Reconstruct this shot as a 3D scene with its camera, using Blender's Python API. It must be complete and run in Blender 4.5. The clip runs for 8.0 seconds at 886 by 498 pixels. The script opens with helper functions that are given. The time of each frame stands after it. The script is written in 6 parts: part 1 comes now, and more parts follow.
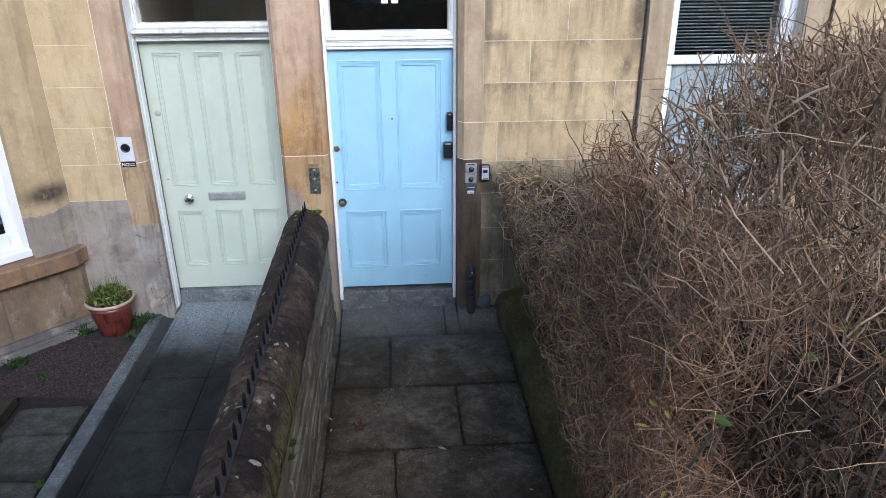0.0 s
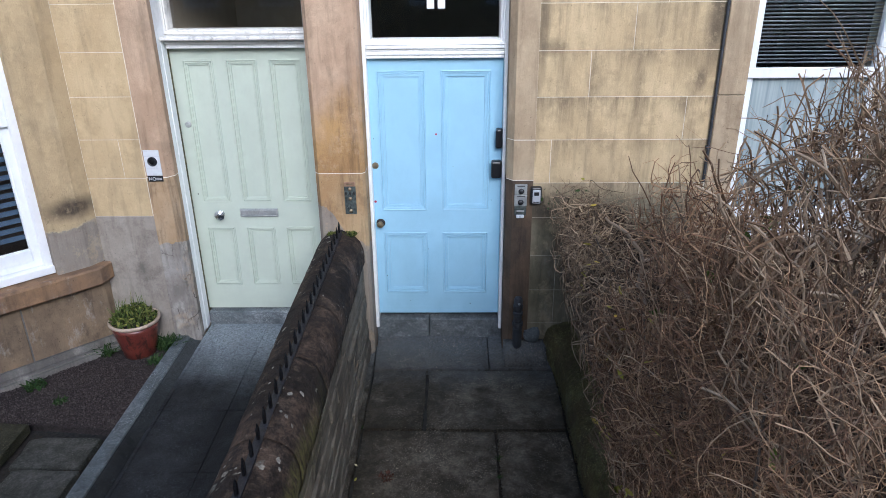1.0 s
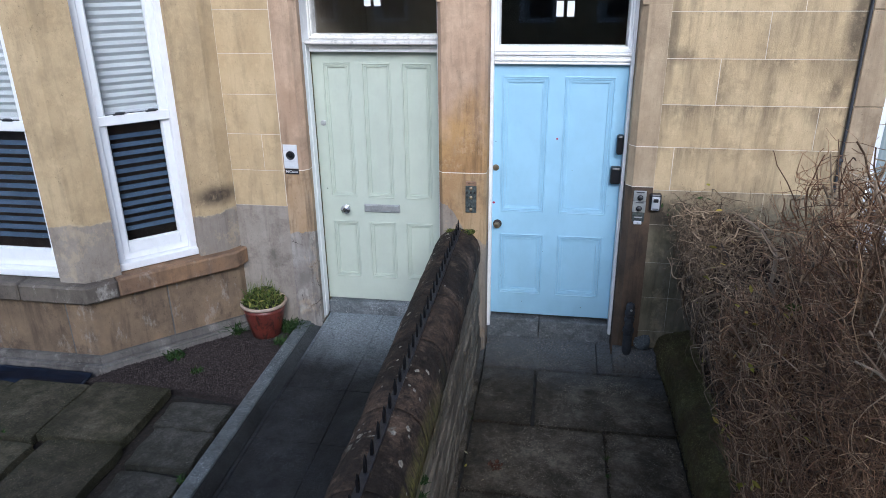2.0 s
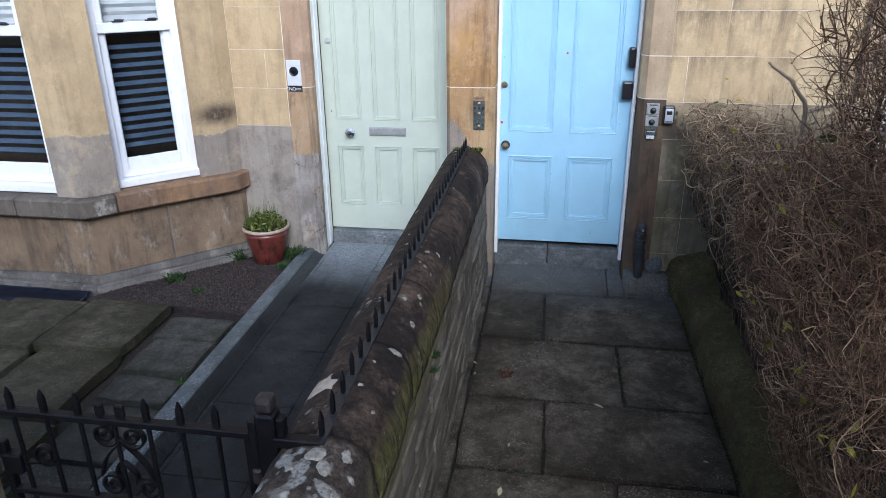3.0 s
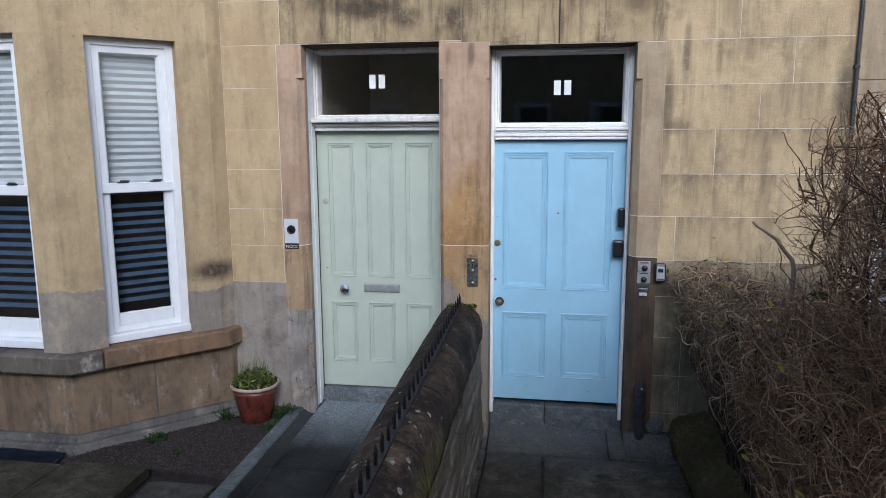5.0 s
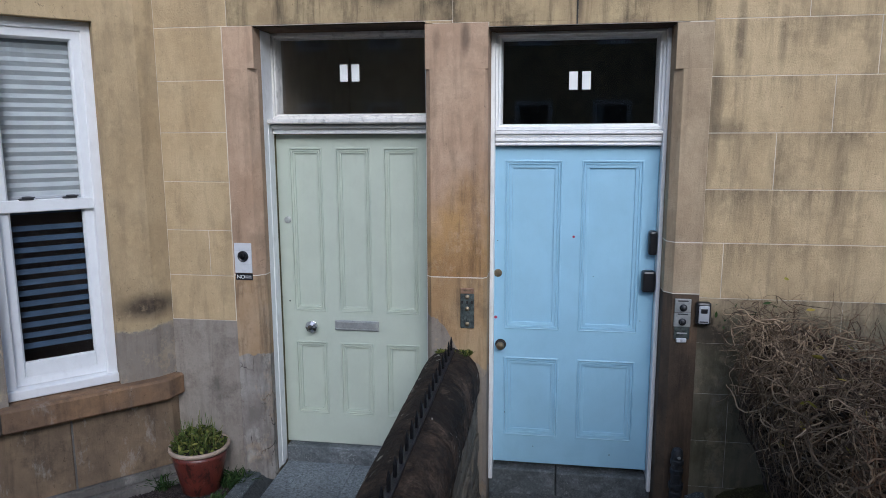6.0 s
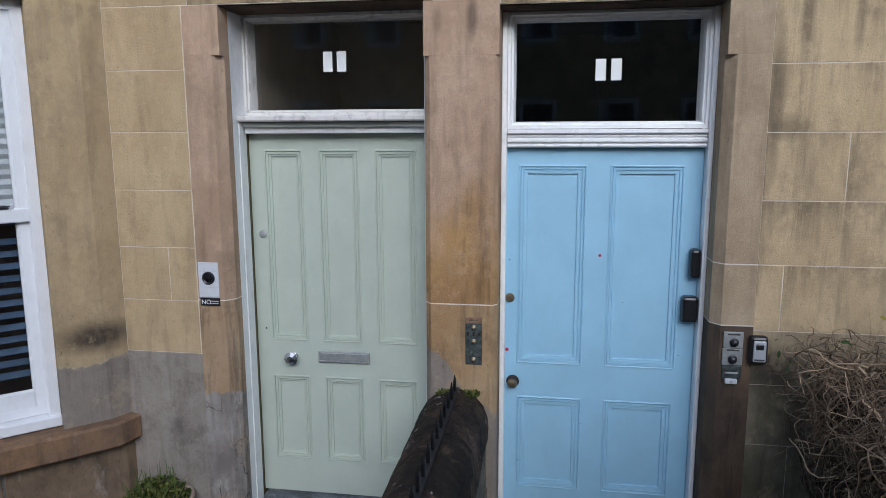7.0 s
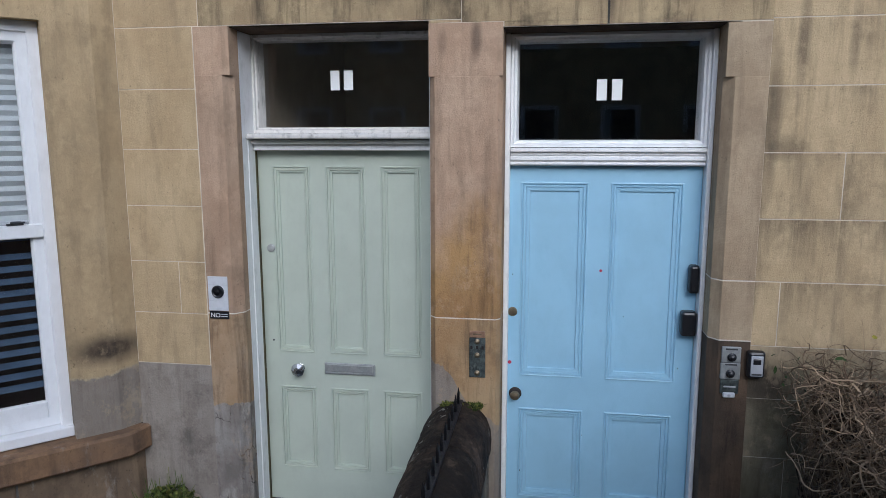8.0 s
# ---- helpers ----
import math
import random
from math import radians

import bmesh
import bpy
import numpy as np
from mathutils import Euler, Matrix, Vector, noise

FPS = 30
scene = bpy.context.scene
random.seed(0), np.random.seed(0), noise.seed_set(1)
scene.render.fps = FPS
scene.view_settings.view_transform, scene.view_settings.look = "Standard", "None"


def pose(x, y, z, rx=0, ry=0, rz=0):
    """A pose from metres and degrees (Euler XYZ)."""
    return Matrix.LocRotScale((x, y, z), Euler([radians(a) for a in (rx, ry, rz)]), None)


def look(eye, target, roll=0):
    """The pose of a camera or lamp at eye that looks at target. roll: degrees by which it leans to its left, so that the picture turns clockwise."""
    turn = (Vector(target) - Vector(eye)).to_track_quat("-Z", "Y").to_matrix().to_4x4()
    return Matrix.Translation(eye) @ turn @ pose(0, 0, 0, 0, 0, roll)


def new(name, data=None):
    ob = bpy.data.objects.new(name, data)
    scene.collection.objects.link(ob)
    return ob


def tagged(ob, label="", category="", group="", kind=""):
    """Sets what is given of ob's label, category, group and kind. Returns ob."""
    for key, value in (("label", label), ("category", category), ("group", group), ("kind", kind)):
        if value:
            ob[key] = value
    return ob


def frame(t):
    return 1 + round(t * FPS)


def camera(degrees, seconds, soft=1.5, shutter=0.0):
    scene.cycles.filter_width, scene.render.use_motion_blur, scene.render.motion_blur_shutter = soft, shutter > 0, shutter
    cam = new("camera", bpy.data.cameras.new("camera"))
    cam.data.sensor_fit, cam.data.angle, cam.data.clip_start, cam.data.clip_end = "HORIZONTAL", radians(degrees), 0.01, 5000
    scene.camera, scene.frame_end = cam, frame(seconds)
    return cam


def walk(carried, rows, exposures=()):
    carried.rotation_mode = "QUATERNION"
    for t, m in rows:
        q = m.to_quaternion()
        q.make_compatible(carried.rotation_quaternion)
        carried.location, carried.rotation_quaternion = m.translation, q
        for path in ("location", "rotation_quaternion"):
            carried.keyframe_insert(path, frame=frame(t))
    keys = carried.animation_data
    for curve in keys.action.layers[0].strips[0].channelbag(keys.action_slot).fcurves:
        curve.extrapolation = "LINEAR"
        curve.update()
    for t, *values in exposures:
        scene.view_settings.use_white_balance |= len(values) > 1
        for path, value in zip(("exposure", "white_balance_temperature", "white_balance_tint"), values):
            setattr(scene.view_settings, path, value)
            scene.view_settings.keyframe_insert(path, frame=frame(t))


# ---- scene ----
cam = camera(64.9, 8.0, soft=0.8)
PATH = [
    (0, (0.553, -5.516, 2.871), (0.679, -3.686, 2.073), -0.3),
    (0.5, (0.623, -5.091, 2.863), (0.752, -3.26, 2.069), -0.3),
    (1, (0.672, -4.976, 2.854), (0.638, -3.14, 2.062), -0.6),
    (1.2, (0.674, -4.988, 2.847), (0.436, -3.165, 2.059), -0.7),
    (2.3, (0.455, -5.284, 2.706), (0.157, -3.449, 1.969), -0.6),
    (2.5, (0.453, -5.314, 2.469), (0.157, -3.481, 1.726), -0.6),
    (3, (0.449, -5.311, 2.174), (0.155, -3.481, 1.422), -0.5),
    (3.5, (0.429, -5.302, 2.147), (0.135, -3.468, 1.404), -0.5),
    (4, (0.438, -5.323, 2.157), (0.136, -3.427, 1.6), -0.4),
    (4.5, (0.476, -5.338, 2.166), (0.171, -3.398, 1.79), -0.3),
    (4.7, (0.479, -5.344, 2.163), (0.174, -3.394, 1.84), -0.2),
    (5.8, (0.399, -4.475, 2.181), (0.102, -2.523, 1.858), -0.4),
    (6, (0.372, -4.183, 2.204), (0.074, -2.232, 1.875), -0.2),
    (6.5, (0.305, -3.561, 2.21), (0.007, -1.611, 1.885), -0.3),
    (7, (0.263, -3.491, 2.201), (-0.038, -1.542, 1.872), -0.2),
    (7.5, (0.247, -3.504, 2.205), (-0.053, -1.554, 1.875), -0.2),
    (8, (0.26, -3.565, 2.279), (-0.046, -1.615, 1.959), -0.1),
]
walk(cam, [(t, look(eye, target, roll)) for t, eye, target, roll in PATH],
     exposures=[(0.0, 0.89, 5320, 10), (0.5, 0.79, 5320, 10), (1.2, 0.77, 5320, 10), (2.4, 0.66, 5270, 10), (3.0, 0.96, 5270, 10), (3.5, 1.09, 5270, 10), (4.0, 0.76, 5320, 10), (4.7, 0.42, 5340, 10), (6.0, 0.12, 5350, 10), (8.0, 0.02, 5350, 10)])

# ---- world, sun ----
world = bpy.data.worlds.new("sky")
scene.world = world
world.use_nodes = True
wn, wl = world.node_tree.nodes, world.node_tree.links
wn.clear()
sky = wn.new("ShaderNodeTexSky")
sky.sky_type, sky.sun_disc = "NISHITA", False
sky.sun_elevation, sky.sun_rotation = radians(27), radians(166)
sky.air_density, sky.dust_density, sky.ozone_density = 1.0, 3.0, 1.0
bg = wn.new("ShaderNodeBackground")
bg.inputs["Strength"].default_value = 0.15
wo = wn.new("ShaderNodeOutputWorld")
wl.new(sky.outputs[0], bg.inputs["Color"])
wl.new(bg.outputs[0], wo.inputs["Surface"])

sun_data = bpy.data.lights.new("sun", "SUN")
sun_data.energy, sun_data.angle, sun_data.color = 1.5, radians(34), (1.0, 0.985, 0.975)
sun = new("sun", sun_data)
sun.matrix_world = look((2.3, -9.2, 4.9), (0, 0, 0))

# ---- materials ----
def mat(name, rough=0.8, metal=0.0, spec=0.5):
    m = bpy.data.materials.new(name)
    m.use_nodes = True
    b = m.node_tree.nodes["Principled BSDF"]
    b.inputs["Roughness"].default_value = rough
    b.inputs["Metallic"].default_value = metal
    b.inputs["Specular IOR Level"].default_value = spec
    return m, m.node_tree.nodes, m.node_tree.links, b


def place(n, l, scale=(1, 1, 1)):
    g = n.new("ShaderNodeNewGeometry")
    mp = n.new("ShaderNodeMapping")
    mp.inputs["Scale"].default_value = scale
    l.new(g.outputs["Position"], mp.inputs["Vector"])
    return mp.outputs[0]


def noise_fac(n, l, scale, detail=4.0, rough=0.6, stretch=(1, 1, 1), lo=0.35, hi=0.65, distort=0.0):
    t = n.new("ShaderNodeTexNoise")
    t.inputs["Scale"].default_value = scale
    t.inputs["Detail"].default_value = detail
    t.inputs["Roughness"].default_value = rough
    t.inputs["Distortion"].default_value = distort
    l.new(place(n, l, stretch), t.inputs["Vector"])
    r = n.new("ShaderNodeMapRange")
    r.inputs["From Min"].default_value, r.inputs["From Max"].default_value = lo, hi
    l.new(t.outputs["Fac"], r.inputs["Value"])
    return r.outputs[0]


def blend(n, l, fac, a, b, mode="MIX"):
    x = n.new("ShaderNodeMix")
    x.data_type, x.blend_type = "RGBA", mode
    for s, v in ((x.inputs["Factor"], fac), (x.inputs["A"], a), (x.inputs["B"], b)):
        if isinstance(v, (int, float)):
            s.default_value = v
        elif isinstance(v, tuple):
            s.default_value = (*v, 1)
        else:
            l.new(v, s)
    return x.outputs["Result"]


def times(n, l, a, k):
    x = n.new("ShaderNodeMath")
    x.operation = "MULTIPLY"
    l.new(a, x.inputs[0])
    if isinstance(k, (int, float)):
        x.inputs[1].default_value = k
    else:
        l.new(k, x.inputs[1])
    return x.outputs[0]


def bump(n, l, b, height, strength, dist=0.005):
    x = n.new("ShaderNodeBump")
    x.inputs["Strength"].default_value, x.inputs["Distance"].default_value = strength, dist
    l.new(height, x.inputs["Height"])
    l.new(x.outputs[0], b.inputs["Normal"])


def per_piece(n, l, col, spread=0.12):
    """Each piece a little lighter or darker."""
    o = n.new("ShaderNodeObjectInfo")
    r = n.new("ShaderNodeMapRange")
    r.inputs["To Min"].default_value, r.inputs["To Max"].default_value = 1 - spread, 1 + spread
    l.new(o.outputs["Random"], r.inputs["Value"])
    c = n.new("ShaderNodeCombineColor")
    for i in range(3):
        l.new(r.outputs[0], c.inputs[i])
    return blend(n, l, 1.0, col, c.outputs[0], "MULTIPLY")


def smudged(n, l, c, at, size, strength=1.0):
    """A smoke-black patch with a soft ragged edge."""
    g = n.new("ShaderNodeNewGeometry")
    off = n.new("ShaderNodeVectorMath")
    off.operation = "SUBTRACT"
    off.inputs[1].default_value = at
    l.new(g.outputs["Position"], off.inputs[0])
    sc = n.new("ShaderNodeVectorMath")
    sc.operation = "DIVIDE"
    sc.inputs[1].default_value = size
    l.new(off.outputs[0], sc.inputs[0])
    ln = n.new("ShaderNodeVectorMath")
    ln.operation = "LENGTH"
    l.new(sc.outputs[0], ln.inputs[0])
    mr = n.new("ShaderNodeMapRange")
    mr.inputs["From Min"].default_value, mr.inputs["From Max"].default_value = 1.05, 0.35
    l.new(ln.outputs["Value"], mr.inputs["Value"])
    return blend(n, l, times(n, l, times(n, l, mr.outputs[0], noise_fac(n, l, 14, 3, 0.55, (1, 1, 1), -0.5, 0.5)), strength), c, (0.040, 0.030, 0.026))


def stone_colour(n, l, base, warm, stain, streak=0.5, spread=0.08, blotch=0.35, runs=0.0, bloom=0.0):
    """Colour of weathered sandstone: broad patches, mottling, vertical soot, blotches, salt bloom."""
    c = blend(n, l, noise_fac(n, l, 2.4, 6, 0.62, (1, 1, 0.7), 0.40, 0.60), base, warm)
    c = per_piece(n, l, c, spread)
    c = blend(n, l, times(n, l, noise_fac(n, l, 11, 8, 0.75, (1, 1, 0.9), 0.50, 0.68), 0.28), c, tuple(v * 0.62 for v in warm))
    c = blend(n, l, times(n, l, noise_fac(n, l, 15, 8, 0.75, (1, 1, 0.8), 0.54, 0.70), 0.25), c, tuple(min(1, v * 1.35) for v in base))
    c = blend(n, l, times(n, l, noise_fac(n, l, 5.5, 6, 0.68, (1.8, 1.8, 0.20), 0.50, 0.70, 0.3), streak), c, stain)
    if runs:
        # soot that has run down from the joint above each block
        tc = n.new("ShaderNodeTexCoord")
        sx = n.new("ShaderNodeSeparateXYZ")
        l.new(tc.outputs["Generated"], sx.inputs[0])
        top = n.new("ShaderNodeMapRange")
        top.inputs["From Min"].default_value, top.inputs["From Max"].default_value = 0.10, 1.0
        l.new(sx.outputs["Z"], top.inputs["Value"])
        run = times(n, l, times(n, l, noise_fac(n, l, 3.4, 7, 0.8, (2.4, 2.4, 0.14), 0.46, 0.60, 0.4), top.outputs[0]), times(n, l, noise_fac(n, l, 1.5, 3, 0.6, (1, 1, 1), 0.40, 0.62), runs))
        c = blend(n, l, run, c, stain)
        # grime gathered along the upper edge and the ends of each block
        off = n.new("ShaderNodeMath")
        off.operation = "SUBTRACT"
        off.inputs[1].default_value = 0.5
        l.new(sx.outputs["X"], off.inputs[0])
        side = n.new("ShaderNodeMath")
        side.operation = "ABSOLUTE"
        l.new(off.outputs[0], side.inputs[0])
        for value, lo_, hi_ in ((side.outputs[0], 0.38, 0.5), (sx.outputs["Z"], 0.62, 1.0)):
            e = n.new("ShaderNodeMapRange")
            e.inputs["From Min"].default_value, e.inputs["From Max"].default_value = lo_, hi_
            l.new(value, e.inputs["Value"])
            c = blend(n, l, times(n, l, times(n, l, times(n, l, e.outputs[0], noise_fac(n, l, 4.5, 7, 0.75, (1.6, 1.6, 0.9), 0.42, 0.56)), noise_fac(n, l, 1.3, 3, 0.6, (1, 1, 1), 0.40, 0.58)), 0.85 * runs), c, stain)
    c = blend(n, l, times(n, l, noise_fac(n, l, 3.1, 7, 0.72, (1, 1, 1), 0.52, 0.68), blotch), c, stain)
    if bloom:
        c = blend(n, l, times(n, l, noise_fac(n, l, 4.6, 7, 0.75, (1.3, 1.3, 0.6), 0.56, 0.68), bloom), c, (0.46, 0.43, 0.38))
    return c


def finish_stone(n, l, b, c, base, grain):
    fine = noise_fac(n, l, 85, 6, 0.8, (1, 1, 0.8), 0.35, 0.65)
    c = blend(n, l, times(n, l, fine, grain * 0.65), c, tuple(v * 0.5 for v in base))
    pits = times(n, l, noise_fac(n, l, 42, 7, 0.85, (1, 1, 0.8), 0.585, 0.615), noise_fac(n, l, 3.5, 4, 0.7, (1, 1, 1), 0.46, 0.58))
    c = blend(n, l, times(n, l, pits, 0.75), c, tuple(v * 0.28 for v in base))
    comb = noise_fac(n, l, 9, 5, 0.75, (4, 4, 0.6), 0.56, 0.66)
    c = blend(n, l, times(n, l, comb, 0.18), c, tuple(v * 0.55 for v in base))
    wash = noise_fac(n, l, 6, 6, 0.75, (1, 1, 0.8), 0.54, 0.62)
    c = blend(n, l, times(n, l, wash, 0.25), c, tuple(min(1, v * 1.25) for v in base))
    l.new(c, b.inputs["Base Color"])
    bump(n, l, b, fine, 0.6, 0.004)


def stone(name, base, warm, stain, streak=0.5, spread=0.08, rough=0.85, grain=0.24, blotch=0.35, smudge=(), runs=0.0, bloom=0.0):
    m, n, l, b = mat(name, rough, 0, 0.25)
    c = stone_colour(n, l, base, warm, stain, streak, spread, blotch, runs, bloom)
    for spot in smudge:
        c = smudged(n, l, c, *spot)
    finish_stone(n, l, b, c, base, grain)
    return m


def cracked(n, l, c, scale):
    """Thin dark wandering cracks in old cement."""
    v = n.new("ShaderNodeTexVoronoi")
    v.feature = "DISTANCE_TO_EDGE"
    v.inputs["Scale"].default_value = scale
    wob = n.new("ShaderNodeTexNoise")
    wob.inputs["Scale"].default_value, wob.inputs["Detail"].default_value = scale * 1.5, 6
    p = place(n, l, (1, 1, 0.55))
    l.new(p, wob.inputs["Vector"])
    addv = n.new("ShaderNodeVectorMath")
    addv.operation = "MULTIPLY_ADD"
    addv.inputs[1].default_value = (0.8 / scale,) * 3
    l.new(wob.outputs["Color"], addv.inputs[0])
    l.new(p, addv.inputs[2])
    l.new(addv.outputs[0], v.inputs["Vector"])
    line = n.new("ShaderNodeMapRange")
    line.inputs["From Min"].default_value, line.inputs["From Max"].default_value = 0.018, 0.004
    l.new(v.outputs["Distance"], line.inputs["Value"])
    return blend(n, l, times(n, l, line.outputs[0], noise_fac(n, l, 5, 3, 0.6, (1, 1, 1), 0.48, 0.60)), c, (0.05, 0.045, 0.04))


def skimmed(name, upper, lower, split, ragged=0.05, smudge=None, soft=0.004, cracks=0.0, lean=0.0, lip=None):
    """Dressed stone whose foot is skimmed with another coat up to a ragged edge at the height split."""
    m, n, l, b = mat(name, 0.85, 0, 0.25)
    up, lo = stone_colour(n, l, **upper), stone_colour(n, l, **lower)
    if smudge:
        up, lo = smudged(n, l, up, *smudge), smudged(n, l, lo, *smudge)
    if cracks:
        lo = cracked(n, l, lo, cracks)
    g = n.new("ShaderNodeNewGeometry")
    sx = n.new("ShaderNodeSeparateXYZ")
    l.new(g.outputs["Position"], sx.inputs[0])
    w = n.new("ShaderNodeMath")
    w.operation = "MULTIPLY_ADD"
    w.inputs[1].default_value = ragged
    l.new(noise_fac(n, l, 4.5, 4, 0.55, (1, 1, 0.5), 0.3, 0.7), w.inputs[0])
    tilt = n.new("ShaderNodeMath")
    tilt.operation = "MULTIPLY_ADD"
    tilt.inputs[1].default_value = lean
    l.new(sx.outputs["X"], tilt.inputs[0])
    l.new(sx.outputs["Z"], tilt.inputs[2])
    l.new(tilt.outputs[0], w.inputs[2])
    edge = n.new("ShaderNodeMapRange")
    edge.inputs["From Min"].default_value, edge.inputs["From Max"].default_value = split + ragged / 2 - soft, split + ragged / 2 + soft
    l.new(w.outputs[0], edge.inputs["Value"])
    c = blend(n, l, edge.outputs[0], lo, up)
    if lip:
        # a thin pale crust where the skim ends
        off = n.new("ShaderNodeMath")
        off.operation = "SUBTRACT"
        off.inputs[1].default_value = split + ragged / 2
        l.new(w.outputs[0], off.inputs[0])
        far = n.new("ShaderNodeMath")
        far.operation = "ABSOLUTE"
        l.new(off.outputs[0], far.inputs[0])
        near = n.new("ShaderNodeMapRange")
        near.inputs["From Min"].default_value, near.inputs["From Max"].default_value = 0.013, 0.003
        l.new(far.outputs[0], near.inputs["Value"])
        c = blend(n, l, times(n, l, near.outputs[0], noise_fac(n, l, 16, 4, 0.7, (1, 1, 1), 0.44, 0.60)), c, lip)
    finish_stone(n, l, b, c, upper["base"], 0.24)
    return m


def plain(name, col, rough=0.5, metal=0.0, var=0.08, dirt=None, dirt_amount=0.3, spec=0.5, scale=9.0, bumpy=0.08):
    m, n, l, b = mat(name, rough, metal, spec)
    f = noise_fac(n, l, scale, 5, 0.6, (1, 1, 1), 0.38, 0.62)
    c = blend(n, l, f, tuple(v * (1 - var) for v in col), tuple(min(1, v * (1 + var)) for v in col))
    if dirt:
        d = times(n, l, noise_fac(n, l, scale * 2.3, 6, 0.7, (1, 1, 0.5), 0.52, 0.75), dirt_amount)
        c = blend(n, l, d, c, dirt)
    l.new(c, b.inputs["Base Color"])
    bump(n, l, b, noise_fac(n, l, 140, 3, 0.6), bumpy, 0.002)
    return m


M = {}
OCHRE = dict(base=(0.550, 0.420, 0.245), warm=(0.470, 0.348, 0.196), stain=(0.16, 0.12, 0.075), streak=0.35, spread=0.05, blotch=0.25)
GREYS = dict(base=(0.355, 0.310, 0.262), warm=(0.285, 0.245, 0.207), stain=(0.075, 0.062, 0.054), streak=0.4, spread=0.05, blotch=0.55, bloom=0.25)
PINKS = dict(base=(0.55, 0.395, 0.27), warm=(0.45, 0.305, 0.20), stain=(0.16, 0.11, 0.07), streak=0.5, spread=0.05, blotch=0.35)
BROWNS = dict(base=(0.45, 0.28, 0.125), warm=(0.33, 0.195, 0.09), stain=(0.085, 0.058, 0.038), streak=0.85, spread=0.05, blotch=0.6, bloom=0.15)
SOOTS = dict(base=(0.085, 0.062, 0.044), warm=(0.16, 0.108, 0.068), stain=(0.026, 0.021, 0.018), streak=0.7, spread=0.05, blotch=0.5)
SMOKE = ((-2.165, -0.135, 1.105), (0.25, 0.25, 0.105), 0.95)
M["ochre"] = stone("ochre_sandstone", grain=0.16, **OCHRE)
M["ochre_skim"] = skimmed("ochre_sandstone_skimmed_foot", OCHRE, GREYS, 0.965, 0.05, SMOKE, lip=(0.52, 0.42, 0.27))
M["ochre_skim_high"] = skimmed("ochre_sandstone_skimmed_high", OCHRE, GREYS, 1.075, 0.05, lip=(0.52, 0.42, 0.27))
M["tan"] = stone("tan_sandstone", (0.61, 0.468, 0.275), (0.50, 0.375, 0.215), (0.085, 0.064, 0.044), 0.5, 0.06, blotch=0.35, runs=0.6, smudge=[((2.46, 0, 2.42), (0.09, 0.3, 0.42), 0.75), ((2.40, 0, 2.0), (0.05, 0.3, 0.10), 0.6), ((1.285, 0, 2.35), (0.045, 0.3, 0.45), 0.6), ((1.40, 0, 2.70), (0.035, 0.3, 0.30), 0.6), ((1.36, 0, 2.22), (0.12, 0.3, 0.07), 0.5), ((1.62, 0, 2.72), (0.03, 0.3, 0.22), 0.4)])
M["lintel"] = stone("soot_run_sandstone", (0.50, 0.385, 0.22), (0.38, 0.28, 0.16), (0.035, 0.028, 0.021), 0.85, 0.06, blotch=0.6, runs=0.9, smudge=[((-0.95, 0, 3.10), (0.30, 0.3, 0.11), 0.8), ((-0.62, 0, 3.02), (0.14, 0.3, 0.10), 0.7), ((-0.27, 0, 3.02), (0.10, 0.3, 0.13), 0.75), ((0.52, 0, 2.95), (0.03, 0.3, 0.2), 0.6), ((1.05, 0, 3.08), (0.12, 0.3, 0.10), 0.5)])
M["tan_damp"] = skimmed("tan_sandstone_damp_foot", dict(base=(0.48, 0.375, 0.23), warm=(0.39, 0.305, 0.19), stain=(0.10, 0.083, 0.062), streak=0.5, blotch=0.35, runs=0.8), dict(base=(0.26, 0.222, 0.150), warm=(0.165, 0.145, 0.090), stain=(0.045, 0.042, 0.028), streak=0.5, blotch=0.55, bloom=0.2), 1.14, 0.10, ((1.34, 0, 1.04), (0.15, 0.3, 0.16), 0.85), soft=0.05)
M["pink"] = stone("pinkish_sandstone", **PINKS)
M["brown"] = skimmed("brown_sandstone_patched_foot", dict(BROWNS, base=(0.49, 0.345, 0.19), warm=(0.40, 0.245, 0.115)), dict(GREYS, base=(0.33, 0.28, 0.225)), 0.70, 0.12, lean=1.1)
M["jamb_foot"] = skimmed("brown_jamb_skimmed_foot", dict(BROWNS, base=(0.45, 0.325, 0.205), warm=(0.36, 0.235, 0.125)), dict(GREYS, base=(0.42, 0.39, 0.355), warm=(0.20, 0.178, 0.16), streak=0.7, bloom=0.9), 0.75, 0.09, cracks=6.5)
M["pier"] = skimmed("pier_sandstone_stained", PINKS, dict(base=(0.47, 0.285, 0.115), warm=(0.34, 0.19, 0.075), stain=(0.10, 0.062, 0.036), streak=0.95, spread=0.05, blotch=0.5, bloom=0.15), 1.85, 0.55, soft=0.25)
M["jamb_tan"] = stone("greyish_tan_sandstone", **dict(PINKS, base=(0.485, 0.378, 0.248), warm=(0.395, 0.295, 0.188)))
M["pier_top"] = stone("pier_sandstone_rust_stained", smudge=[((-0.13, 0.0, 2.76), (0.035, 0.3, 0.13), 0.6), ((-0.30, 0.0, 2.74), (0.03, 0.3, 0.08), 0.35)], **PINKS)
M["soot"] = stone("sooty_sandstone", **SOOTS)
M["render"] = stone("grey_cement_render", **GREYS)
M["bay_base"] = stone("weathered_sandstone", (0.26, 0.185, 0.115), (0.165, 0.12, 0.08), (0.047, 0.039, 0.034), 0.6, 0.12, blotch=0.7, bloom=0.6)
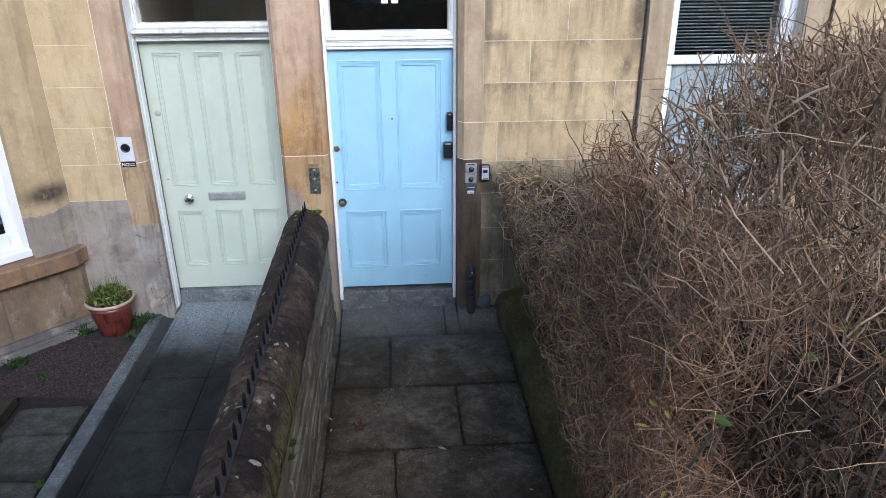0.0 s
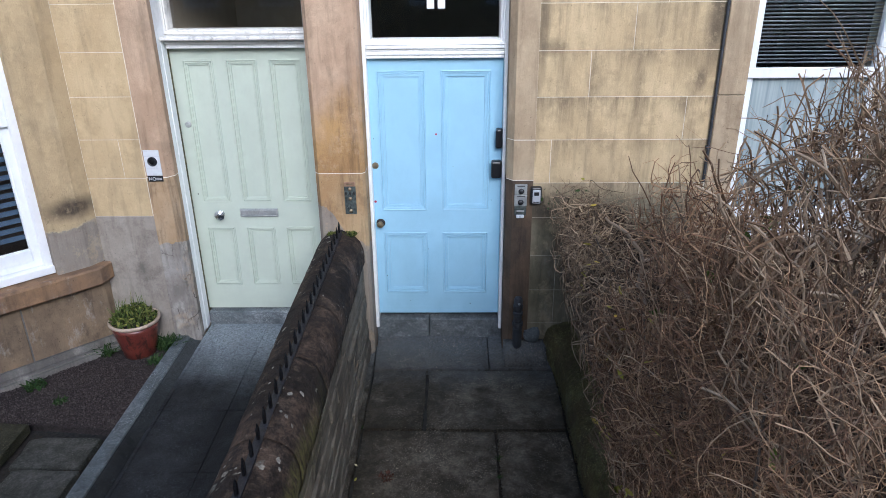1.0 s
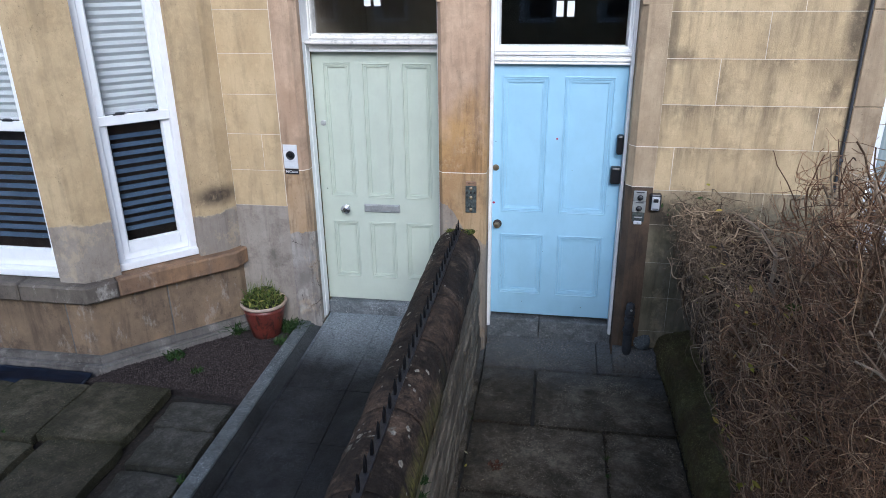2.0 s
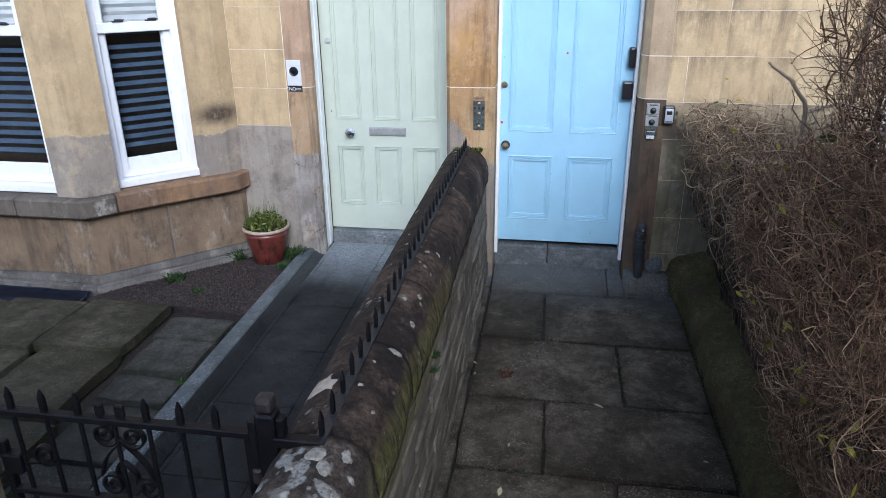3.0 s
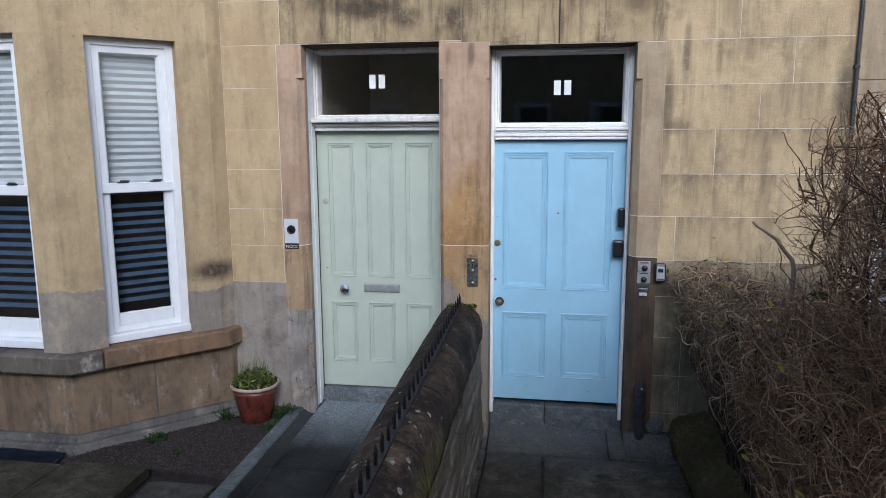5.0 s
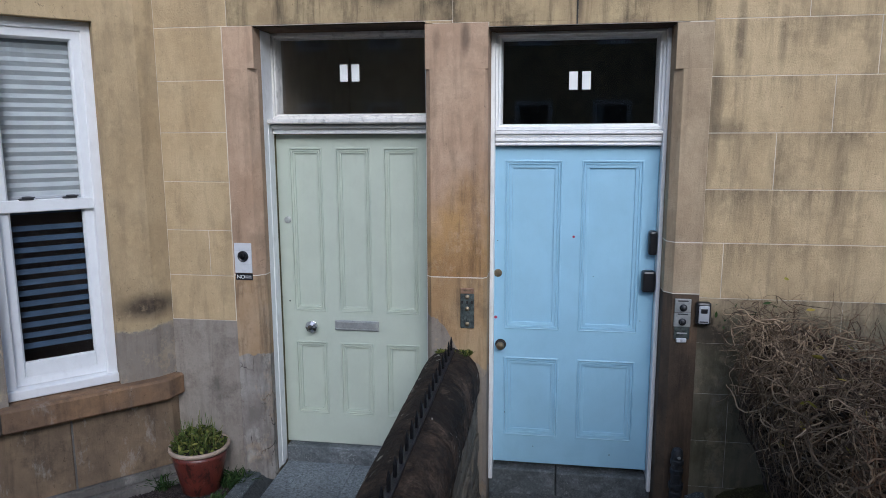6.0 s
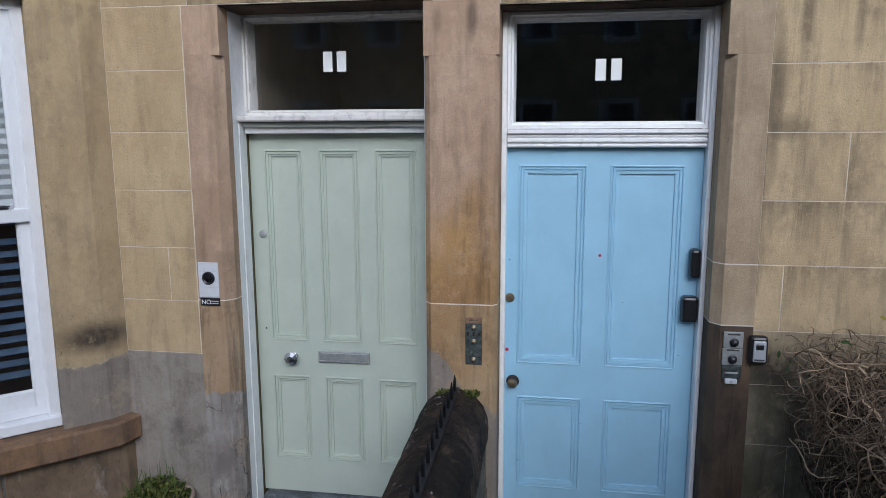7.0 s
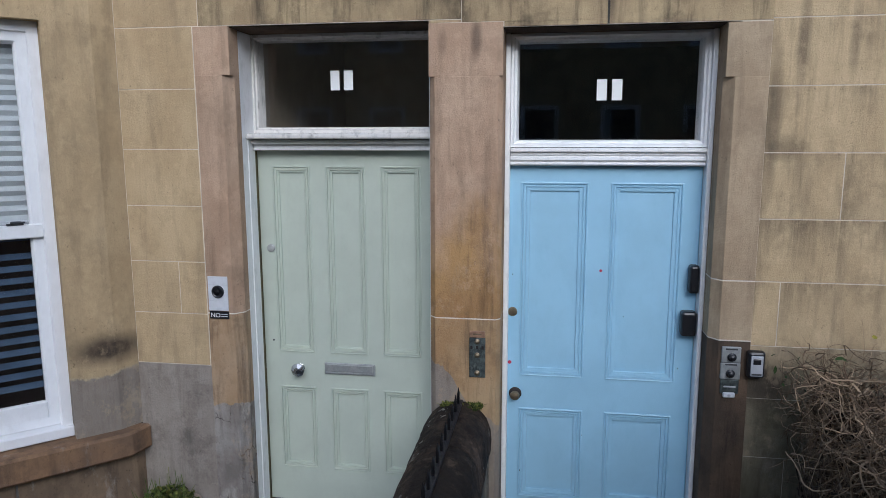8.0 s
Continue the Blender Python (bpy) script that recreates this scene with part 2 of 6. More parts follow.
M["sill"] = stone("rust_sandstone", (0.31, 0.185, 0.098), (0.20, 0.13, 0.082), (0.06, 0.046, 0.038), 0.6, 0.05, blotch=0.75, bloom=0.45)
M["plinth"] = stone("grey_plinth_cement", (0.21, 0.195, 0.175), (0.13, 0.118, 0.106), (0.045, 0.04, 0.036), 0.5, 0.05, blotch=0.75, bloom=0.6)
M["sill_grey"] = stone("grey_sill_stone", (0.17, 0.145, 0.115), (0.115, 0.095, 0.078), (0.05, 0.043, 0.037), 0.5, 0.05, blotch=0.7, bloom=0.8)
M["mortar"] = plain("pale_mortar", (0.66, 0.59, 0.47), 0.9, 0, 0.15, (0.2, 0.16, 0.12), 0.5, scale=5)
M["pale_joint"] = plain("pointed_lime_joint", (0.72, 0.66, 0.56), 0.9, 0, 0.12, (0.25, 0.2, 0.15), 0.5, scale=8)
M["dark_joint"] = plain("dark_joint", (0.035, 0.032, 0.026), 0.95, 0, 0.3, bumpy=0.3)
M["white"] = plain("white_gloss_paint", (0.88, 0.875, 0.86), 0.35, 0, 0.03, (0.45, 0.43, 0.39), 0.4)
M["rebate"] = plain("olive_old_paint", (0.12, 0.095, 0.032), 0.6, 0, 0.2, (0.02, 0.018, 0.012), 0.6, scale=8)
M["old_white"] = plain("weathered_white_paint", (0.68, 0.655, 0.61), 0.5, 0, 0.06, (0.13, 0.12, 0.11), 0.75, scale=9)
M["upvc"] = plain("white_plastic", (0.80, 0.805, 0.81), 0.3, 0, 0.02, (0.48, 0.47, 0.44), 0.2)
M["blue"] = plain("pale_blue_paint", (0.345, 0.568, 0.724), 0.36, 0, 0.03, (0.24, 0.45, 0.60), 0.25, scale=5, bumpy=0.12)
M["green"] = plain("sage_green_paint", (0.480, 0.528, 0.445), 0.42, 0, 0.03, (0.39, 0.43, 0.36), 0.35, scale=5, bumpy=0.12)
M["worn_iron"] = plain("worn_grey_iron", (0.018, 0.019, 0.023), 0.42, 0, 0.3, (0.05, 0.032, 0.022), 0.4, scale=25, bumpy=0.4, spec=0.3)
M["iron"] = plain("black_painted_iron", (0.005, 0.005, 0.006), 0.45, 0, 0.3, (0.022, 0.016, 0.013), 0.3, scale=25, bumpy=0.5, spec=0.16)
M["rust"] = plain("rusty_iron", (0.016, 0.011, 0.009), 0.6, 0, 0.3, (0.035, 0.020, 0.014), 0.5, scale=25, bumpy=0.6)
M["cast"] = plain("weathered_cast_iron", (0.030, 0.032, 0.036), 0.5, 0, 0.3, (0.09, 0.085, 0.08), 0.5, scale=18, bumpy=0.5)
M["black"] = plain("black_plastic", (0.012, 0.012, 0.014), 0.35, 0, 0.1)
M["rubber"] = plain("dark_membrane", (0.012, 0.017, 0.032), 0.35, 0, 0.2)
M["chrome"] = plain("satin_chrome", (0.62, 0.62, 0.64), 0.18, 1.0, 0.05, bumpy=0.0)
M["steel"] = plain("dull_steel", (0.43, 0.44, 0.43), 0.48, 0.6, 0.1, (0.12, 0.12, 0.12), 0.4, scale=30)
M["brass"] = plain("worn_brass", (0.27, 0.215, 0.14), 0.42, 0.9, 0.15, (0.08, 0.06, 0.04), 0.5, scale=40)
M["copper"] = plain("copper_plate", (0.42, 0.26, 0.17), 0.45, 0.6, 0.15, (0.12, 0.08, 0.05), 0.4, scale=40)
M["verdigris"] = plain("tarnished_bronze", (0.085, 0.10, 0.095), 0.45, 0.5, 0.45, (0.26, 0.29, 0.26), 0.7, scale=28)
M["plate_white"] = plain("white_plate", (0.62, 0.63, 0.65), 0.4, 0, 0.04, (0.4, 0.4, 0.4), 0.3, scale=25)
M["grey_plastic"] = plain("grey_plastic", (0.42, 0.43, 0.45), 0.4, 0, 0.05)
M["red_mark"] = plain("red_paint_chip", (0.40, 0.02, 0.06), 0.5)
M["bars"] = plain("white_vinyl", (0.85, 0.85, 0.83), 0.5, 0, 0.02)
M["ink"] = plain("dark_print", (0.05, 0.05, 0.05), 0.6)
M["pale_ink"] = plain("pale_print", (0.5, 0.5, 0.5), 0.6)
M["room"] = plain("room_shade_wall", (0.045, 0.031, 0.025), 0.9, 0, 0.3)
M["hall"] = plain("reflection_cream_wall", (0.42, 0.36, 0.27), 0.8, 0, 0.06)
M["blind"] = plain("pleated_white_blind", (0.37, 0.39, 0.39), 0.8, 0, 0.05)
M["slat"] = plain("pale_slat", (0.042, 0.066, 0.104), 0.38, 0, 0.10)
M["fine_slat"] = plain("pale_fine_slat", (0.26, 0.29, 0.32), 0.45, 0, 0.08)


def glazed_pot():
    """Oxblood glaze with black smears and a worn foot."""
    m, n, l, b = mat("oxblood_glazed_clay", 0.3, 0, 0.5)
    c = blend(n, l, noise_fac(n, l, 8, 5, 0.6), (0.10, 0.024, 0.018), (0.15, 0.036, 0.025))
    c = blend(n, l, times(n, l, noise_fac(n, l, 9, 6, 0.7, (1.4, 1.4, 0.7), 0.50, 0.58, 0.6), 0.85), c, (0.015, 0.009, 0.009))
    c = blend(n, l, times(n, l, noise_fac(n, l, 22, 6, 0.7, (1, 1, 1), 0.58, 0.66), 0.4), c, (0.22, 0.10, 0.075))
    l.new(c, b.inputs["Base Color"])
    bump(n, l, b, noise_fac(n, l, 40, 4, 0.6), 0.15, 0.004)
    return m


def curtain_pane():
    """Obscured pane with the folds of a pale curtain hanging close behind."""
    m, n, l, b = mat("curtained_pane", 0.3, 0, 0.5)
    c = blend(n, l, noise_fac(n, l, 16, 3, 0.5, (1.6, 1.6, 0.05), 0.36, 0.64), (0.22, 0.275, 0.285), (0.43, 0.475, 0.48))
    c = blend(n, l, times(n, l, noise_fac(n, l, 4, 4, 0.6, (1, 1, 0.5), 0.45, 0.65), 0.4), c, (0.25, 0.29, 0.29))
    l.new(c, b.inputs["Base Color"])
    return m


M["frost"] = curtain_pane()
M["pot"] = glazed_pot()
M["rim"] = plain("cream_glaze", (0.42, 0.32, 0.24), 0.5, 0, 0.15, (0.25, 0.17, 0.12), 0.4)
M["soil"] = plain("dark_soil", (0.014, 0.011, 0.008), 0.95, 0, 0.5, scale=40, bumpy=0.8)
M["asphalt"] = plain("asphalt", (0.05, 0.05, 0.052), 0.9, 0, 0.25, scale=30, bumpy=0.6)


def glass(name, tint=(0.95, 0.95, 0.945)):
    m, n, l, b = mat(name, 0.02)
    b.inputs["Base Color"].default_value = (*tint, 1)
    b.inputs["Transmission Weight"].default_value = 1.0
    b.inputs["IOR"].default_value = 1.45
    return m


M["glass"] = glass("window_glass")


def paving(name, base, light, moss=(0.035, 0.04, 0.018), moss_amount=0.35, rough=0.75, spread=0.14, speck=0.0, relief=0.005, edge=0.0, pale=None):
    """Damp stone flags: broad wear, mottling, moss and grime, speckle."""
    m, n, l, b = mat(name, rough, 0, 0.22)
    c = blend(n, l, noise_fac(n, l, 2.1, 7, 0.68, (1, 1, 1), 0.42, 0.60), base, light)
    c = per_piece(n, l, c, spread)
    c = blend(n, l, times(n, l, noise_fac(n, l, 11, 8, 0.78, (1, 1, 1), 0.46, 0.60), 0.65), c, tuple(v * 0.5 for v in base))
    c = blend(n, l, times(n, l, noise_fac(n, l, 26, 8, 0.8, (1, 1, 1), 0.52, 0.64), 0.45), c, tuple(min(1, v * 1.5) for v in light))
    c = blend(n, l, times(n, l, noise_fac(n, l, 3.7, 8, 0.72, (1, 1, 1), 0.45, 0.60), moss_amount), c, moss)
    if edge:
        # damp and grime gathered along the edges of each piece
        tc = n.new("ShaderNodeTexCoord")
        sx = n.new("ShaderNodeSeparateXYZ")
        l.new(tc.outputs["Generated"], sx.inputs[0])
        for axis in ("X", "Y"):
            off = n.new("ShaderNodeMath")
            off.operation = "SUBTRACT"
            off.inputs[1].default_value = 0.5
            l.new(sx.outputs[axis], off.inputs[0])
            side = n.new("ShaderNodeMath")
            side.operation = "ABSOLUTE"
            l.new(off.outputs[0], side.inputs[0])
            e = n.new("ShaderNodeMapRange")
            e.inputs["From Min"].default_value, e.inputs["From Max"].default_value = 0.36, 0.5
            l.new(side.outputs[0], e.inputs["Value"])
            c = blend(n, l, times(n, l, times(n, l, e.outputs[0], noise_fac(n, l, 7, 6, 0.7, (1, 1, 1), 0.36, 0.58)), edge), c, moss)
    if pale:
        # paler towards the door: sky sheen and door bounce put into the colour
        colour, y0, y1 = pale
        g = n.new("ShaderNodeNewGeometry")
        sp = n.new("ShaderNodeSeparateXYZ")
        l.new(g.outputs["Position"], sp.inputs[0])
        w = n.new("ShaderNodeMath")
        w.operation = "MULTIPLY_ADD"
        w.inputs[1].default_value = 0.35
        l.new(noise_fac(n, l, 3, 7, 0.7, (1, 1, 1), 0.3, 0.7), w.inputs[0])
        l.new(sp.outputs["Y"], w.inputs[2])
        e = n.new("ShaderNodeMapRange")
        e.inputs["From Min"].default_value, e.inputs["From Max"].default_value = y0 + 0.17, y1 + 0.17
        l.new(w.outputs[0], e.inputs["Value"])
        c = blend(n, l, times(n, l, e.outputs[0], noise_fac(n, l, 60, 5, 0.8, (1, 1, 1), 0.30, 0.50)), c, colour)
    fine = noise_fac(n, l, 62, 7, 0.9, (1, 1, 1), 0.38, 0.62)
    c = blend(n, l, times(n, l, fine, 0.7), c, tuple(v * 0.3 for v in base))
    s = noise_fac(n, l, 95, 4, 0.9, (1, 1, 1), 0.575, 0.62)
    c = blend(n, l, times(n, l, times(n, l, s, noise_fac(n, l, 2.3, 5, 0.7, (1, 1, 1), 0.44, 0.60)), min(1.0, 0.45 + speck)), c, tuple(min(1, v * 3.2) for v in light))
    l.new(c, b.inputs["Base Color"])
    r = n.new("ShaderNodeMapRange")
    r.inputs["To Min"].default_value, r.inputs["To Max"].default_value = rough - 0.25, rough + 0.1
    l.new(noise_fac(n, l, 2.9, 5, 0.6), r.inputs["Value"])
    l.new(r.outputs[0], b.inputs["Roughness"])
    bump(n, l, b, fine, 0.8, relief)
    return m


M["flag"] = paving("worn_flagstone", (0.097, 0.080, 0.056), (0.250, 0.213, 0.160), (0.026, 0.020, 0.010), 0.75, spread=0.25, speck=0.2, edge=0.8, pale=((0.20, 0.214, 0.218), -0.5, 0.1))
M["garden_flag"] = paving("mossy_flagstone", (0.060, 0.053, 0.034), (0.135, 0.121, 0.080), (0.023, 0.025, 0.008), 0.65, spread=0.3, edge=0.6)
M["rough_flag"] = paving("rough_grey_flagstone", (0.064, 0.062, 0.052), (0.140, 0.136, 0.118), (0.024, 0.024, 0.013), 0.6, spread=0.2, edge=0.8)
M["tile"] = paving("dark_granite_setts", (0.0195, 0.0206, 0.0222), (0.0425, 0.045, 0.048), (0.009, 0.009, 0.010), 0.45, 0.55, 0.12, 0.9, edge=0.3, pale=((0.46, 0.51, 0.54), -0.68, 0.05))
M["granite"] = paving("grey_granite", (0.23, 0.255, 0.265), (0.44, 0.47, 0.485), (0.06, 0.066, 0.066), 0.35, 0.5, 0.06, 0.5)
M["step"] = paving("blue_grey_step", (0.20, 0.22, 0.225), (0.36, 0.38, 0.385), (0.07, 0.073, 0.066), 0.45, 0.65, 0.05)
M["moss"] = paving("mossy_kerb_stone", (0.168, 0.148, 0.058), (0.300, 0.260, 0.108), (0.13, 0.088, 0.054), 0.65, 0.95, 0.1, relief=0.02)
M["kerb"] = paving("pale_granite_kerb", (0.150, 0.170, 0.176), (0.25, 0.275, 0.282), (0.070, 0.077, 0.072), 0.45, 0.75, 0.05, 0.3)
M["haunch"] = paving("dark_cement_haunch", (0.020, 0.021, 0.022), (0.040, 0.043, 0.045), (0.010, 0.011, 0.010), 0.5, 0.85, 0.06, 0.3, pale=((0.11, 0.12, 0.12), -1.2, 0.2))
M["gravel"] = paving("red_brown_gravel", (0.030, 0.024, 0.022), (0.054, 0.042, 0.038), (0.015, 0.012, 0.011), 0.4, 0.95, 0.35)
M["pavement"] = paving("grey_paving", (0.10, 0.10, 0.095), (0.14, 0.14, 0.13))


def lichen_discs(n, l, c, scale, reach, lo, hi, amount, colour):
    """Pale crusts: irregular discs, thick in some places and absent in others."""
    v = n.new("ShaderNodeTexVoronoi")
    v.inputs["Scale"].default_value = scale
    wob = n.new("ShaderNodeTexNoise")
    wob.inputs["Scale"].default_value, wob.inputs["Detail"].default_value = scale * 2.6, 5
    p = place(n, l)
    l.new(p, wob.inputs["Vector"])
    addv = n.new("ShaderNodeVectorMath")
    addv.operation = "MULTIPLY_ADD"
    addv.inputs[1].default_value = (0.32 / scale,) * 3
    l.new(wob.outputs["Color"], addv.inputs[0])
    l.new(p, addv.inputs[2])
    l.new(addv.outputs[0], v.inputs["Vector"])
    disc = n.new("ShaderNodeMapRange")
    disc.inputs["From Min"].default_value, disc.inputs["From Max"].default_value = reach, reach - 0.05
    l.new(v.outputs["Distance"], disc.inputs["Value"])
    pick = noise_fac(n, l, 3.3, 4, 0.65, (1, 1, 1), lo, hi)
    grit = noise_fac(n, l, 90, 4, 0.7, (1, 1, 1), 0.30, 0.55)
    return blend(n, l, times(n, l, times(n, l, times(n, l, disc.outputs[0], pick), grit), amount), c, colour)


def ramp_on(n, l, axis, a, z):
    """0 to 1 along one axis of the world, from a to z."""
    g = n.new("ShaderNodeNewGeometry")
    sx = n.new("ShaderNodeSeparateXYZ")
    l.new(g.outputs["Position"], sx.inputs[0])
    e = n.new("ShaderNodeMapRange")
    e.inputs["From Min"].default_value, e.inputs["From Max"].default_value = a, z
    l.new(sx.outputs[axis], e.inputs["Value"])
    return e.outputs[0]


def algae_streaks(n, l, c, where, amount):
    """Yellow-green algae in upright streaks, towards the street end of the wall."""
    f = times(n, l, noise_fac(n, l, 9, 7, 0.8, (0.4, 4.0, 0.25), 0.40, 0.54), noise_fac(n, l, 38, 5, 0.8, (0.6, 1, 0.4), 0.34, 0.54))
    f = times(n, l, times(n, l, f, where), ramp_on(n, l, "Y", -1.7, -2.6))
    return blend(n, l, times(n, l, f, amount), c, (0.23, 0.215, 0.055))


def coping_stone(name, dark, red, black, crust, lo):
    """Weathered rounded coping with lichen crusts and yellow-green algae on the path side."""
    m, n, l, b = mat(name, 0.85, 0, 0.25)
    c = blend(n, l, noise_fac(n, l, 3.5, 8, 0.7, (0.8, 0.8, 0.8), 0.44, 0.60), dark, red)
    c = per_piece(n, l, c, 0.12)
    c = blend(n, l, times(n, l, noise_fac(n, l, 16, 8, 0.75, (1, 0.6, 1), 0.46, 0.62), 0.75), c, black)
    c = blend(n, l, times(n, l, noise_fac(n, l, 6, 8, 0.75, (0.9, 0.9, 0.9), 0.53, 0.63), 0.6), c, (red[0] * 1.6, red[1] * 1.7, red[2] * 1.75))
    c = blend(n, l, times(n, l, noise_fac(n, l, 7, 7, 0.75, (0.6, 1.4, 0.6), 0.50, 0.62), 0.6), c, black)
    c = blend(n, l, times(n, l, noise_fac(n, l, 55, 7, 0.85, (1, 1, 1), 0.42, 0.60), 0.6), c, black)
    c = lichen_discs(n, l, c, 26, 0.22, lo + 0.05, lo + 0.09, 0.95, (0.44, 0.42, 0.36))
    c = lichen_discs(n, l, c, 12, 0.24, lo + 0.04, lo + 0.08, 0.9, (0.40, 0.37, 0.30))
    if crust < 0.05:
        c = lichen_discs(n, l, c, 8, 0.40, 0.44, 0.48, 0.95, (0.52, 0.51, 0.45))
    c = lichen_discs(n, l, c, 7, 0.27, lo + crust, lo + crust + 0.05, 0.8, (0.34, 0.33, 0.27))
    c = algae_streaks(n, l, c, ramp_on(n, l, "X", -0.066, -0.036), 0.85)
    l.new(c, b.inputs["Base Color"])
    rough = times(n, l, noise_fac(n, l, 45, 8, 0.75), noise_fac(n, l, 9, 6, 0.7, (1, 0.6, 1), 0.25, 0.65))
    bump(n, l, b, rough, 1.0, 0.016)
    return m


M["coping"] = coping_stone("lichened_coping_stone", (0.040, 0.029, 0.021), (0.146, 0.096, 0.065), (0.011, 0.009, 0.0075), 0.07, 0.52)
M["coping_end"] = coping_stone("lichen_crusted_end_stone", (0.072, 0.054, 0.041), (0.200, 0.150, 0.110), (0.022, 0.017, 0.013), 0.02, 0.42)
M["lichen"] = plain("pale_lichen", (0.25, 0.228, 0.185), 0.95, 0, 0.35, (0.10, 0.085, 0.065), 0.6, scale=60, bumpy=0.5)
M["broken_stone"] = plain("broken_sandstone", (0.36, 0.30, 0.23), 0.9, 0, 0.2, (0.2, 0.15, 0.11), 0.5, scale=30, bumpy=0.5)
M["rubble"] = stone("dark_rubble_stone", (0.235, 0.203, 0.155), (0.150, 0.126, 0.095), (0.050, 0.041, 0.031), 0.25, 0.14, blotch=0.4, grain=0.5)


def mossy_rubble(m):
    """The same stone with algae run down from the coping."""
    n, l = m.node_tree.nodes, m.node_tree.links
    b = n["Principled BSDF"]
    c = b.inputs["Base Color"].links[0].from_socket
    c = blend(n, l, times(n, l, noise_fac(n, l, 10, 7, 0.8, (1, 0.3, 1.6), 0.46, 0.62), 0.6), c, (0.045, 0.040, 0.030))
    c = algae_streaks(n, l, c, ramp_on(n, l, "Z", 0.38, 0.62), 0.8)
    l.new(c, b.inputs["Base Color"])


mossy_rubble(M["rubble"])


def twig_bark(name, a, b_, c_):
    m, n, l, b = mat(name, 0.8, 0, 0.3)
    g = n.new("ShaderNodeNewGeometry")
    r = n.new("ShaderNodeValToRGB")
    e = r.color_ramp.elements
    e[0].position, e[0].color = 0.0, (*a, 1)
    e[1].position, e[1].color = 1.0, (*c_, 1)
    mid = e.new(0.55)
    mid.color = (*b_, 1)
    l.new(g.outputs["Random Per Island"], r.inputs["Fac"])
    c = blend(n, l, times(n, l, noise_fac(n, l, 45, 4, 0.7), 0.35), r.outputs["Color"], tuple(v * 0.5 for v in a))
    l.new(c, b.inputs["Base Color"])
    return m


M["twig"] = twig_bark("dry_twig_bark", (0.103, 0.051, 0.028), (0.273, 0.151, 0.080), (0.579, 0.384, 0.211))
M["vine"] = twig_bark("grey_vine_bark", (0.077, 0.052, 0.031), (0.221, 0.149, 0.089), (0.580, 0.427, 0.262))
M["shoot_bark"] = twig_bark("clipped_shoot_bark", (0.129, 0.076, 0.043), (0.298, 0.192, 0.112), (0.547, 0.400, 0.250))
M["cut_bark"] = twig_bark("sawn_stub_bark", (0.152, 0.108, 0.071), (0.294, 0.217, 0.145), (0.515, 0.405, 0.281))
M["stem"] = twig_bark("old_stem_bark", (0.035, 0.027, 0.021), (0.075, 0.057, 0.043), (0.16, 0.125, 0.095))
M["dead_branch"] = twig_bark("bare_dead_branch", (0.24, 0.175, 0.115), (0.30, 0.225, 0.155), (0.38, 0.295, 0.21))
# darker copies of the twig bark: hedge shade, low and inside, put into colour
M["low_shade_twig"] = twig_bark("low_shade_twig_bark", (0.047, 0.033, 0.023), (0.117, 0.083, 0.057), (0.286, 0.215, 0.150))
M["shade_twig"] = twig_bark("shade_toned_twig_bark", (0.062, 0.033, 0.019), (0.14, 0.080, 0.046), (0.32, 0.21, 0.125))
# near-black brown for the flakes that darken the hedge's inside
M["filler_flake"] = twig_bark("dark_filler_flake", (0.012, 0.008, 0.006), (0.030, 0.019, 0.012), (0.085, 0.050, 0.028))
M["yellow_leaf"] = twig_bark("yellow_leaf", (0.30, 0.26, 0.03), (0.38, 0.33, 0.06), (0.45, 0.30, 0.05))
M["pale_leaf"] = twig_bark("fallen_pale_leaf", (0.42, 0.36, 0.16), (0.5, 0.44, 0.25), (0.55, 0.5, 0.4))
M["leaf"] = twig_bark("green_leaf", (0.045, 0.085, 0.012), (0.09, 0.15, 0.02), (0.16, 0.2, 0.03))
M["shoot"] = twig_bark("green_shoot", (0.06, 0.10, 0.02), (0.12, 0.17, 0.035), (0.24, 0.22, 0.08))
M["pot_leaf"] = twig_bark("pot_leaf", (0.020, 0.034, 0.008), (0.095, 0.120, 0.02), (0.24, 0.23, 0.05))
M["weed"] = twig_bark("weed_leaf", (0.014, 0.036, 0.007), (0.027, 0.058, 0.012), (0.052, 0.085, 0.02))
M["dead_weed"] = twig_bark("dead_weed", (0.05, 0.02, 0.012), (0.08, 0.035, 0.02), (0.10, 0.05, 0.03))
M["litter"] = twig_bark("leaf_litter", (0.010, 0.008, 0.006), (0.028, 0.020, 0.012), (0.085, 0.060, 0.035))
M["pebble"] = twig_bark("red_brown_pebble", (0.016, 0.011, 0.010), (0.042, 0.030, 0.026), (0.10, 0.080, 0.072))


# ---- mesh helpers ----
def part(name, bm, material, parent=None, label="", smooth=False):
    """Links a bmesh as one mesh object, under a thing or a part."""
    me = bpy.data.meshes.new(name)
    if smooth:
        for f in bm.faces:
            f.smooth = True
    bm.to_mesh(me)
    bm.free()
    me.materials.append(M[material])
    ob = new(name, me)
    ob.parent = parent
    if label:
        ob["label"] = label
    return ob


def raw(name, verts, faces, material, parent=None, label="", smooth=False):
    me = bpy.data.meshes.new(name)
    me.from_pydata(verts, [], faces)
    me.materials.append(M[material])
    if smooth:
        me.shade_smooth()
    ob = new(name, me)
    ob.parent = parent
    if label:
        ob["label"] = label
    return ob


def empty(name, at=(0, 0, 0)):
    ob = new(name)
    ob.empty_display_size = 0.1
    ob.location = at
    return ob


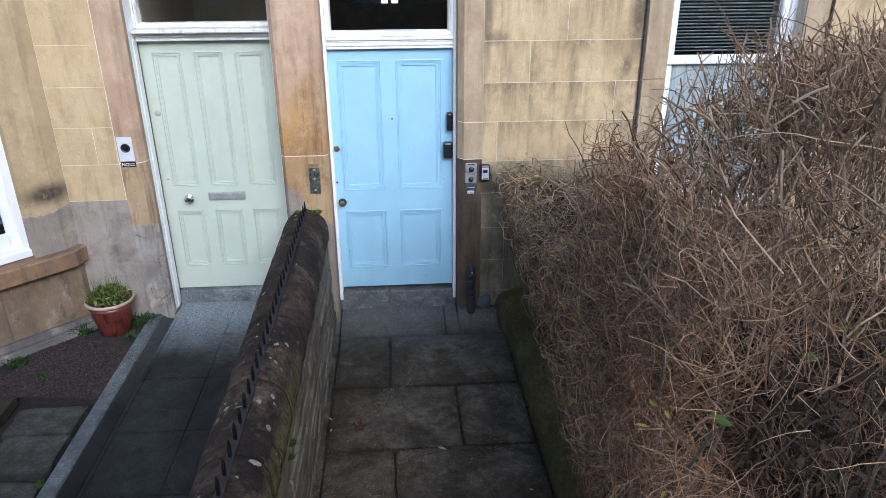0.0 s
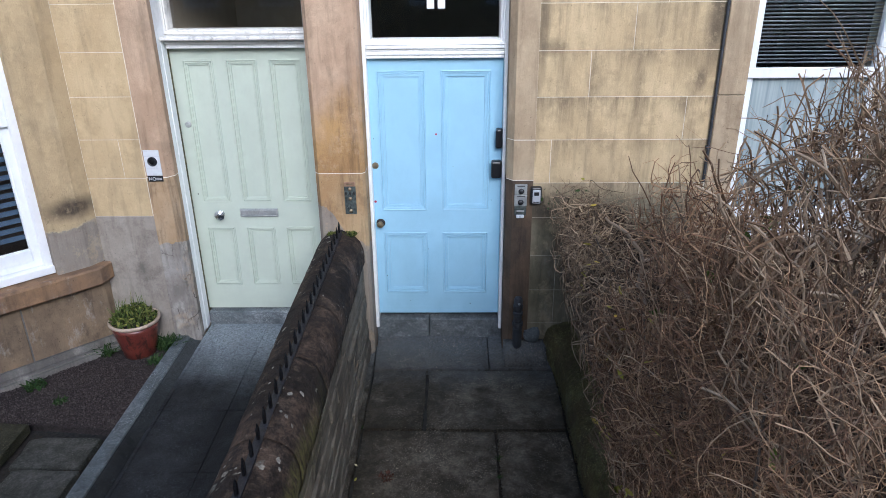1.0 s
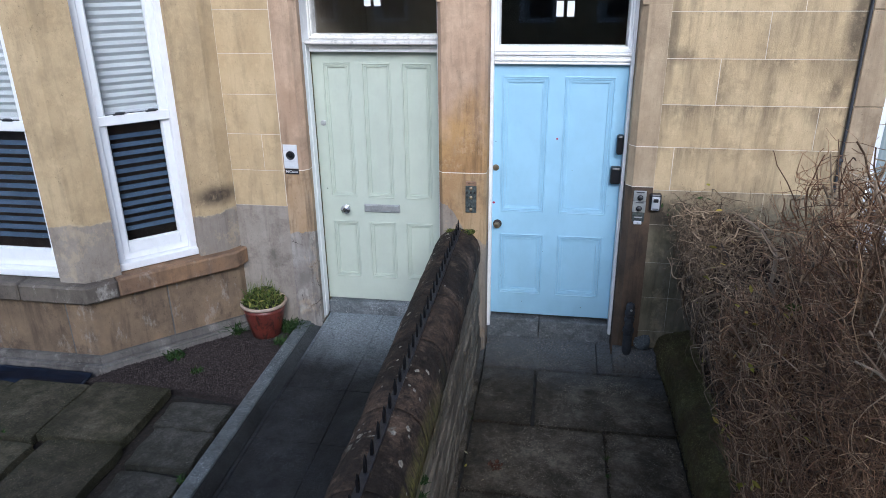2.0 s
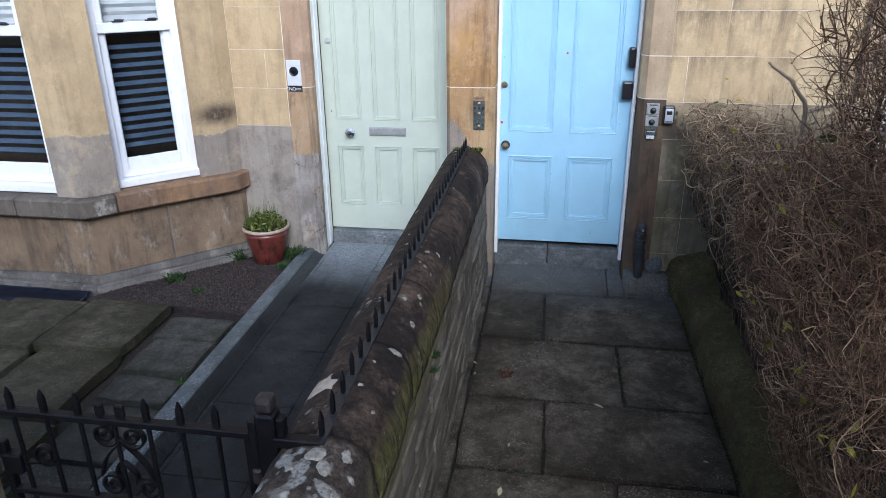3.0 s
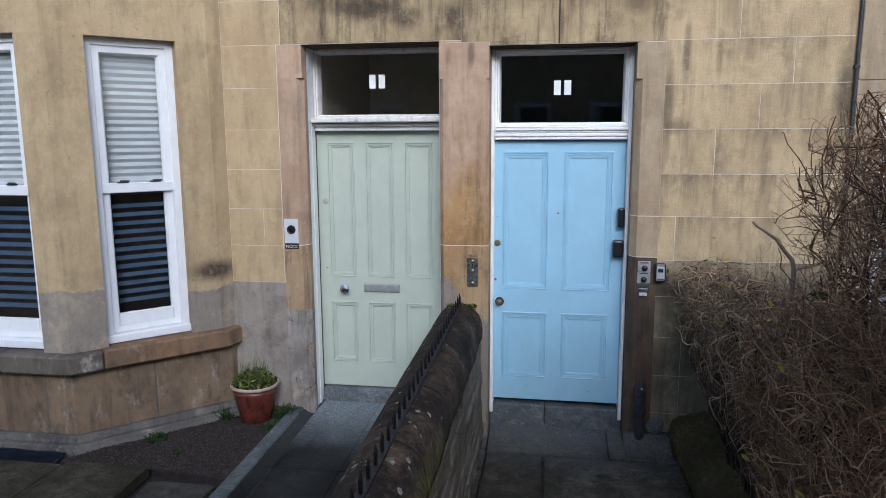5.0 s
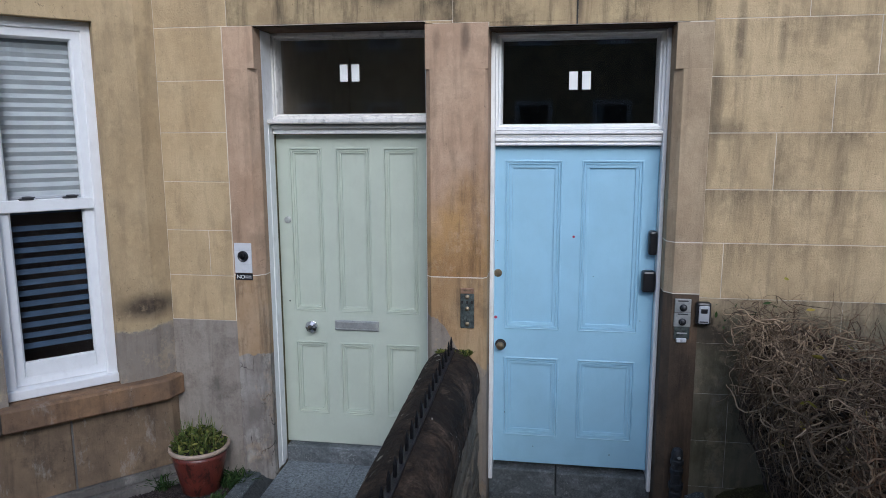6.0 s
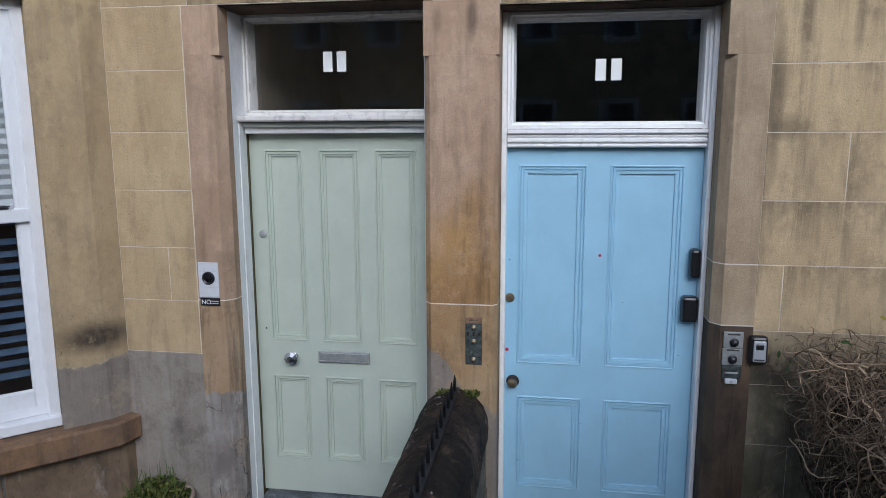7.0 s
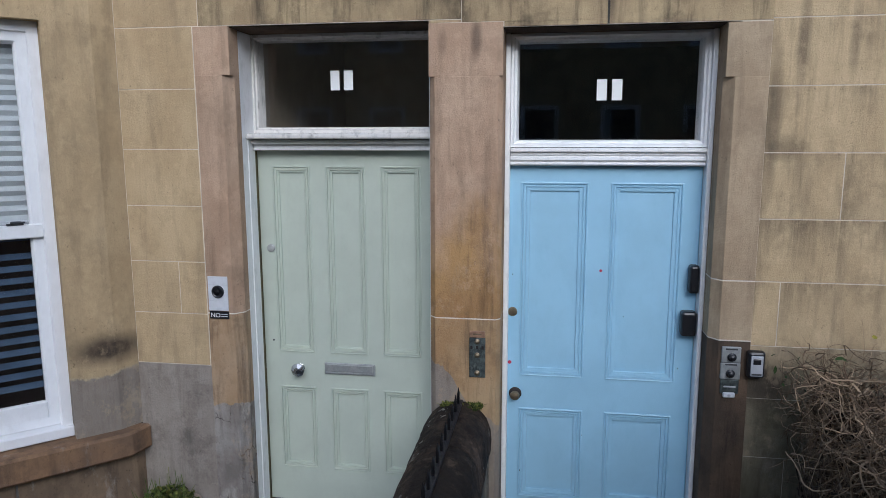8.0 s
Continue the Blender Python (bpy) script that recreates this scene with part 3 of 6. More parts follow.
def box(x0, x1, y0, y1, z0, z1, bevel=0.0, seg=1, bm=None):
    b = bmesh.new()
    bmesh.ops.create_cube(b, size=1)
    for v in b.verts:
        v.co = Vector((x0 + (v.co.x + 0.5) * (x1 - x0), y0 + (v.co.y + 0.5) * (y1 - y0), z0 + (v.co.z + 0.5) * (z1 - z0)))
    if bevel:
        bmesh.ops.bevel(b, geom=list(b.edges), offset=bevel, segments=seg, profile=0.5, affect="EDGES")
    if bm is None:
        return b
    tmp = bpy.data.meshes.new("tmp")
    b.to_mesh(tmp)
    b.free()
    bm.from_mesh(tmp)
    bpy.data.meshes.remove(tmp)
    return bm


def prism(poly, z0, z1, bevel=0.0, bm=None):
    """A plan outline, anticlockwise, raised from z0 to z1."""
    b = bmesh.new()
    lo = [b.verts.new((x, y, z0)) for x, y in poly]
    hi = [b.verts.new((x, y, z1)) for x, y in poly]
    k = len(poly)
    b.faces.new(lo[::-1])
    b.faces.new(hi)
    for i in range(k):
        b.faces.new((lo[i], lo[(i + 1) % k], hi[(i + 1) % k], hi[i]))
    if bevel:
        bmesh.ops.bevel(b, geom=list(b.edges), offset=bevel, segments=1, affect="EDGES")
    if bm is None:
        return b
    tmp = bpy.data.meshes.new("tmp")
    b.to_mesh(tmp)
    b.free()
    bm.from_mesh(tmp)
    bpy.data.meshes.remove(tmp)
    return bm


def lathe(profile, seg=24, axis="Z", at=(0, 0, 0)):
    """A turned shape from (radius, height) pairs."""
    b = bmesh.new()
    rings = []
    for r, h in profile:
        ring = []
        for i in range(seg):
            a = 2 * math.pi * i / seg
            p = (r * math.cos(a), r * math.sin(a), h)
            if axis == "Y":
                p = (p[0], -p[2], p[1])
            ring.append(b.verts.new(Vector(p) + Vector(at)))
        rings.append(ring)
    for a, c in zip(rings, rings[1:]):
        for i in range(seg):
            b.faces.new((a[i], a[(i + 1) % seg], c[(i + 1) % seg], c[i]))
    b.faces.new(rings[0][::-1])
    b.faces.new(rings[-1])
    return b


def sheet_with_holes(x0, x1, z0, z1, holes, y0, y1):
    """A wall from y0 (front) to y1 with rectangular openings (xa, xb, za, zb)."""
    xs = sorted({x0, x1, *[v for h in holes for v in h[:2]]})
    zs = sorted({z0, z1, *[v for h in holes for v in h[2:]]})
    solid = {}
    for i in range(len(xs) - 1):
        for j in range(len(zs) - 1):
            cx, cz = (xs[i] + xs[i + 1]) / 2, (zs[j] + zs[j + 1]) / 2
            solid[i, j] = not any(a < cx < b and c < cz < d for a, b, c, d in holes)
    b = bmesh.new()
    vs = {}

    def v(i, j, k):
        if (i, j, k) not in vs:
            vs[i, j, k] = b.verts.new((xs[i], (y0, y1)[k], zs[j]))
        return vs[i, j, k]

    for (i, j), s in solid.items():
        if not s:
            continue
        b.faces.new((v(i, j, 0), v(i + 1, j, 0), v(i + 1, j + 1, 0), v(i, j + 1, 0)))
        b.faces.new((v(i, j + 1, 1), v(i + 1, j + 1, 1), v(i + 1, j, 1), v(i, j, 1)))
        if not solid.get((i - 1, j)):
            b.faces.new((v(i, j, 1), v(i, j, 0), v(i, j + 1, 0), v(i, j + 1, 1)))
        if not solid.get((i + 1, j)):
            b.faces.new((v(i + 1, j, 0), v(i + 1, j, 1), v(i + 1, j + 1, 1), v(i + 1, j + 1, 0)))
        if not solid.get((i, j - 1)):
            b.faces.new((v(i, j, 1), v(i + 1, j, 1), v(i + 1, j, 0), v(i, j, 0)))
        if not solid.get((i, j + 1)):
            b.faces.new((v(i, j + 1, 0), v(i + 1, j + 1, 0), v(i + 1, j + 1, 1), v(i, j + 1, 1)))
    return b


def moulding(x0, x1, z0, z1, profile):
    """A mitred frame round a rectangle; profile: (inset, y) pairs from the outside in."""
    b = bmesh.new()
    loops = []
    for d, y in profile:
        loops.append([b.verts.new(p) for p in ((x0 + d, y, z0 + d), (x1 - d, y, z0 + d), (x1 - d, y, z1 - d), (x0 + d, y, z1 - d))])
    for a, c in zip(loops, loops[1:]):
        for i in range(4):
            b.faces.new((a[i], a[(i + 1) % 4], c[(i + 1) % 4], c[i]))
    return b


def turned(bm, m):
    bm.transform(m)
    return bm


def tubes(paths, sides=4):
    """Vertices and faces of many tapered tubes; each path: list of (point, radius)."""
    V, F = [], []
    ring = [(math.cos(2 * math.pi * k / sides), math.sin(2 * math.pi * k / sides)) for k in range(sides)]
    for path in paths:
        base = len(V)
        for i, (p, r) in enumerate(path):
            q = path[min(i + 1, len(path) - 1)][0]
            o = path[max(i - 1, 0)][0]
            dx, dy, dz = q[0] - o[0], q[1] - o[1], q[2] - o[2]
            ln = math.sqrt(dx * dx + dy * dy + dz * dz) or 1e-6
            dx, dy, dz = dx / ln, dy / ln, dz / ln
            if abs(dz) < 0.8:
                ux, uy, uz = -dy, dx, 0.0
            else:
                ux, uy, uz = 0.0, -dz, dy
            ul = math.sqrt(ux * ux + uy * uy + uz * uz) or 1e-6
            ux, uy, uz = ux / ul, uy / ul, uz / ul
            wx, wy, wz = dy * uz - dz * uy, dz * ux - dx * uz, dx * uy - dy * ux
            for c, s in ring:
                V.append((p[0] + r * (ux * c + wx * s), p[1] + r * (uy * c + wy * s), p[2] + r * (uz * c + wz * s)))
        for i in range(len(path) - 1):
            a, b = base + i * sides, base + (i + 1) * sides
            for k in range(sides):
                F.append((a + k, a + (k + 1) % sides, b + (k + 1) % sides, b + k))
        F.append(tuple(base + k for k in range(sides))[::-1])
        F.append(tuple(base + (len(path) - 1) * sides + k for k in range(sides)))
    return V, F


# ---- the large structure ----
TOP = 6.2                                   # eaves
HEAD_L, HEAD_R = 2.85, 2.81                 # undersides of the two lintels
G0, G1 = -1.47, -0.365                      # opening of the sage door
B0, B1 = 0.0, 1.075                         # opening of the blue door
W0, W1, WZ0, WZ1 = 2.72, 3.78, 0.78, 3.25   # window beside the blue door

facade = tagged(new("wall_front"), "tan ashlar sandstone house front with pale mortar joints", kind="structure")
part("masonry_core", sheet_with_holes(-2.09, 7.0, -0.6, TOP, [(G0 - 0.05, G1 + 0.04, -0.3, HEAD_L), (B0 - 0.04, B1 + 0.05, -0.3, HEAD_R), (W0, W1, WZ0, WZ1)], 0.0022, 0.5), "mortar", facade)
part("masonry_core", box(-9.0, -5.75, 0.0022, 0.5, -0.6, TOP), "mortar", facade)
# both soffits use the dark jamb stone, darker than the lintel faces
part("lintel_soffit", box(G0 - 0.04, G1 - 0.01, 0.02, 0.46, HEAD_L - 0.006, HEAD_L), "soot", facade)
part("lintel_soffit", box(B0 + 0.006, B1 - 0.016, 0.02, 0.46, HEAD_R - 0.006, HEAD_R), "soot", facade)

# unseen slab added over the house to keep light out of the rooms
roof = tagged(part("roof", prism([(-9, -0.12), (7, -0.12), (7, 6), (-9, 6)], TOP, TOP + 0.2), "asphalt"), "unseen slate-grey slab over the house, keeping light from the rooms", kind="structure")
tagged(part("wall_back", box(-9, 7, 5.8, 6.0, -0.6, TOP), "room"), "plain wall at the back of the house", kind="structure")
tagged(part("wall_side", box(6.8, 7.0, 0.5, 5.8, -0.6, TOP), "tan"), "plain end wall of the house", kind="structure")
tagged(part("wall_side", box(-9.0, -8.8, 0.5, 5.8, -0.6, TOP), "tan"), "plain end wall of the house", kind="structure")

# room boxes behind the openings; near-black walls hold the rooms' shade in their colour
def room(x0, x1, y0, y1, z0, z1, material="room", label="room box behind the front, its dimness in the wall colour"):
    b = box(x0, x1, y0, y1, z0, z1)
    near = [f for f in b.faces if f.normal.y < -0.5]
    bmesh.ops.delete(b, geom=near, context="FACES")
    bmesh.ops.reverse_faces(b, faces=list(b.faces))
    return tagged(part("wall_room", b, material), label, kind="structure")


# assumed cream walls stand in for a pale reflection in the sage fanlight
room(-1.53, -0.30, 0.5, 2.4, -0.1, 3.1, "hall", "assumed cream hall, standing in for a pale reflection in the fanlight")
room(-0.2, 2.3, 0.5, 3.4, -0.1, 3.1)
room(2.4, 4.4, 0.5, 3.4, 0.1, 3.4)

# ---- ground ----
ground = tagged(part("ground", box(-60, 60, -60, 60, -0.75, -0.50), "soil"), "dark bare earth round the house", kind="structure")
pavement = tagged(part("pavement", box(-20, 20, -7.2, -3.98, -0.6, -0.28, 0.01), "pavement"), "grey paved footway along the street", kind="structure")
road = tagged(part("road", box(-40, 40, -15.5, -7.2, -0.6, -0.40), "asphalt"), "worn asphalt road", kind="structure")
tagged(part("pavement", box(-20, 20, -19.0, -15.5, -0.6, -0.28, 0.01), "pavement"), "grey paved footway along the far side", kind="structure")
# bedding under the two paths and the gardens
tagged(part("path_bed", box(-0.06, 1.5, -3.98, 0.30, -0.6, -0.30), "dark_joint"), "dark earth bed under worn flagstones", kind="structure")
tagged(part("path_bed", prism([(-1.62, -3.98), (-0.3, -3.98), (-0.3, 0.32), (-1.62, 0.32)], -0.6, -0.235), "dark_joint"), "dark bed under granite paving", kind="structure")
garden = tagged(part("garden_bed", box(-9.0, -1.62, -3.98, 0.1, -0.6, -0.175), "soil"), "dark garden soil under mossy flags", kind="structure")
tagged(part("garden_bed", box(1.66, 7.0, -3.98, 0.0, -0.6, -0.10), "soil"), "dark garden soil under a hedge", kind="structure")

# gravel patch between the bay, the kerb and the flags: a heaped sheet and loose stones
def gravel_patch():
    random.seed(11)
    poly = [(-2.98, -1.10), (-2.16, -1.10), (-1.62, -1.16), (-1.62, 0.02), (-2.10, 0.02)]

    def inside(x, y):
        c = False
        for (xa, ya), (xb, yb) in zip(poly, poly[1:] + poly[:1]):
            if (ya > y) != (yb > y) and x < (xb - xa) * (y - ya) / (yb - ya) + xa:
                c = not c
        return c

    V, F = [], []
    octa = [(1, 0, 0), (-1, 0, 0), (0, 1, 0), (0, -1, 0), (0, 0, 1), (0, 0, -1)]
    tri = [(0, 2, 4), (2, 1, 4), (1, 3, 4), (3, 0, 4), (2, 0, 5), (1, 2, 5), (3, 1, 5), (0, 3, 5)]
    made = 0
    while made < 15000:
        x, y = random.uniform(-3.0, -1.6), random.uniform(-1.2, 0.05)
        if not inside(x, y):
            continue
        made += 1
        r = random.uniform(0.004, 0.0085)
        z = -0.118 + 0.012 * noise.noise((x * 3, y * 3, 0)) + random.uniform(-0.006, 0.004)
        a = random.uniform(0, 6.28)
        k = len(V)
        for p in octa:
            px, py, pz = p[0] * r * random.uniform(0.7, 1.2), p[1] * r * random.uniform(0.7, 1.2), p[2] * r * 0.75
            V.append((x + px * math.cos(a) - py * math.sin(a), y + px * math.sin(a) + py * math.cos(a), z + pz))
        F += [tuple(k + i for i in t) for t in tri]
    b = prism(poly, -0.2, -0.122)
    bed = tagged(part("gravel_bed", b, "gravel"), "red-brown gravel bed beside the bay window", "gravel bed", kind="structure")
    g = raw("gravel", V, F, "pebble")
    tagged(g, "loose red-brown gravel beside the bay window", "gravel", kind="stuff")


gravel_patch()
b = bmesh.new()
rows = []
for i in range(58):
    x = -5.2 + 2.27 * i / 57
    rows.append([b.verts.new((x, -1.205 + 0.022 * k + 0.006 * noise.noise((x * 6, k, 2)), -0.135 + (0.0, 0.018, 0.030, 0.036, 0.033, 0.040, 0.045, 0.052, 0.06)[k] + 0.016 * noise.noise((x * 3.5, k * 0.9, 0)) + 0.006 * noise.noise((x * 14, k * 2.0, 5)))) for k in range(9)])
for r, q_ in zip(rows, rows[1:]):
    for i in range(8):
        b.faces.new((r[i], q_[i], q_[i + 1], r[i + 1]))
bmesh.ops.solidify(b, geom=list(b.faces), thickness=0.004)
tagged(part("dpm_strip", b, "rubber", smooth=True), "crumpled black-blue membrane strip along the bay foot", "membrane", kind="structure")

# ---- bay window walls: front, right cant, short return ----


def offset_bay(d):
    """The bay's outline pushed out by d."""
    k = d * math.tan(radians(22.5))
    return [(-2.09 + d, 0.0), (-2.10 + d, -0.07 - k), (-2.93 + k, -0.90 - d), (-4.90 - k, -0.90 - d), (-5.73 - d, -0.07 - k), (-5.75 - d, 0.0)]


def bay_ring(out, inn, z0, z1, bevel=0.0):
    """A band of masonry that follows the bay, from out in front of its face to inn behind."""
    o, i = offset_bay(out), offset_bay(-inn)
    b = bmesh.new()
    for z in (z0, z1):
        for ring in (o, i):
            for x, y in ring:
                b.verts.new((x, y, z))
    b.verts.ensure_lookup_table()
    v, k = b.verts, 6
    for a in range(k - 1):
        b.faces.new((v[a + 1], v[a], v[2 * k + a], v[2 * k + a + 1]))                       # outside
        b.faces.new((v[k + a], v[k + a + 1], v[3 * k + a + 1], v[3 * k + a]))               # inside
        b.faces.new((v[2 * k + a], v[3 * k + a], v[3 * k + a + 1], v[2 * k + a + 1]))       # top
        b.faces.new((v[k + a], v[a], v[a + 1], v[k + a + 1]))                               # underside
    bmesh.ops.recalc_face_normals(b, faces=list(b.faces))
    if bevel:
        bmesh.ops.bevel(b, geom=[e for e in b.edges if len(e.link_faces) == 2 and e.calc_face_angle(0) > 0.5], offset=bevel, segments=2, affect="EDGES")
    return b


SQ = math.sqrt(0.5)


def cant(s, out=0.0):
    """A point on the right cant: s along it from its right end, out in front of it."""
    return (-2.10 - SQ * s + SQ * out, -0.07 - SQ * s - SQ * out)


bay = tagged(new("wall_bay"), "ochre sandstone canted bay with sash windows", kind="structure")
SILL_B, SILL_T, HEADB = 0.476, 0.622, 2.86
part("bay_base", bay_ring(-0.002, 0.3, -0.1, SILL_B), "plinth", bay)
part("bay_plinth", bay_ring(0.034, 0.3, -0.062, -0.004, 0.008), "plinth", bay, "grey weathered plinth course")
part("bay_plinth", bay_ring(0.078, 0.3, -0.4, -0.064, 0.014), "plinth", bay, "grey weathered plinth course")
part("bay_head", prism([(-2.088, 0.0), cant(0.066), (-2.93, -0.90), (-4.90, -0.90), (-5.73, -0.07), (-5.75, 0.0), (-5.4, 0.2), (-4.75, -0.6), (-3.05, -0.6), (-2.3, 0.2)][::-1], HEADB, TOP), "ochre", bay)
# sill course: rust-coloured on the cant, grey and patched along the front
o9 = offset_bay(0.085)
o9[0], o9[1] = (-2.030, 0.0), cant(0.036, 0.085)
k2 = cant(0.965, 0.085)
i2 = cant(0.965, -0.25)
part("sill_stone", prism([o9[0], (-2.3, 0.0), i2, k2, o9[1]][::-1], SILL_B, SILL_T, 0.014), "sill", bay, "rust-brown dressed sill stone")
part("sill_stone", prism([k2, i2, (-3.05, -0.62), (-3.45, -0.62), (-3.45, o9[2][1]), o9[2]][::-1], SILL_B - 0.004, SILL_T - 0.004, 0.016), "sill_grey", bay, "grey patched sill stone")
part("sill_stone", prism([(-3.456, o9[2][1]), (-3.456, -0.62), (-4.9, -0.62), o9[3]][::-1], SILL_B, SILL_T - 0.002, 0.014), "sill_grey", bay)
part("sill_stone", prism([o9[3], (-4.9, -0.62), (-5.5, 0.0), o9[5], o9[4]][::-1], SILL_B, SILL_T, 0.014), "sill", bay)
# return, right pier, corner pier: ochre above, rendered below
part("bay_pier", prism([(-2.088, 0.0), cant(0.066), cant(0.298), cant(0.298, -0.3), (-2.20, 0.2)][::-1], SILL_T, HEADB), "ochre_skim", bay, "ochre pier with a grey skimmed foot")
part("bay_pier", prism([cant(0.915), (-2.93, -0.90), (-3.138, -0.90), (-3.138, -0.6), cant(0.915, -0.3)][::-1], SILL_T - 0.004, HEADB), "ochre_skim_high", bay, "ochre pier with a grey skimmed foot")
part("bay_pier", prism([(-4.60, -0.90), (-4.90, -0.90), (-5.11, -0.69), (-4.9, -0.5), (-4.60, -0.6)][::-1], SILL_T - 0.002, HEADB), "ochre", bay)
part("bay_pier", prism([(-5.11, -0.69), (-5.73, -0.07), (-5.75, 0.2), (-5.4, 0.0), (-4.9, -0.5)][::-1], SILL_T - 0.002, HEADB), "ochre", bay)
# blocks under the sill
TB = SILL_B - 0.006
part("base_block", prism([(-2.085, 0.0), (-2.095, -0.072), cant(0.595, 0.004), cant(0.595, -0.2), (-2.2, 0.1)][::-1], -0.002, TB, 0.005), "bay_base", bay)
part("base_block", prism([cant(0.607, 0.005), (-2.929, -0.905), (-3.140, -0.905), (-3.140, -0.7), cant(1.0, -0.2), cant(0.607, -0.2)][::-1], -0.002, TB, 0.005), "bay_base", bay)
part("base_block", prism([(-3.153, -0.904), (-3.90, -0.904), (-3.90, -0.7), (-3.153, -0.7)][::-1], -0.002, TB, 0.005), "bay_base", bay)
part("base_block", prism([(-3.910, -0.904), (-4.90, -0.904), (-5.73, -0.074), (-5.5, 0.1), (-4.8, -0.65), (-3.910, -0.7)][::-1], -0.002, TB, 0.005), "bay_base", bay)


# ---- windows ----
def room_shade_box(w, z0, z1, m, y=0.17, deep=0.5):
    """A near-black box added right behind a window's blinds, so the gaps go dark."""
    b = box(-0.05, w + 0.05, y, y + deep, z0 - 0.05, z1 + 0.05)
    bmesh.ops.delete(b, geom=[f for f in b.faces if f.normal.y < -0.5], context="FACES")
    tagged(part("wall_room", turned(b, m), "room"), "near-black box added behind the window for room shade", kind="structure")


def sash_window(name, label, w, z0, z1, mid, m, side=0.115, rail_low=0.20, frosted=False):
    """A white sash window; local x to the right, y inwards from the frame's face."""
    win = tagged(empty(name), label, kind="structure")
    T = lambda bm: turned(bm, m)
    part("window_frame", T(moulding(0, w, z0, z1, [(0, 0.09), (0, 0.0), (0.050, 0.0), (0.055, 0.012), (0.058, 0.09)])), "upvc", win)
    part("window_sill", T(box(-0.004, w + 0.004, -0.030, 0.05, z0 - 0.005, z0 + 0.055, 0.006)), "upvc", win)
    lower = part("lower_sash", T(moulding(0.055, w - 0.055, z0 + 0.06, mid + 0.02, [(0, 0.085), (0, 0.038), (0.048, 0.038), (0.058, 0.052), (0.060, 0.085)])), "upvc", win)
    part("bottom_rail", T(box(0.11, w - 0.11, 0.039, 0.084, z0 + 0.10, z0 + rail_low, 0.004)), "upvc", lower)
    upper = part("upper_sash", T(moulding(0.055, w - 0.055, mid - 0.035, z1 - 0.055, [(0, 0.075), (0, 0.016), (0.045, 0.016), (0.055, 0.030), (0.058, 0.075)])), "upvc", win)
    part("meeting_rail", T(box(0.052, w - 0.052, 0.008, 0.036, mid - 0.038, mid + 0.035, 0.005)), "upvc", win)
    g = part("pane", T(box(0.105, w - 0.105, 0.060, 0.066, z0 + 0.115, mid - 0.03)), "frost" if frosted else "glass", lower)
    g.visible_shadow = False
    g = part("pane", T(box(0.10, w - 0.10, 0.045, 0.051, mid + 0.012, z1 - 0.10)), "glass", upper)
    g.visible_shadow = False
    return win


def slat_blind(name, label, w, z0, z1, step, m, depth=0.045, thick=0.003, tilt=35, material="slat", y=0.11, group=""):
    blind = tagged(empty(name), label, "blind")
    k = int((z1 - z0) / step)
    for i in range(k):
        z = z0 + (i + 0.5) * step
        b = box(0.09, w - 0.09, -depth / 2, depth / 2, -thick / 2, thick / 2)
        b.transform(pose(0, y, z, tilt))
        part("slat", turned(b, m), material, blind)
    part("head_rail", turned(box(0.09, w - 0.09, y - 0.02, y + 0.02, z1, z1 + 0.03), m), material, blind)
    return blind


def pleated_blind(name, label, w, z0, z1, step, m, y=0.10):
    blind = tagged(empty(name), label, "blind")
    b = bmesh.new()
    k = int((z1 - z0) / step)
    prev = None
    for i in range(2 * k + 1):
        z = z0 + i * (z1 - z0) / (2 * k)
        d = 0.010 if i % 2 else -0.010
        row = [b.verts.new((x, y + d, z)) for x in (0.085, w - 0.085)]
        if prev:
            b.faces.new((prev[0], prev[1], row[1], row[0]))
        prev = row
    part("pleated_cloth", turned(b, m), "blind", blind)
    part("bottom_bar", turned(box(0.085, w - 0.085, y - 0.014, y + 0.014, z0 - 0.022, z0, 0.004), m), "grey_plastic", blind)
    return blind


def catch(m, x, z):
    h = tagged(empty("sash_catch"), "small dark metal sash catch on the meeting rail", "window catch", "catches on the bay sashes")
    b = box(x - 0.040, x + 0.040, 0.0, 0.022, z, z + 0.011, 0.003)
    box(x - 0.022, x + 0.030, -0.010, 0.014, z + 0.009, z + 0.022, 0.004, bm=b)
    box(x + 0.020, x + 0.046, -0.014, 0.002, z + 0.012, z + 0.020, 0.003, bm=b)
    part("catch_body", turned(b, m), "cast", h)


def frame_at(x, y, ang):
    return Matrix.Translation((x, y, 0)) @ Matrix.Rotation(radians(ang), 4, "Z")


lx, ly = cant(0.912, -0.078)
MC = frame_at(lx, ly, 45)
bay_sash = sash_window("window_1", "white sash window with blinds in the bay", 0.612, 0.632, HEADB, 1.788, MC)
pleated_blind("pleated_blind", "white pleated blind drawn behind the upper sash", 0.612, 1.84, 2.78, 0.052, MC)
slat_blind("venetian_blind", "pale slatted blind behind the lower sash", 0.612, 0.885, 1.730, 0.066, MC, depth=0.040, tilt=44)
room_shade_box(0.612, 0.632, HEADB, MC, deep=0.25)
catch(MC, 0.20, 1.822), catch(MC, 0.43, 1.822)
for x in (0.20, 0.42):
    part("sash_lift", turned(box(x - 0.014, x + 0.014, 0.045, 0.059, 0.829, 0.838, 0.002), MC), "upvc", bay_sash)
MF = frame_at(-4.60, -0.825, 0)
sash_window("window_2", "wide white sash window in the bay front", 1.46, 0.632, HEADB, 1.788, MF)
pleated_blind("pleated_blind", "white pleated blind drawn behind the wide upper sash", 1.46, 1.84, 2.78, 0.052, MF)
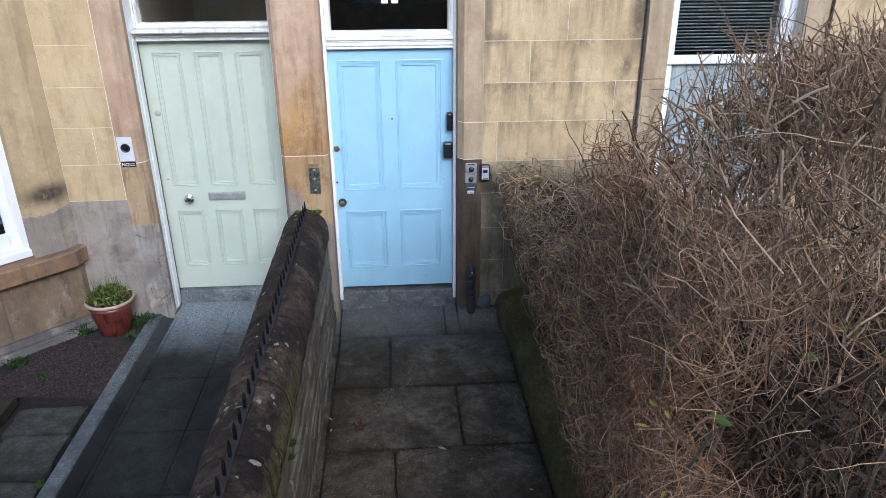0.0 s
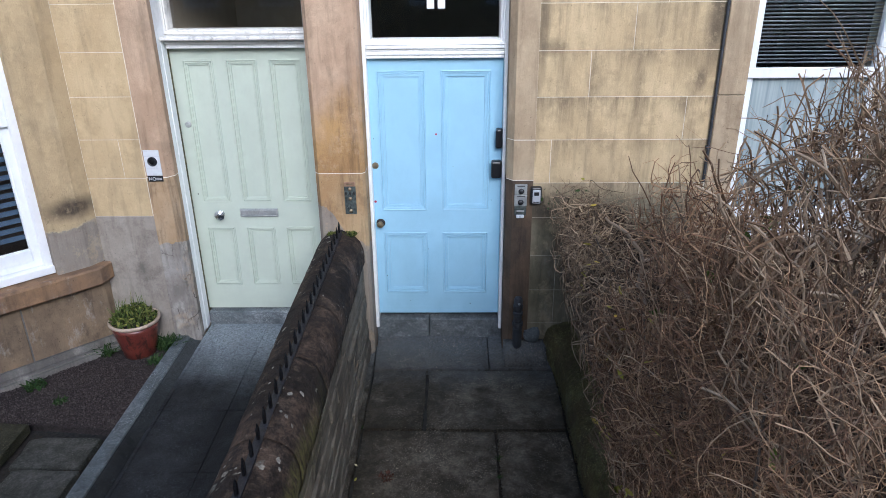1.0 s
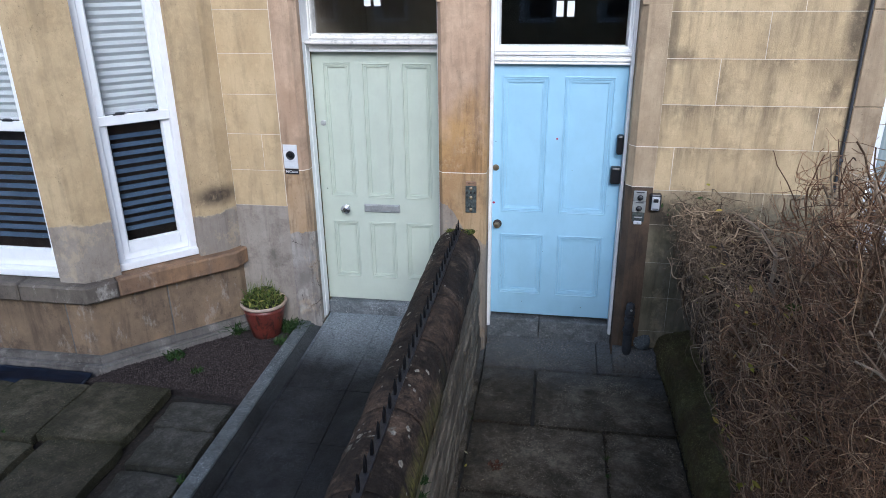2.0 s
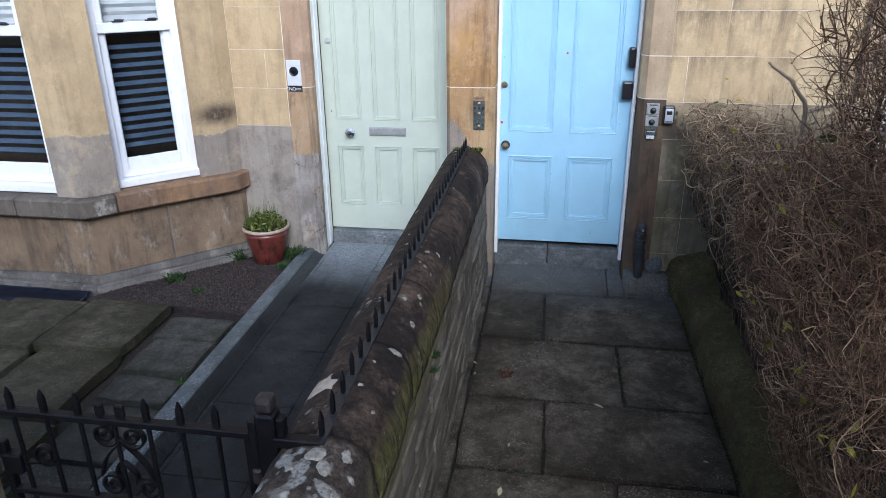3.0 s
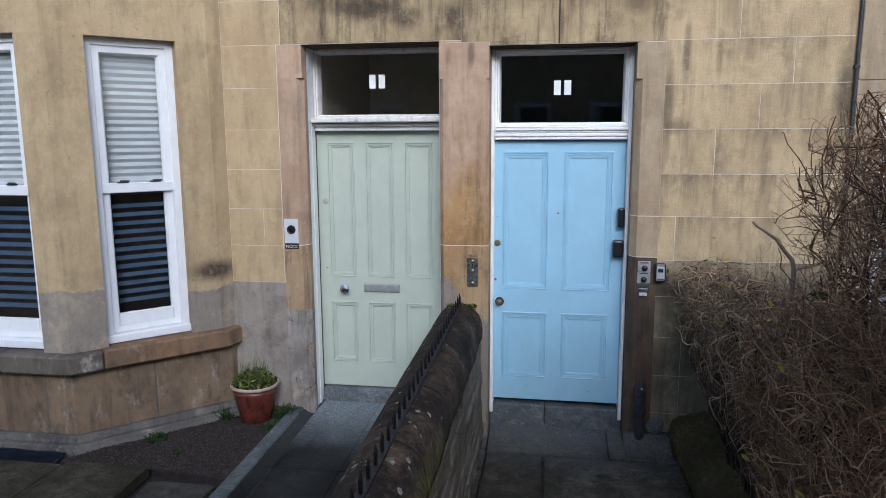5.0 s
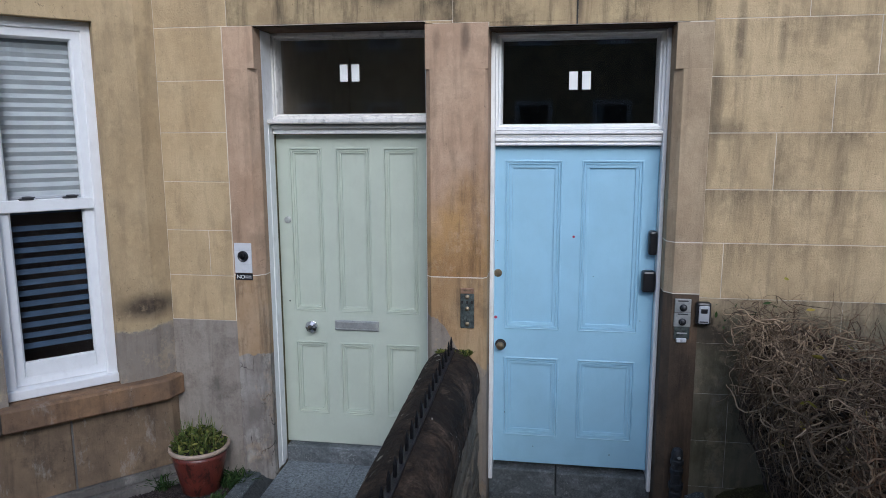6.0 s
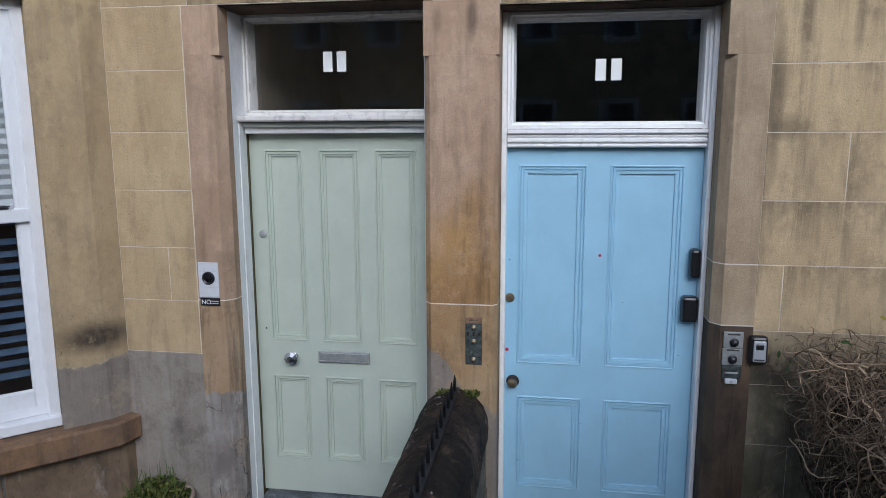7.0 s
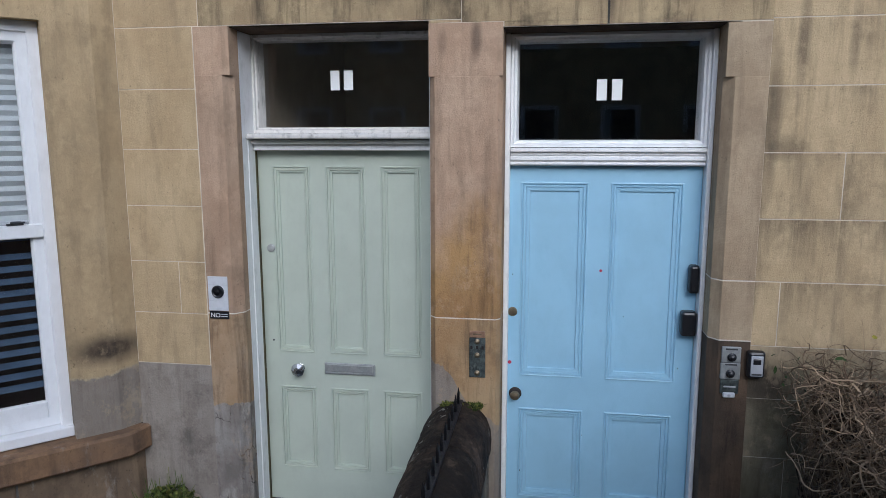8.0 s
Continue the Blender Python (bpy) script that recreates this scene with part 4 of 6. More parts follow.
slat_blind("venetian_blind", "pale slatted blind behind the wide lower sash", 1.46, 0.885, 1.730, 0.066, MF, depth=0.040, tilt=44)
room_shade_box(1.46, 0.632, HEADB, MF, deep=0.4)
catch(MF, 1.27, 1.822)
MR = frame_at(W0 + 0.0, 0.12, 0)
sash_window("window_3", "white sash window with a frosted lower pane", W1 - W0, WZ0, WZ1, 2.015, MR, frosted=True)
slat_blind("venetian_blind", "dark fine-slatted blind behind the upper sash", W1 - W0, 2.06, 3.12, 0.026, MR, depth=0.022, thick=0.0015, tilt=-30, material="fine_slat")


# ---- doors ----
def panel_door(name, label, x0, x1, z0, z1, y, panels, material, bead=0.045):
    door = tagged(empty(name, (x0, y, z0)), label, kind="structure")
    door.location = (0, 0, 0)
    part("leaf", sheet_with_holes(x0, x1, z0, z1, [(a + 0.006, b - 0.006, c + 0.006, d - 0.006) for a, b, c, d in panels], y, y + 0.045), material, door)
    for a, b, c, d in panels:
        part("panel", box(a + 0.004, b - 0.004, y + 0.0152, y + 0.036, c + 0.004, d - 0.004), material, door)
        part("panel_moulding", moulding(a, b, c, d, [(-0.003, y + 0.001), (-0.002, y - 0.004), (0.003, y - 0.006), (0.007, y - 0.004), (0.0085, y + 0.004), (0.0105, y + 0.004), (0.012, y - 0.002), (0.022, y - 0.001), (0.0235, y + 0.006), (0.0255, y + 0.006), (0.027, y + 0.002), (0.032, y + 0.003), (bead - 0.004, y + 0.0045), (bead - 0.003, y + 0.0148), (bead, y + 0.0155)]), material, door)
    return door


blue_panels = [(0.098, 0.450, 0.940, 2.030), (0.574, 0.942, 0.940, 2.030), (0.10, 0.453, 0.205, 0.744), (0.577, 0.934, 0.205, 0.744)]
door_blue = panel_door("door_1", "pale blue painted four-panel front door, closed", 0.008, 1.034, 0.012, 2.118, 0.25, blue_panels, "blue", 0.048)
green_panels = [(a, b, c, d) for a, b in ((-1.361, -1.137), (-1.037, -0.807), (-0.711, -0.481)) for c, d in ((0.988, 2.107), (0.242, 0.767))]
door_green = panel_door("door_2", "sage green painted six-panel front door, closed", -1.450, -0.385, 0.022, 2.195, 0.33, green_panels, "green", 0.040)

frame_blue = tagged(empty("door_frame_blue"), "white painted door frame with a fanlight over a blue door", kind="structure")
part("post", box(0.0062, 0.0065 + 0.026, 0.18, 0.33, -0.09, HEAD_R - 0.007, 0.003), "white", frame_blue)
part("post", box(1.036, 1.060, 0.17, 0.33, -0.10, HEAD_R - 0.007, 0.003), "white", frame_blue)
part("transom", box(0.034, 1.035, 0.205, 0.33, 2.122, 2.212, 0.003), "white", frame_blue)
for k, (za, zb, yy) in enumerate(((2.126, 2.140, 0.193), (2.150, 2.172, 0.188), (2.178, 2.190, 0.194), (2.194, 2.217, 0.178))):
    part("transom_bead", box(0.034, 1.035, yy, 0.206, za, zb, 0.004), "white", frame_blue)
part("fanlight_frame", moulding(0.034, 1.035, 2.220, HEAD_R - 0.008, [(0, 0.33), (0, 0.20), (0.014, 0.198), (0.020, 0.212), (0.030, 0.216), (0.036, 0.245), (0.038, 0.33)]), "white", frame_blue)
p = part("fanlight_pane", box(0.066, 1.003, 0.252, 0.257, 2.250, HEAD_R - 0.04), "glass", frame_blue)
p.visible_shadow = False

frame_green = tagged(empty("door_frame_green"), "weathered white door frame with a fanlight over a sage door", kind="structure")
part("post", box(-1.512, -1.442, 0.118, 0.285, -0.10, HEAD_L - 0.007, 0.004), "white", frame_green)
part("post_bead", box(-1.4425, -1.437, 0.185, 0.235, -0.10, 2.26, 0.002), "white", frame_green)
part("post_rebate", box(-1.512, -1.4525, 0.286, 0.40, -0.10, 2.198), "rebate", frame_green, "dark olive weathered rebate")
part("post", box(-0.384, -0.3715, 0.085, 0.40, -0.10, HEAD_L - 0.007, 0.004), "white", frame_green)
part("transom", box(-1.438, -0.385, 0.25, 0.40, 2.200, 2.262, 0.004), "white", frame_green)
part("transom_sill", box(-1.438, -0.385, 0.155, 0.40, 2.264, 2.296, 0.008), "old_white", frame_green, "flaking white sill of the fanlight")
part("transom_bead", box(-1.438, -0.385, 0.215, 0.252, 2.236, 2.258, 0.006), "white", frame_green)
part("fanlight_frame", moulding(-1.438, -0.385, 2.308, HEAD_L - 0.018, [(-0.010, 0.40), (-0.010, 0.282), (0.006, 0.284), (0.010, 0.296), (0.018, 0.300), (0.022, 0.316), (0.023, 0.40)]), "old_white", frame_green)
p = part("fanlight_pane", box(-1.425, -0.40, 0.322, 0.327, 2.312, HEAD_L - 0.022), "glass", frame_green)
p.visible_shadow = False

# thresholds
tagged(part("door_step", box(0.007, 0.452, 0.215, 0.47, -0.33, -0.028, 0.008), "step"), "blue-grey stone threshold riser", kind="structure")
tagged(part("door_step", box(0.456, 1.068, 0.217, 0.47, -0.33, -0.034, 0.008), "step"), "blue-grey stone threshold riser", kind="structure")
tagged(part("door_step", box(-1.439, -0.40, 0.27, 0.5, -0.33, 0.014, 0.008), "granite"), "grey granite threshold under the sage door", kind="structure")

# kerb of the granite path, with its cement haunch
for ya, yb in ((-3.97, -2.62), (-2.616, -1.30), (-1.296, 0.06)):
    za, zb = (-0.085 + 0.012 * (ya + 1.3)), (-0.085 + 0.012 * (yb + 1.3))
    b = bmesh.new()
    prof = [(-1.625, -0.3), (-1.625, 0.0), (-1.615, 0.006), (-1.535, 0.006), (-1.523, -0.006), (-1.519, -0.3)]
    rows = [[b.verts.new((x, y, z + dz if z > -0.2 else z)) for x, z in prof] for y, dz in ((ya, za), (yb, zb))]
    for i in range(len(prof)):
        j = (i + 1) % len(prof)
        b.faces.new((rows[0][i], rows[1][i], rows[1][j], rows[0][j]))
    b.faces.new(rows[0]), b.faces.new(rows[1][::-1])
    bmesh.ops.recalc_face_normals(b, faces=list(b.faces))
    tagged(part("kerb", b, "kerb"), "grey granite kerb along the garden", kind="structure")
    b = bmesh.new()
    rows = [[b.verts.new((x, y, z + dz if z > -0.2 else z)) for x, z in ((-1.518, -0.3), (-1.518, -0.012), (-1.50, -0.020), (-1.445, -0.072), (-1.434, -0.3))] for y, dz in ((ya, za), (yb, zb))]
    for i in range(5):
        j = (i + 1) % 5
        b.faces.new((rows[0][i], rows[1][i], rows[1][j], rows[0][j]))
    b.faces.new(rows[0]), b.faces.new(rows[1][::-1])
    bmesh.ops.recalc_face_normals(b, faces=list(b.faces))
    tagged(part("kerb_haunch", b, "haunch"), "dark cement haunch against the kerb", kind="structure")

# mossy stone edging under the hedge
def edging():
    ys = [0.0, -3.97]
    keys = [(1.472, -0.34), (1.468, -0.24), (1.470, -0.17), (1.480, -0.11), (1.50, -0.065), (1.55, -0.030), (1.62, -0.005), (1.70, 0.015), (1.80, 0.03), (1.80, -0.34)]
    prof = []
    for (xa, za), (xb, zb) in zip(keys, keys[1:]):
        prof += [(xa + (xb - xa) * f / 4, za + (zb - za) * f / 4) for f in range(4)]
    prof.append(keys[-1])
    for ya, yb in zip(ys, ys[1:]):
        b = bmesh.new()
        rows = []
        k = int((ya - yb) / 0.02)
        for i in range(k + 1):
            y = ya - 0.003 + (yb - ya + 0.006) * i / k
            shrink = 0.008 if i in (0, k) else 0.0
            row = []
            for x, z in prof:
                lump = 0.016 * noise.noise((x * 5, y * 4, z * 5)) + 0.010 * noise.noise((x * 14, y * 14, z * 14)) + 0.006 * noise.noise((x * 45, y * 45, z * 45))
                near = max(0.0, 1 + y / 0.5) ** 2          # swells against the house wall
                row.append(b.verts.new((x + lump * 0.6 + shrink - 0.085 * near, y, z + (lump - shrink + 0.07 * near if z > -0.22 else 0))))
            rows.append(row)
        for r, s in zip(rows, rows[1:]):
            for i in range(len(prof) - 1):
                b.faces.new((r[i], r[i + 1], s[i + 1], s[i]))
        bmesh.ops.recalc_face_normals(b, faces=list(b.faces))
        if sum(f.normal.z for f in b.faces) < 0:
            bmesh.ops.reverse_faces(b, faces=list(b.faces))
        tagged(part("kerb", b, "moss", smooth=True), "moss-covered stone edging under the hedge", kind="structure")


edging()

# ---- dividing wall with half-round coping ----
divider = tagged(new("wall_divider"), "low rubble wall with dark rounded lichened coping", kind="structure")
part("wall_core", box(-0.365, -0.058, -3.93, -0.003, -0.6, 0.60), "rubble", divider)


def drop(y):
    return -0.013 * max(0.0, -y - 0.6)


COPE_KEYS = [(-0.402, 0.595), (-0.405, 0.66), (-0.392, 0.735), (-0.355, 0.80), (-0.29, 0.848), (-0.205, 0.866), (-0.145, 0.856), (-0.096, 0.828), (-0.060, 0.778), (-0.042, 0.71), (-0.036, 0.65), (-0.038, 0.595)]
COPE = []
for (xa, za), (xb, zb) in zip(COPE_KEYS, COPE_KEYS[1:]):
    COPE += [(xa, za), ((xa + xb) / 2 * 1.0, (za + zb) / 2 + 0.003)]
COPE.append(COPE_KEYS[-1])


def coping_block(ya, yb, round_end=False, material="coping"):
    b = bmesh.new()
    rows = []
    k = max(4, int((ya - yb) / 0.035))
    for i in range(k + 1):
        f = i / k
        y = ya + (yb - ya) * f
        edge = min(i, k - i) == 0
        sh = 0.003 if edge else 0.0
        cut = 0.0
        if round_end and f > 0.5:
            cut = (f - 0.5) / 0.5
        row = []
        for x, z in COPE:
            cx, cz = -0.2, 0.62
            s = 1 - sh * 1.4 - 0.10 * cut ** 6
            nx = 0.012 * noise.noise((x * 5, y * 4, z * 5)) + 0.007 * noise.noise((x * 14, y * 14, z * 14)) + 0.003 * noise.noise((x * 40, y * 40, z * 40))
            row.append(b.verts.new((cx + (x - cx) * s + nx, y, max(0.595, cz + (z - cz) * s + nx) + drop(y))))
        rows.append(row)
    for r, s in zip(rows, rows[1:]):
        for i in range(len(COPE) - 1):
            b.faces.new((r[i], r[i + 1], s[i + 1], s[i]))
        b.faces.new((r[-1], r[0], s[0], s[-1]))
    b.faces.new(rows[0][::-1]), b.faces.new(rows[-1])
    bmesh.ops.recalc_face_normals(b, faces=list(b.faces))
    ob = part("coping_stone", b, material, divider, smooth=True)
    return ob


cuts = [-0.004, -0.55, -1.20, -1.78, -2.45, -3.02, -3.575]
for ya, yb in zip(cuts, cuts[1:]):
    coping_block(ya - 0.0015, yb + 0.0015)
coping_block(-3.60, -3.96, True, "coping_end")



def cope_z(x):
    """Height of the coping's rounded back over x."""
    for (xa, za), (xb, zb) in zip(COPE, COPE[1:]):
        if xa < xb and xa <= x <= xb:
            return za + (zb - za) * (x - xa) / (xb - xa)
    return COPE[0][1]


def crust(x, y, r, stretch, seed, material, name="lichen_patch"):
    """A thin irregular crust lying on the coping."""
    b = bmesh.new()
    turn = seed * 1.7
    ragged = 1.0 if r < 0.03 else 0.55

    def lay(px, py, lift):
        pz = cope_z(px)
        nx = 0.012 * noise.noise((px * 5, py * 4, pz * 5)) + 0.007 * noise.noise((px * 14, py * 14, pz * 14)) + 0.003 * noise.noise((px * 40, py * 40, pz * 40))
        return b.verts.new((px + nx, py, pz + nx + drop(py) + lift))

    mid = lay(x, y, 0.004)
    rings = []
    for f, lift in ((0.45, 0.004), (0.85, 0.0035), (1.0, -0.002)):
        ring = []
        for i in range(18):
            a = 2 * math.pi * i / 18
            d = r * f * (1 + ragged * (0.5 * noise.noise((math.cos(a) * 1.6, math.sin(a) * 1.6, seed * 3.1)) + 0.4 * noise.noise((math.cos(a) * 4, math.sin(a) * 4, seed * 5.3))))
            u, v = d * math.cos(a), d * stretch * math.sin(a)
            ring.append(lay(x + (u * math.cos(turn) - v * math.sin(turn)) * 0.8, y + u * math.sin(turn) + v * math.cos(turn), lift))
        rings.append(ring)
    for i in range(18):
        j = (i + 1) % 18
        b.faces.new((mid, rings[0][i], rings[0][j]))
        for p, q in zip(rings, rings[1:]):
            b.faces.new((p[i], q[i], q[j], p[j]))
    bmesh.ops.recalc_face_normals(b, faces=list(b.faces))
    part(name, b, material, divider, smooth=True)


random.seed(19)
for k, (x, y, r) in enumerate(((-0.085, -2.78, 0.017), (-0.110, -3.05, 0.022), (-0.100, -2.55, 0.014), (-0.150, -2.62, 0.017), (-0.130, -2.28, 0.012), (-0.170, -3.32, 0.011), (-0.095, -2.05, 0.012), (-0.145, -2.10, 0.015))):
    crust(x, y, r * 0.8, 1.5, k, "lichen")
for k in range(12):
    crust(random.choice((random.uniform(-0.35, -0.26), random.uniform(-0.17, -0.08))), random.uniform(-3.5, -0.3), random.uniform(0.004, 0.008), random.uniform(1.0, 1.7), 20 + k, "lichen")
for k, (x, y, r, st) in enumerate(((-0.20, -3.69, 0.060, 0.7), (-0.16, -3.74, 0.045, 0.8), (-0.115, -3.66, 0.028, 1.3), (-0.105, -3.82, 0.022, 1.2), (-0.27, -3.75, 0.022, 1.3), (-0.15, -3.88, 0.030, 0.8), (-0.24, -3.87, 0.022, 1.1), (-0.31, -3.68, 0.012, 1.0), (-0.085, -3.73, 0.014, 1.2), (-0.34, -3.80, 0.018, 1.2))):
    crust(x, y, r * 0.75, st, 50 + k, "lichen")
crust(-0.335, -3.30, 0.050, 1.9, 71, "broken_stone", "broken_patch")

# street wall on the other side of the gate
street = tagged(new("wall_street"), "low street wall with rounded grey coping", kind="structure")
part("wall_core", box(-9.0, -1.40, -3.93, -3.62, -0.6, 0.58), "rubble", street)
b = bmesh.new()
rows = []
for i in range(13):
    x = -1.37 - 7.6 * i / 12
    rows.append([b.verts.new((x, -3.775 + (px + 0.2) * 0.9, pz - 0.03)) for px, pz in COPE])
for r, s in zip(rows, rows[1:]):
    for i in range(len(COPE) - 1):
        b.faces.new((r[i], r[i + 1], s[i + 1], s[i]))
b.faces.new(rows[0][::-1]), b.faces.new(rows[-1])
bmesh.ops.recalc_face_normals(b, faces=list(b.faces))
part("coping_stone", b, "sill_grey", street, smooth=True)
part("wall_core", box(1.5, 9.0, -3.96, -3.70, -0.6, 0.25), "rubble", street)


# ---- ironwork ----
def spike(x, y, z, h, w=0.022, t=0.012, parent=None, name="spike"):
    b = bmesh.new()
    lo = [b.verts.new((x + sx * t / 2, y + sy * w / 2, z)) for sx, sy in ((-1, -1), (1, -1), (1, 1), (-1, 1))]
    mi = [b.verts.new((x + sx * t / 2 * 1.05, y + sy * w / 2 * 1.05, z + h * 0.62)) for sx, sy in ((-1, -1), (1, -1), (1, 1), (-1, 1))]
    hi = [b.verts.new((x + sx * t * 0.12, y + sy * w * 0.10, z + h)) for sx, sy in ((-1, -1), (1, -1), (1, 1), (-1, 1))]
    for p, q in ((lo, mi), (mi, hi)):
        for i in range(4):
            b.faces.new((p[i], p[(i + 1) % 4], q[(i + 1) % 4], q[i]))
    b.faces.new(hi), b.faces.new(lo[::-1])
    return part(name, b, "iron", parent)


cresting = tagged(empty("spiked_rail"), "black iron rail of spikes set along the coping", "railing")
b = bmesh.new()
ys = [0.0 - 3.64 * i / 26 for i in range(27)]
rows = [[b.verts.new((-0.208 + dx, y - 0.01, 0.862 + dz + drop(y))) for dx, dz in ((-0.019, -0.012), (0.019, -0.012), (0.019, 0.012), (-0.019, 0.012))] for y in ys]
for r, s in zip(rows, rows[1:]):
    for i in range(4):
        b.faces.new((r[i], r[(i + 1) % 4], s[(i + 1) % 4], s[i]))
b.faces.new(rows[0]), b.faces.new(rows[-1][::-1])
bmesh.ops.recalc_face_normals(b, faces=list(b.faces))
part("flat_bar", b, "worn_iron", cresting, "worn grey flat bar")
for i in range(32):
    y = -0.06 - 0.1145 * i
    spike(-0.208, y, 0.872 + drop(y), 0.088 + 0.004 * math.sin(i * 2.3), 0.020, 0.012, cresting)
part("anchor_bar", box(-0.36, -0.20, -3.655, -3.615, 0.80, 0.835, 0.004), "iron", cresting)

gatepost = tagged(empty("gate_post"), "black iron gate post with a rusty worn cap", "gate post")
part("shaft", box(-0.408, -0.345, -3.655, -3.590, -0.3, 0.915, 0.008), "iron", gatepost)
part("cap", box(-0.405, -0.348, -3.652, -3.593, 0.917, 0.968, 0.014, 2), "rust", gatepost, "rust-brown worn cap")
part("hinge_strap", box(-0.345, -0.318, -3.645, -3.605, 0.83, 0.90, 0.006), "iron", gatepost)
part("hinge_strap", box(-0.438, -0.408, -3.645, -3.605, 0.70, 0.885, 0.006), "iron", gatepost)
part("hinge_pin", lathe([(0.016, 0.64), (0.022, 0.645), (0.022, 0.69), (0.016, 0.70)], 10, at=(-0.424, -3.625, 0)), "rust", gatepost)


def gate():
    g = tagged(empty("garden_gate"), "black wrought iron garden gate with spikes and scrolls, closed", "gate")
    Y = -3.625
    part("top_rail", box(-1.335, -0.438, Y - 0.017, Y + 0.017, 0.812, 0.836, 0.003), "iron", g)
    part("middle_rail", box(-1.335, -0.438, Y - 0.015, Y + 0.015, 0.488, 0.510, 0.003), "iron", g)
    part("bottom_rail", box(-1.335, -0.438, Y - 0.015, Y + 0.015, -0.08, -0.056, 0.003), "iron", g)
    part("stile", box(-0.458, -0.436, Y - 0.012, Y + 0.012, -0.14, 0.83, 0.003), "iron", g)
    part("stile", box(-1.352, -1.326, Y - 0.014, Y + 0.014, -0.14, 0.70, 0.003), "iron", g)
    for x in (-1.268, -1.148, -1.026, -0.785, -0.668, -0.548):
        part("bar", lathe([(0.008, -0.07), (0.008, 0.82)], 8, at=(x, Y, 0)), "iron", g)
        spike(x, Y, 0.834, 0.085, 0.013, 0.020, g, "spear_head")
    part("bar", lathe([(0.008, -0.07), (0.008, 0.82)], 8, at=(-0.905, Y, 0)), "iron", g)

    def scroll(cx, cz, turn, hand, tail):
        """A flat-iron spiral that runs out into a sweep to its tail."""
        pts = []
        for i in range(30):
            a = turn + hand * i * 0.40
            r = 0.006 + 0.0014 * i
            pts.append((cx + r * math.cos(a), cz + r * math.sin(a)))
        x0, z0 = pts[-1]
        for i in range(1, 8):
            f = i / 7
            pts.append((x0 + (tail[0] - x0) * f + 0.02 * hand * math.sin(f * math.pi), z0 + (tail[1] - z0) * f))
        b = bmesh.new()
        rows = []
        for k, (x, z) in enumerate(pts):
            q, o = pts[min(k + 1, len(pts) - 1)], pts[max(k - 1, 0)]
            d = Vector((q[0] - o[0], q[1] - o[1])).normalized() * 0.0035
            rows.append([b.verts.new((x - d.y * s, Y + t, z + d.x * s)) for s, t in ((1, -0.010), (-1, -0.010), (-1, 0.010), (1, 0.010))])
        for r, s in zip(rows, rows[1:]):
            for i in range(4):
                b.faces.new((r[i], r[(i + 1) % 4], s[(i + 1) % 4], s[i]))
        b.faces.new(rows[0][::-1]), b.faces.new(rows[-1])
        part("scroll", b, "iron", g)

    scroll(-0.942, 0.768, 0.6, 1, (-0.80, 0.60))
    scroll(-0.845, 0.766, 2.6, -1, (-0.985, 0.60))
    scroll(-0.950, 0.562, -0.6, -1, (-0.91, 0.66))
    scroll(-0.822, 0.562, 3.7, 1, (-0.90, 0.66))
    scroll(-1.185, 0.660, 0.5, 1, (-1.26, 0.62))
    # plain bars where the gate carries its ironwork figures
    part("figure_bar", box(-0.962, -0.932, Y - 0.008, Y + 0.008, 0.838, 0.886, 0.004), "iron", g)
    part("figure_bar", box(-0.892, -0.860, Y - 0.008, Y + 0.008, 0.838, 0.886, 0.004), "iron", g)
    part("latch_plate", box(-1.345, -1.275, Y - 0.022, Y + 0.022, 0.575, 0.655, 0.006), "iron", g)
    part("latch_bar", box(-1.46, -1.345, Y - 0.008, Y + 0.008, 0.630, 0.646, 0.003), "iron", g)


gate()

stub = tagged(empty("vent_pipe"), "short weathered cast-iron pipe standing by the door jamb", "pipe")
part("pipe_body", lathe([(0.035, -0.16), (0.038, 0.03), (0.033, 0.035), (0.033, 0.15), (0.040, 0.155), (0.040, 0.18), (0.033, 0.185), (0.033, 0.21), (0.040, 0.215), (0.040, 0.24), (0.034, 0.245), (0.035, 0.28), (0.029, 0.305), (0.012, 0.316)], 16, at=(1.175, -0.047, 0)), "cast", stub)
part("pipe_collar", lathe([(0.043, 0.055), (0.045, 0.065), (0.045, 0.08), (0.043, 0.09)], 16, at=(1.175, -0.047, 0)), "cast", stub)
part("pipe_stud", lathe([(0.010, 0.0), (0.010, 0.004), (0.004, 0.006)], 10, "Y", (1.180, -0.081, 0.265)), "steel", stub)

# ---- door furniture ----
def boss(name, door, x, y, z, profile, material, seg=20, label=""):
    return part(name, lathe(profile, seg, "Y", (x, y, z)), material, door, label)


grip = boss("door_knob", door_blue, 0.077, 0.25, 0.83, [(0.012, 0.008), (0.012, 0.022), (0.024, 0.030), (0.028, 0.042), (0.022, 0.054), (0.006, 0.058)], "brass", 20, "worn brass knob")
boss("rose", grip, 0.077, 0.25, 0.83, [(0.036, 0.0), (0.036, 0.004), (0.028, 0.008), (0.012, 0.010)], "rust", 24)
boss("lock_cylinder", door_blue, 0.056, 0.25, 1.308, [(0.026, 0.0), (0.026, 0.006), (0.021, 0.010), (0.006, 0.011)], "brass", 20, "tarnished round lock")
boss("keyhole", door_blue, 0.028, 0.25, 1.315, [(0.005, 0.0), (0.005, 0.0015)], "ink", 8)
for x, z, r in ((0.043, 1.012, 0.011), (0.531, 1.553, 0.0085)):
    boss("paint_chip", door_blue, x, 0.2505, z, [(r, 0.0), (r * 0.9, 0.0012)], "red_mark", 9, "small red chip in the paint")
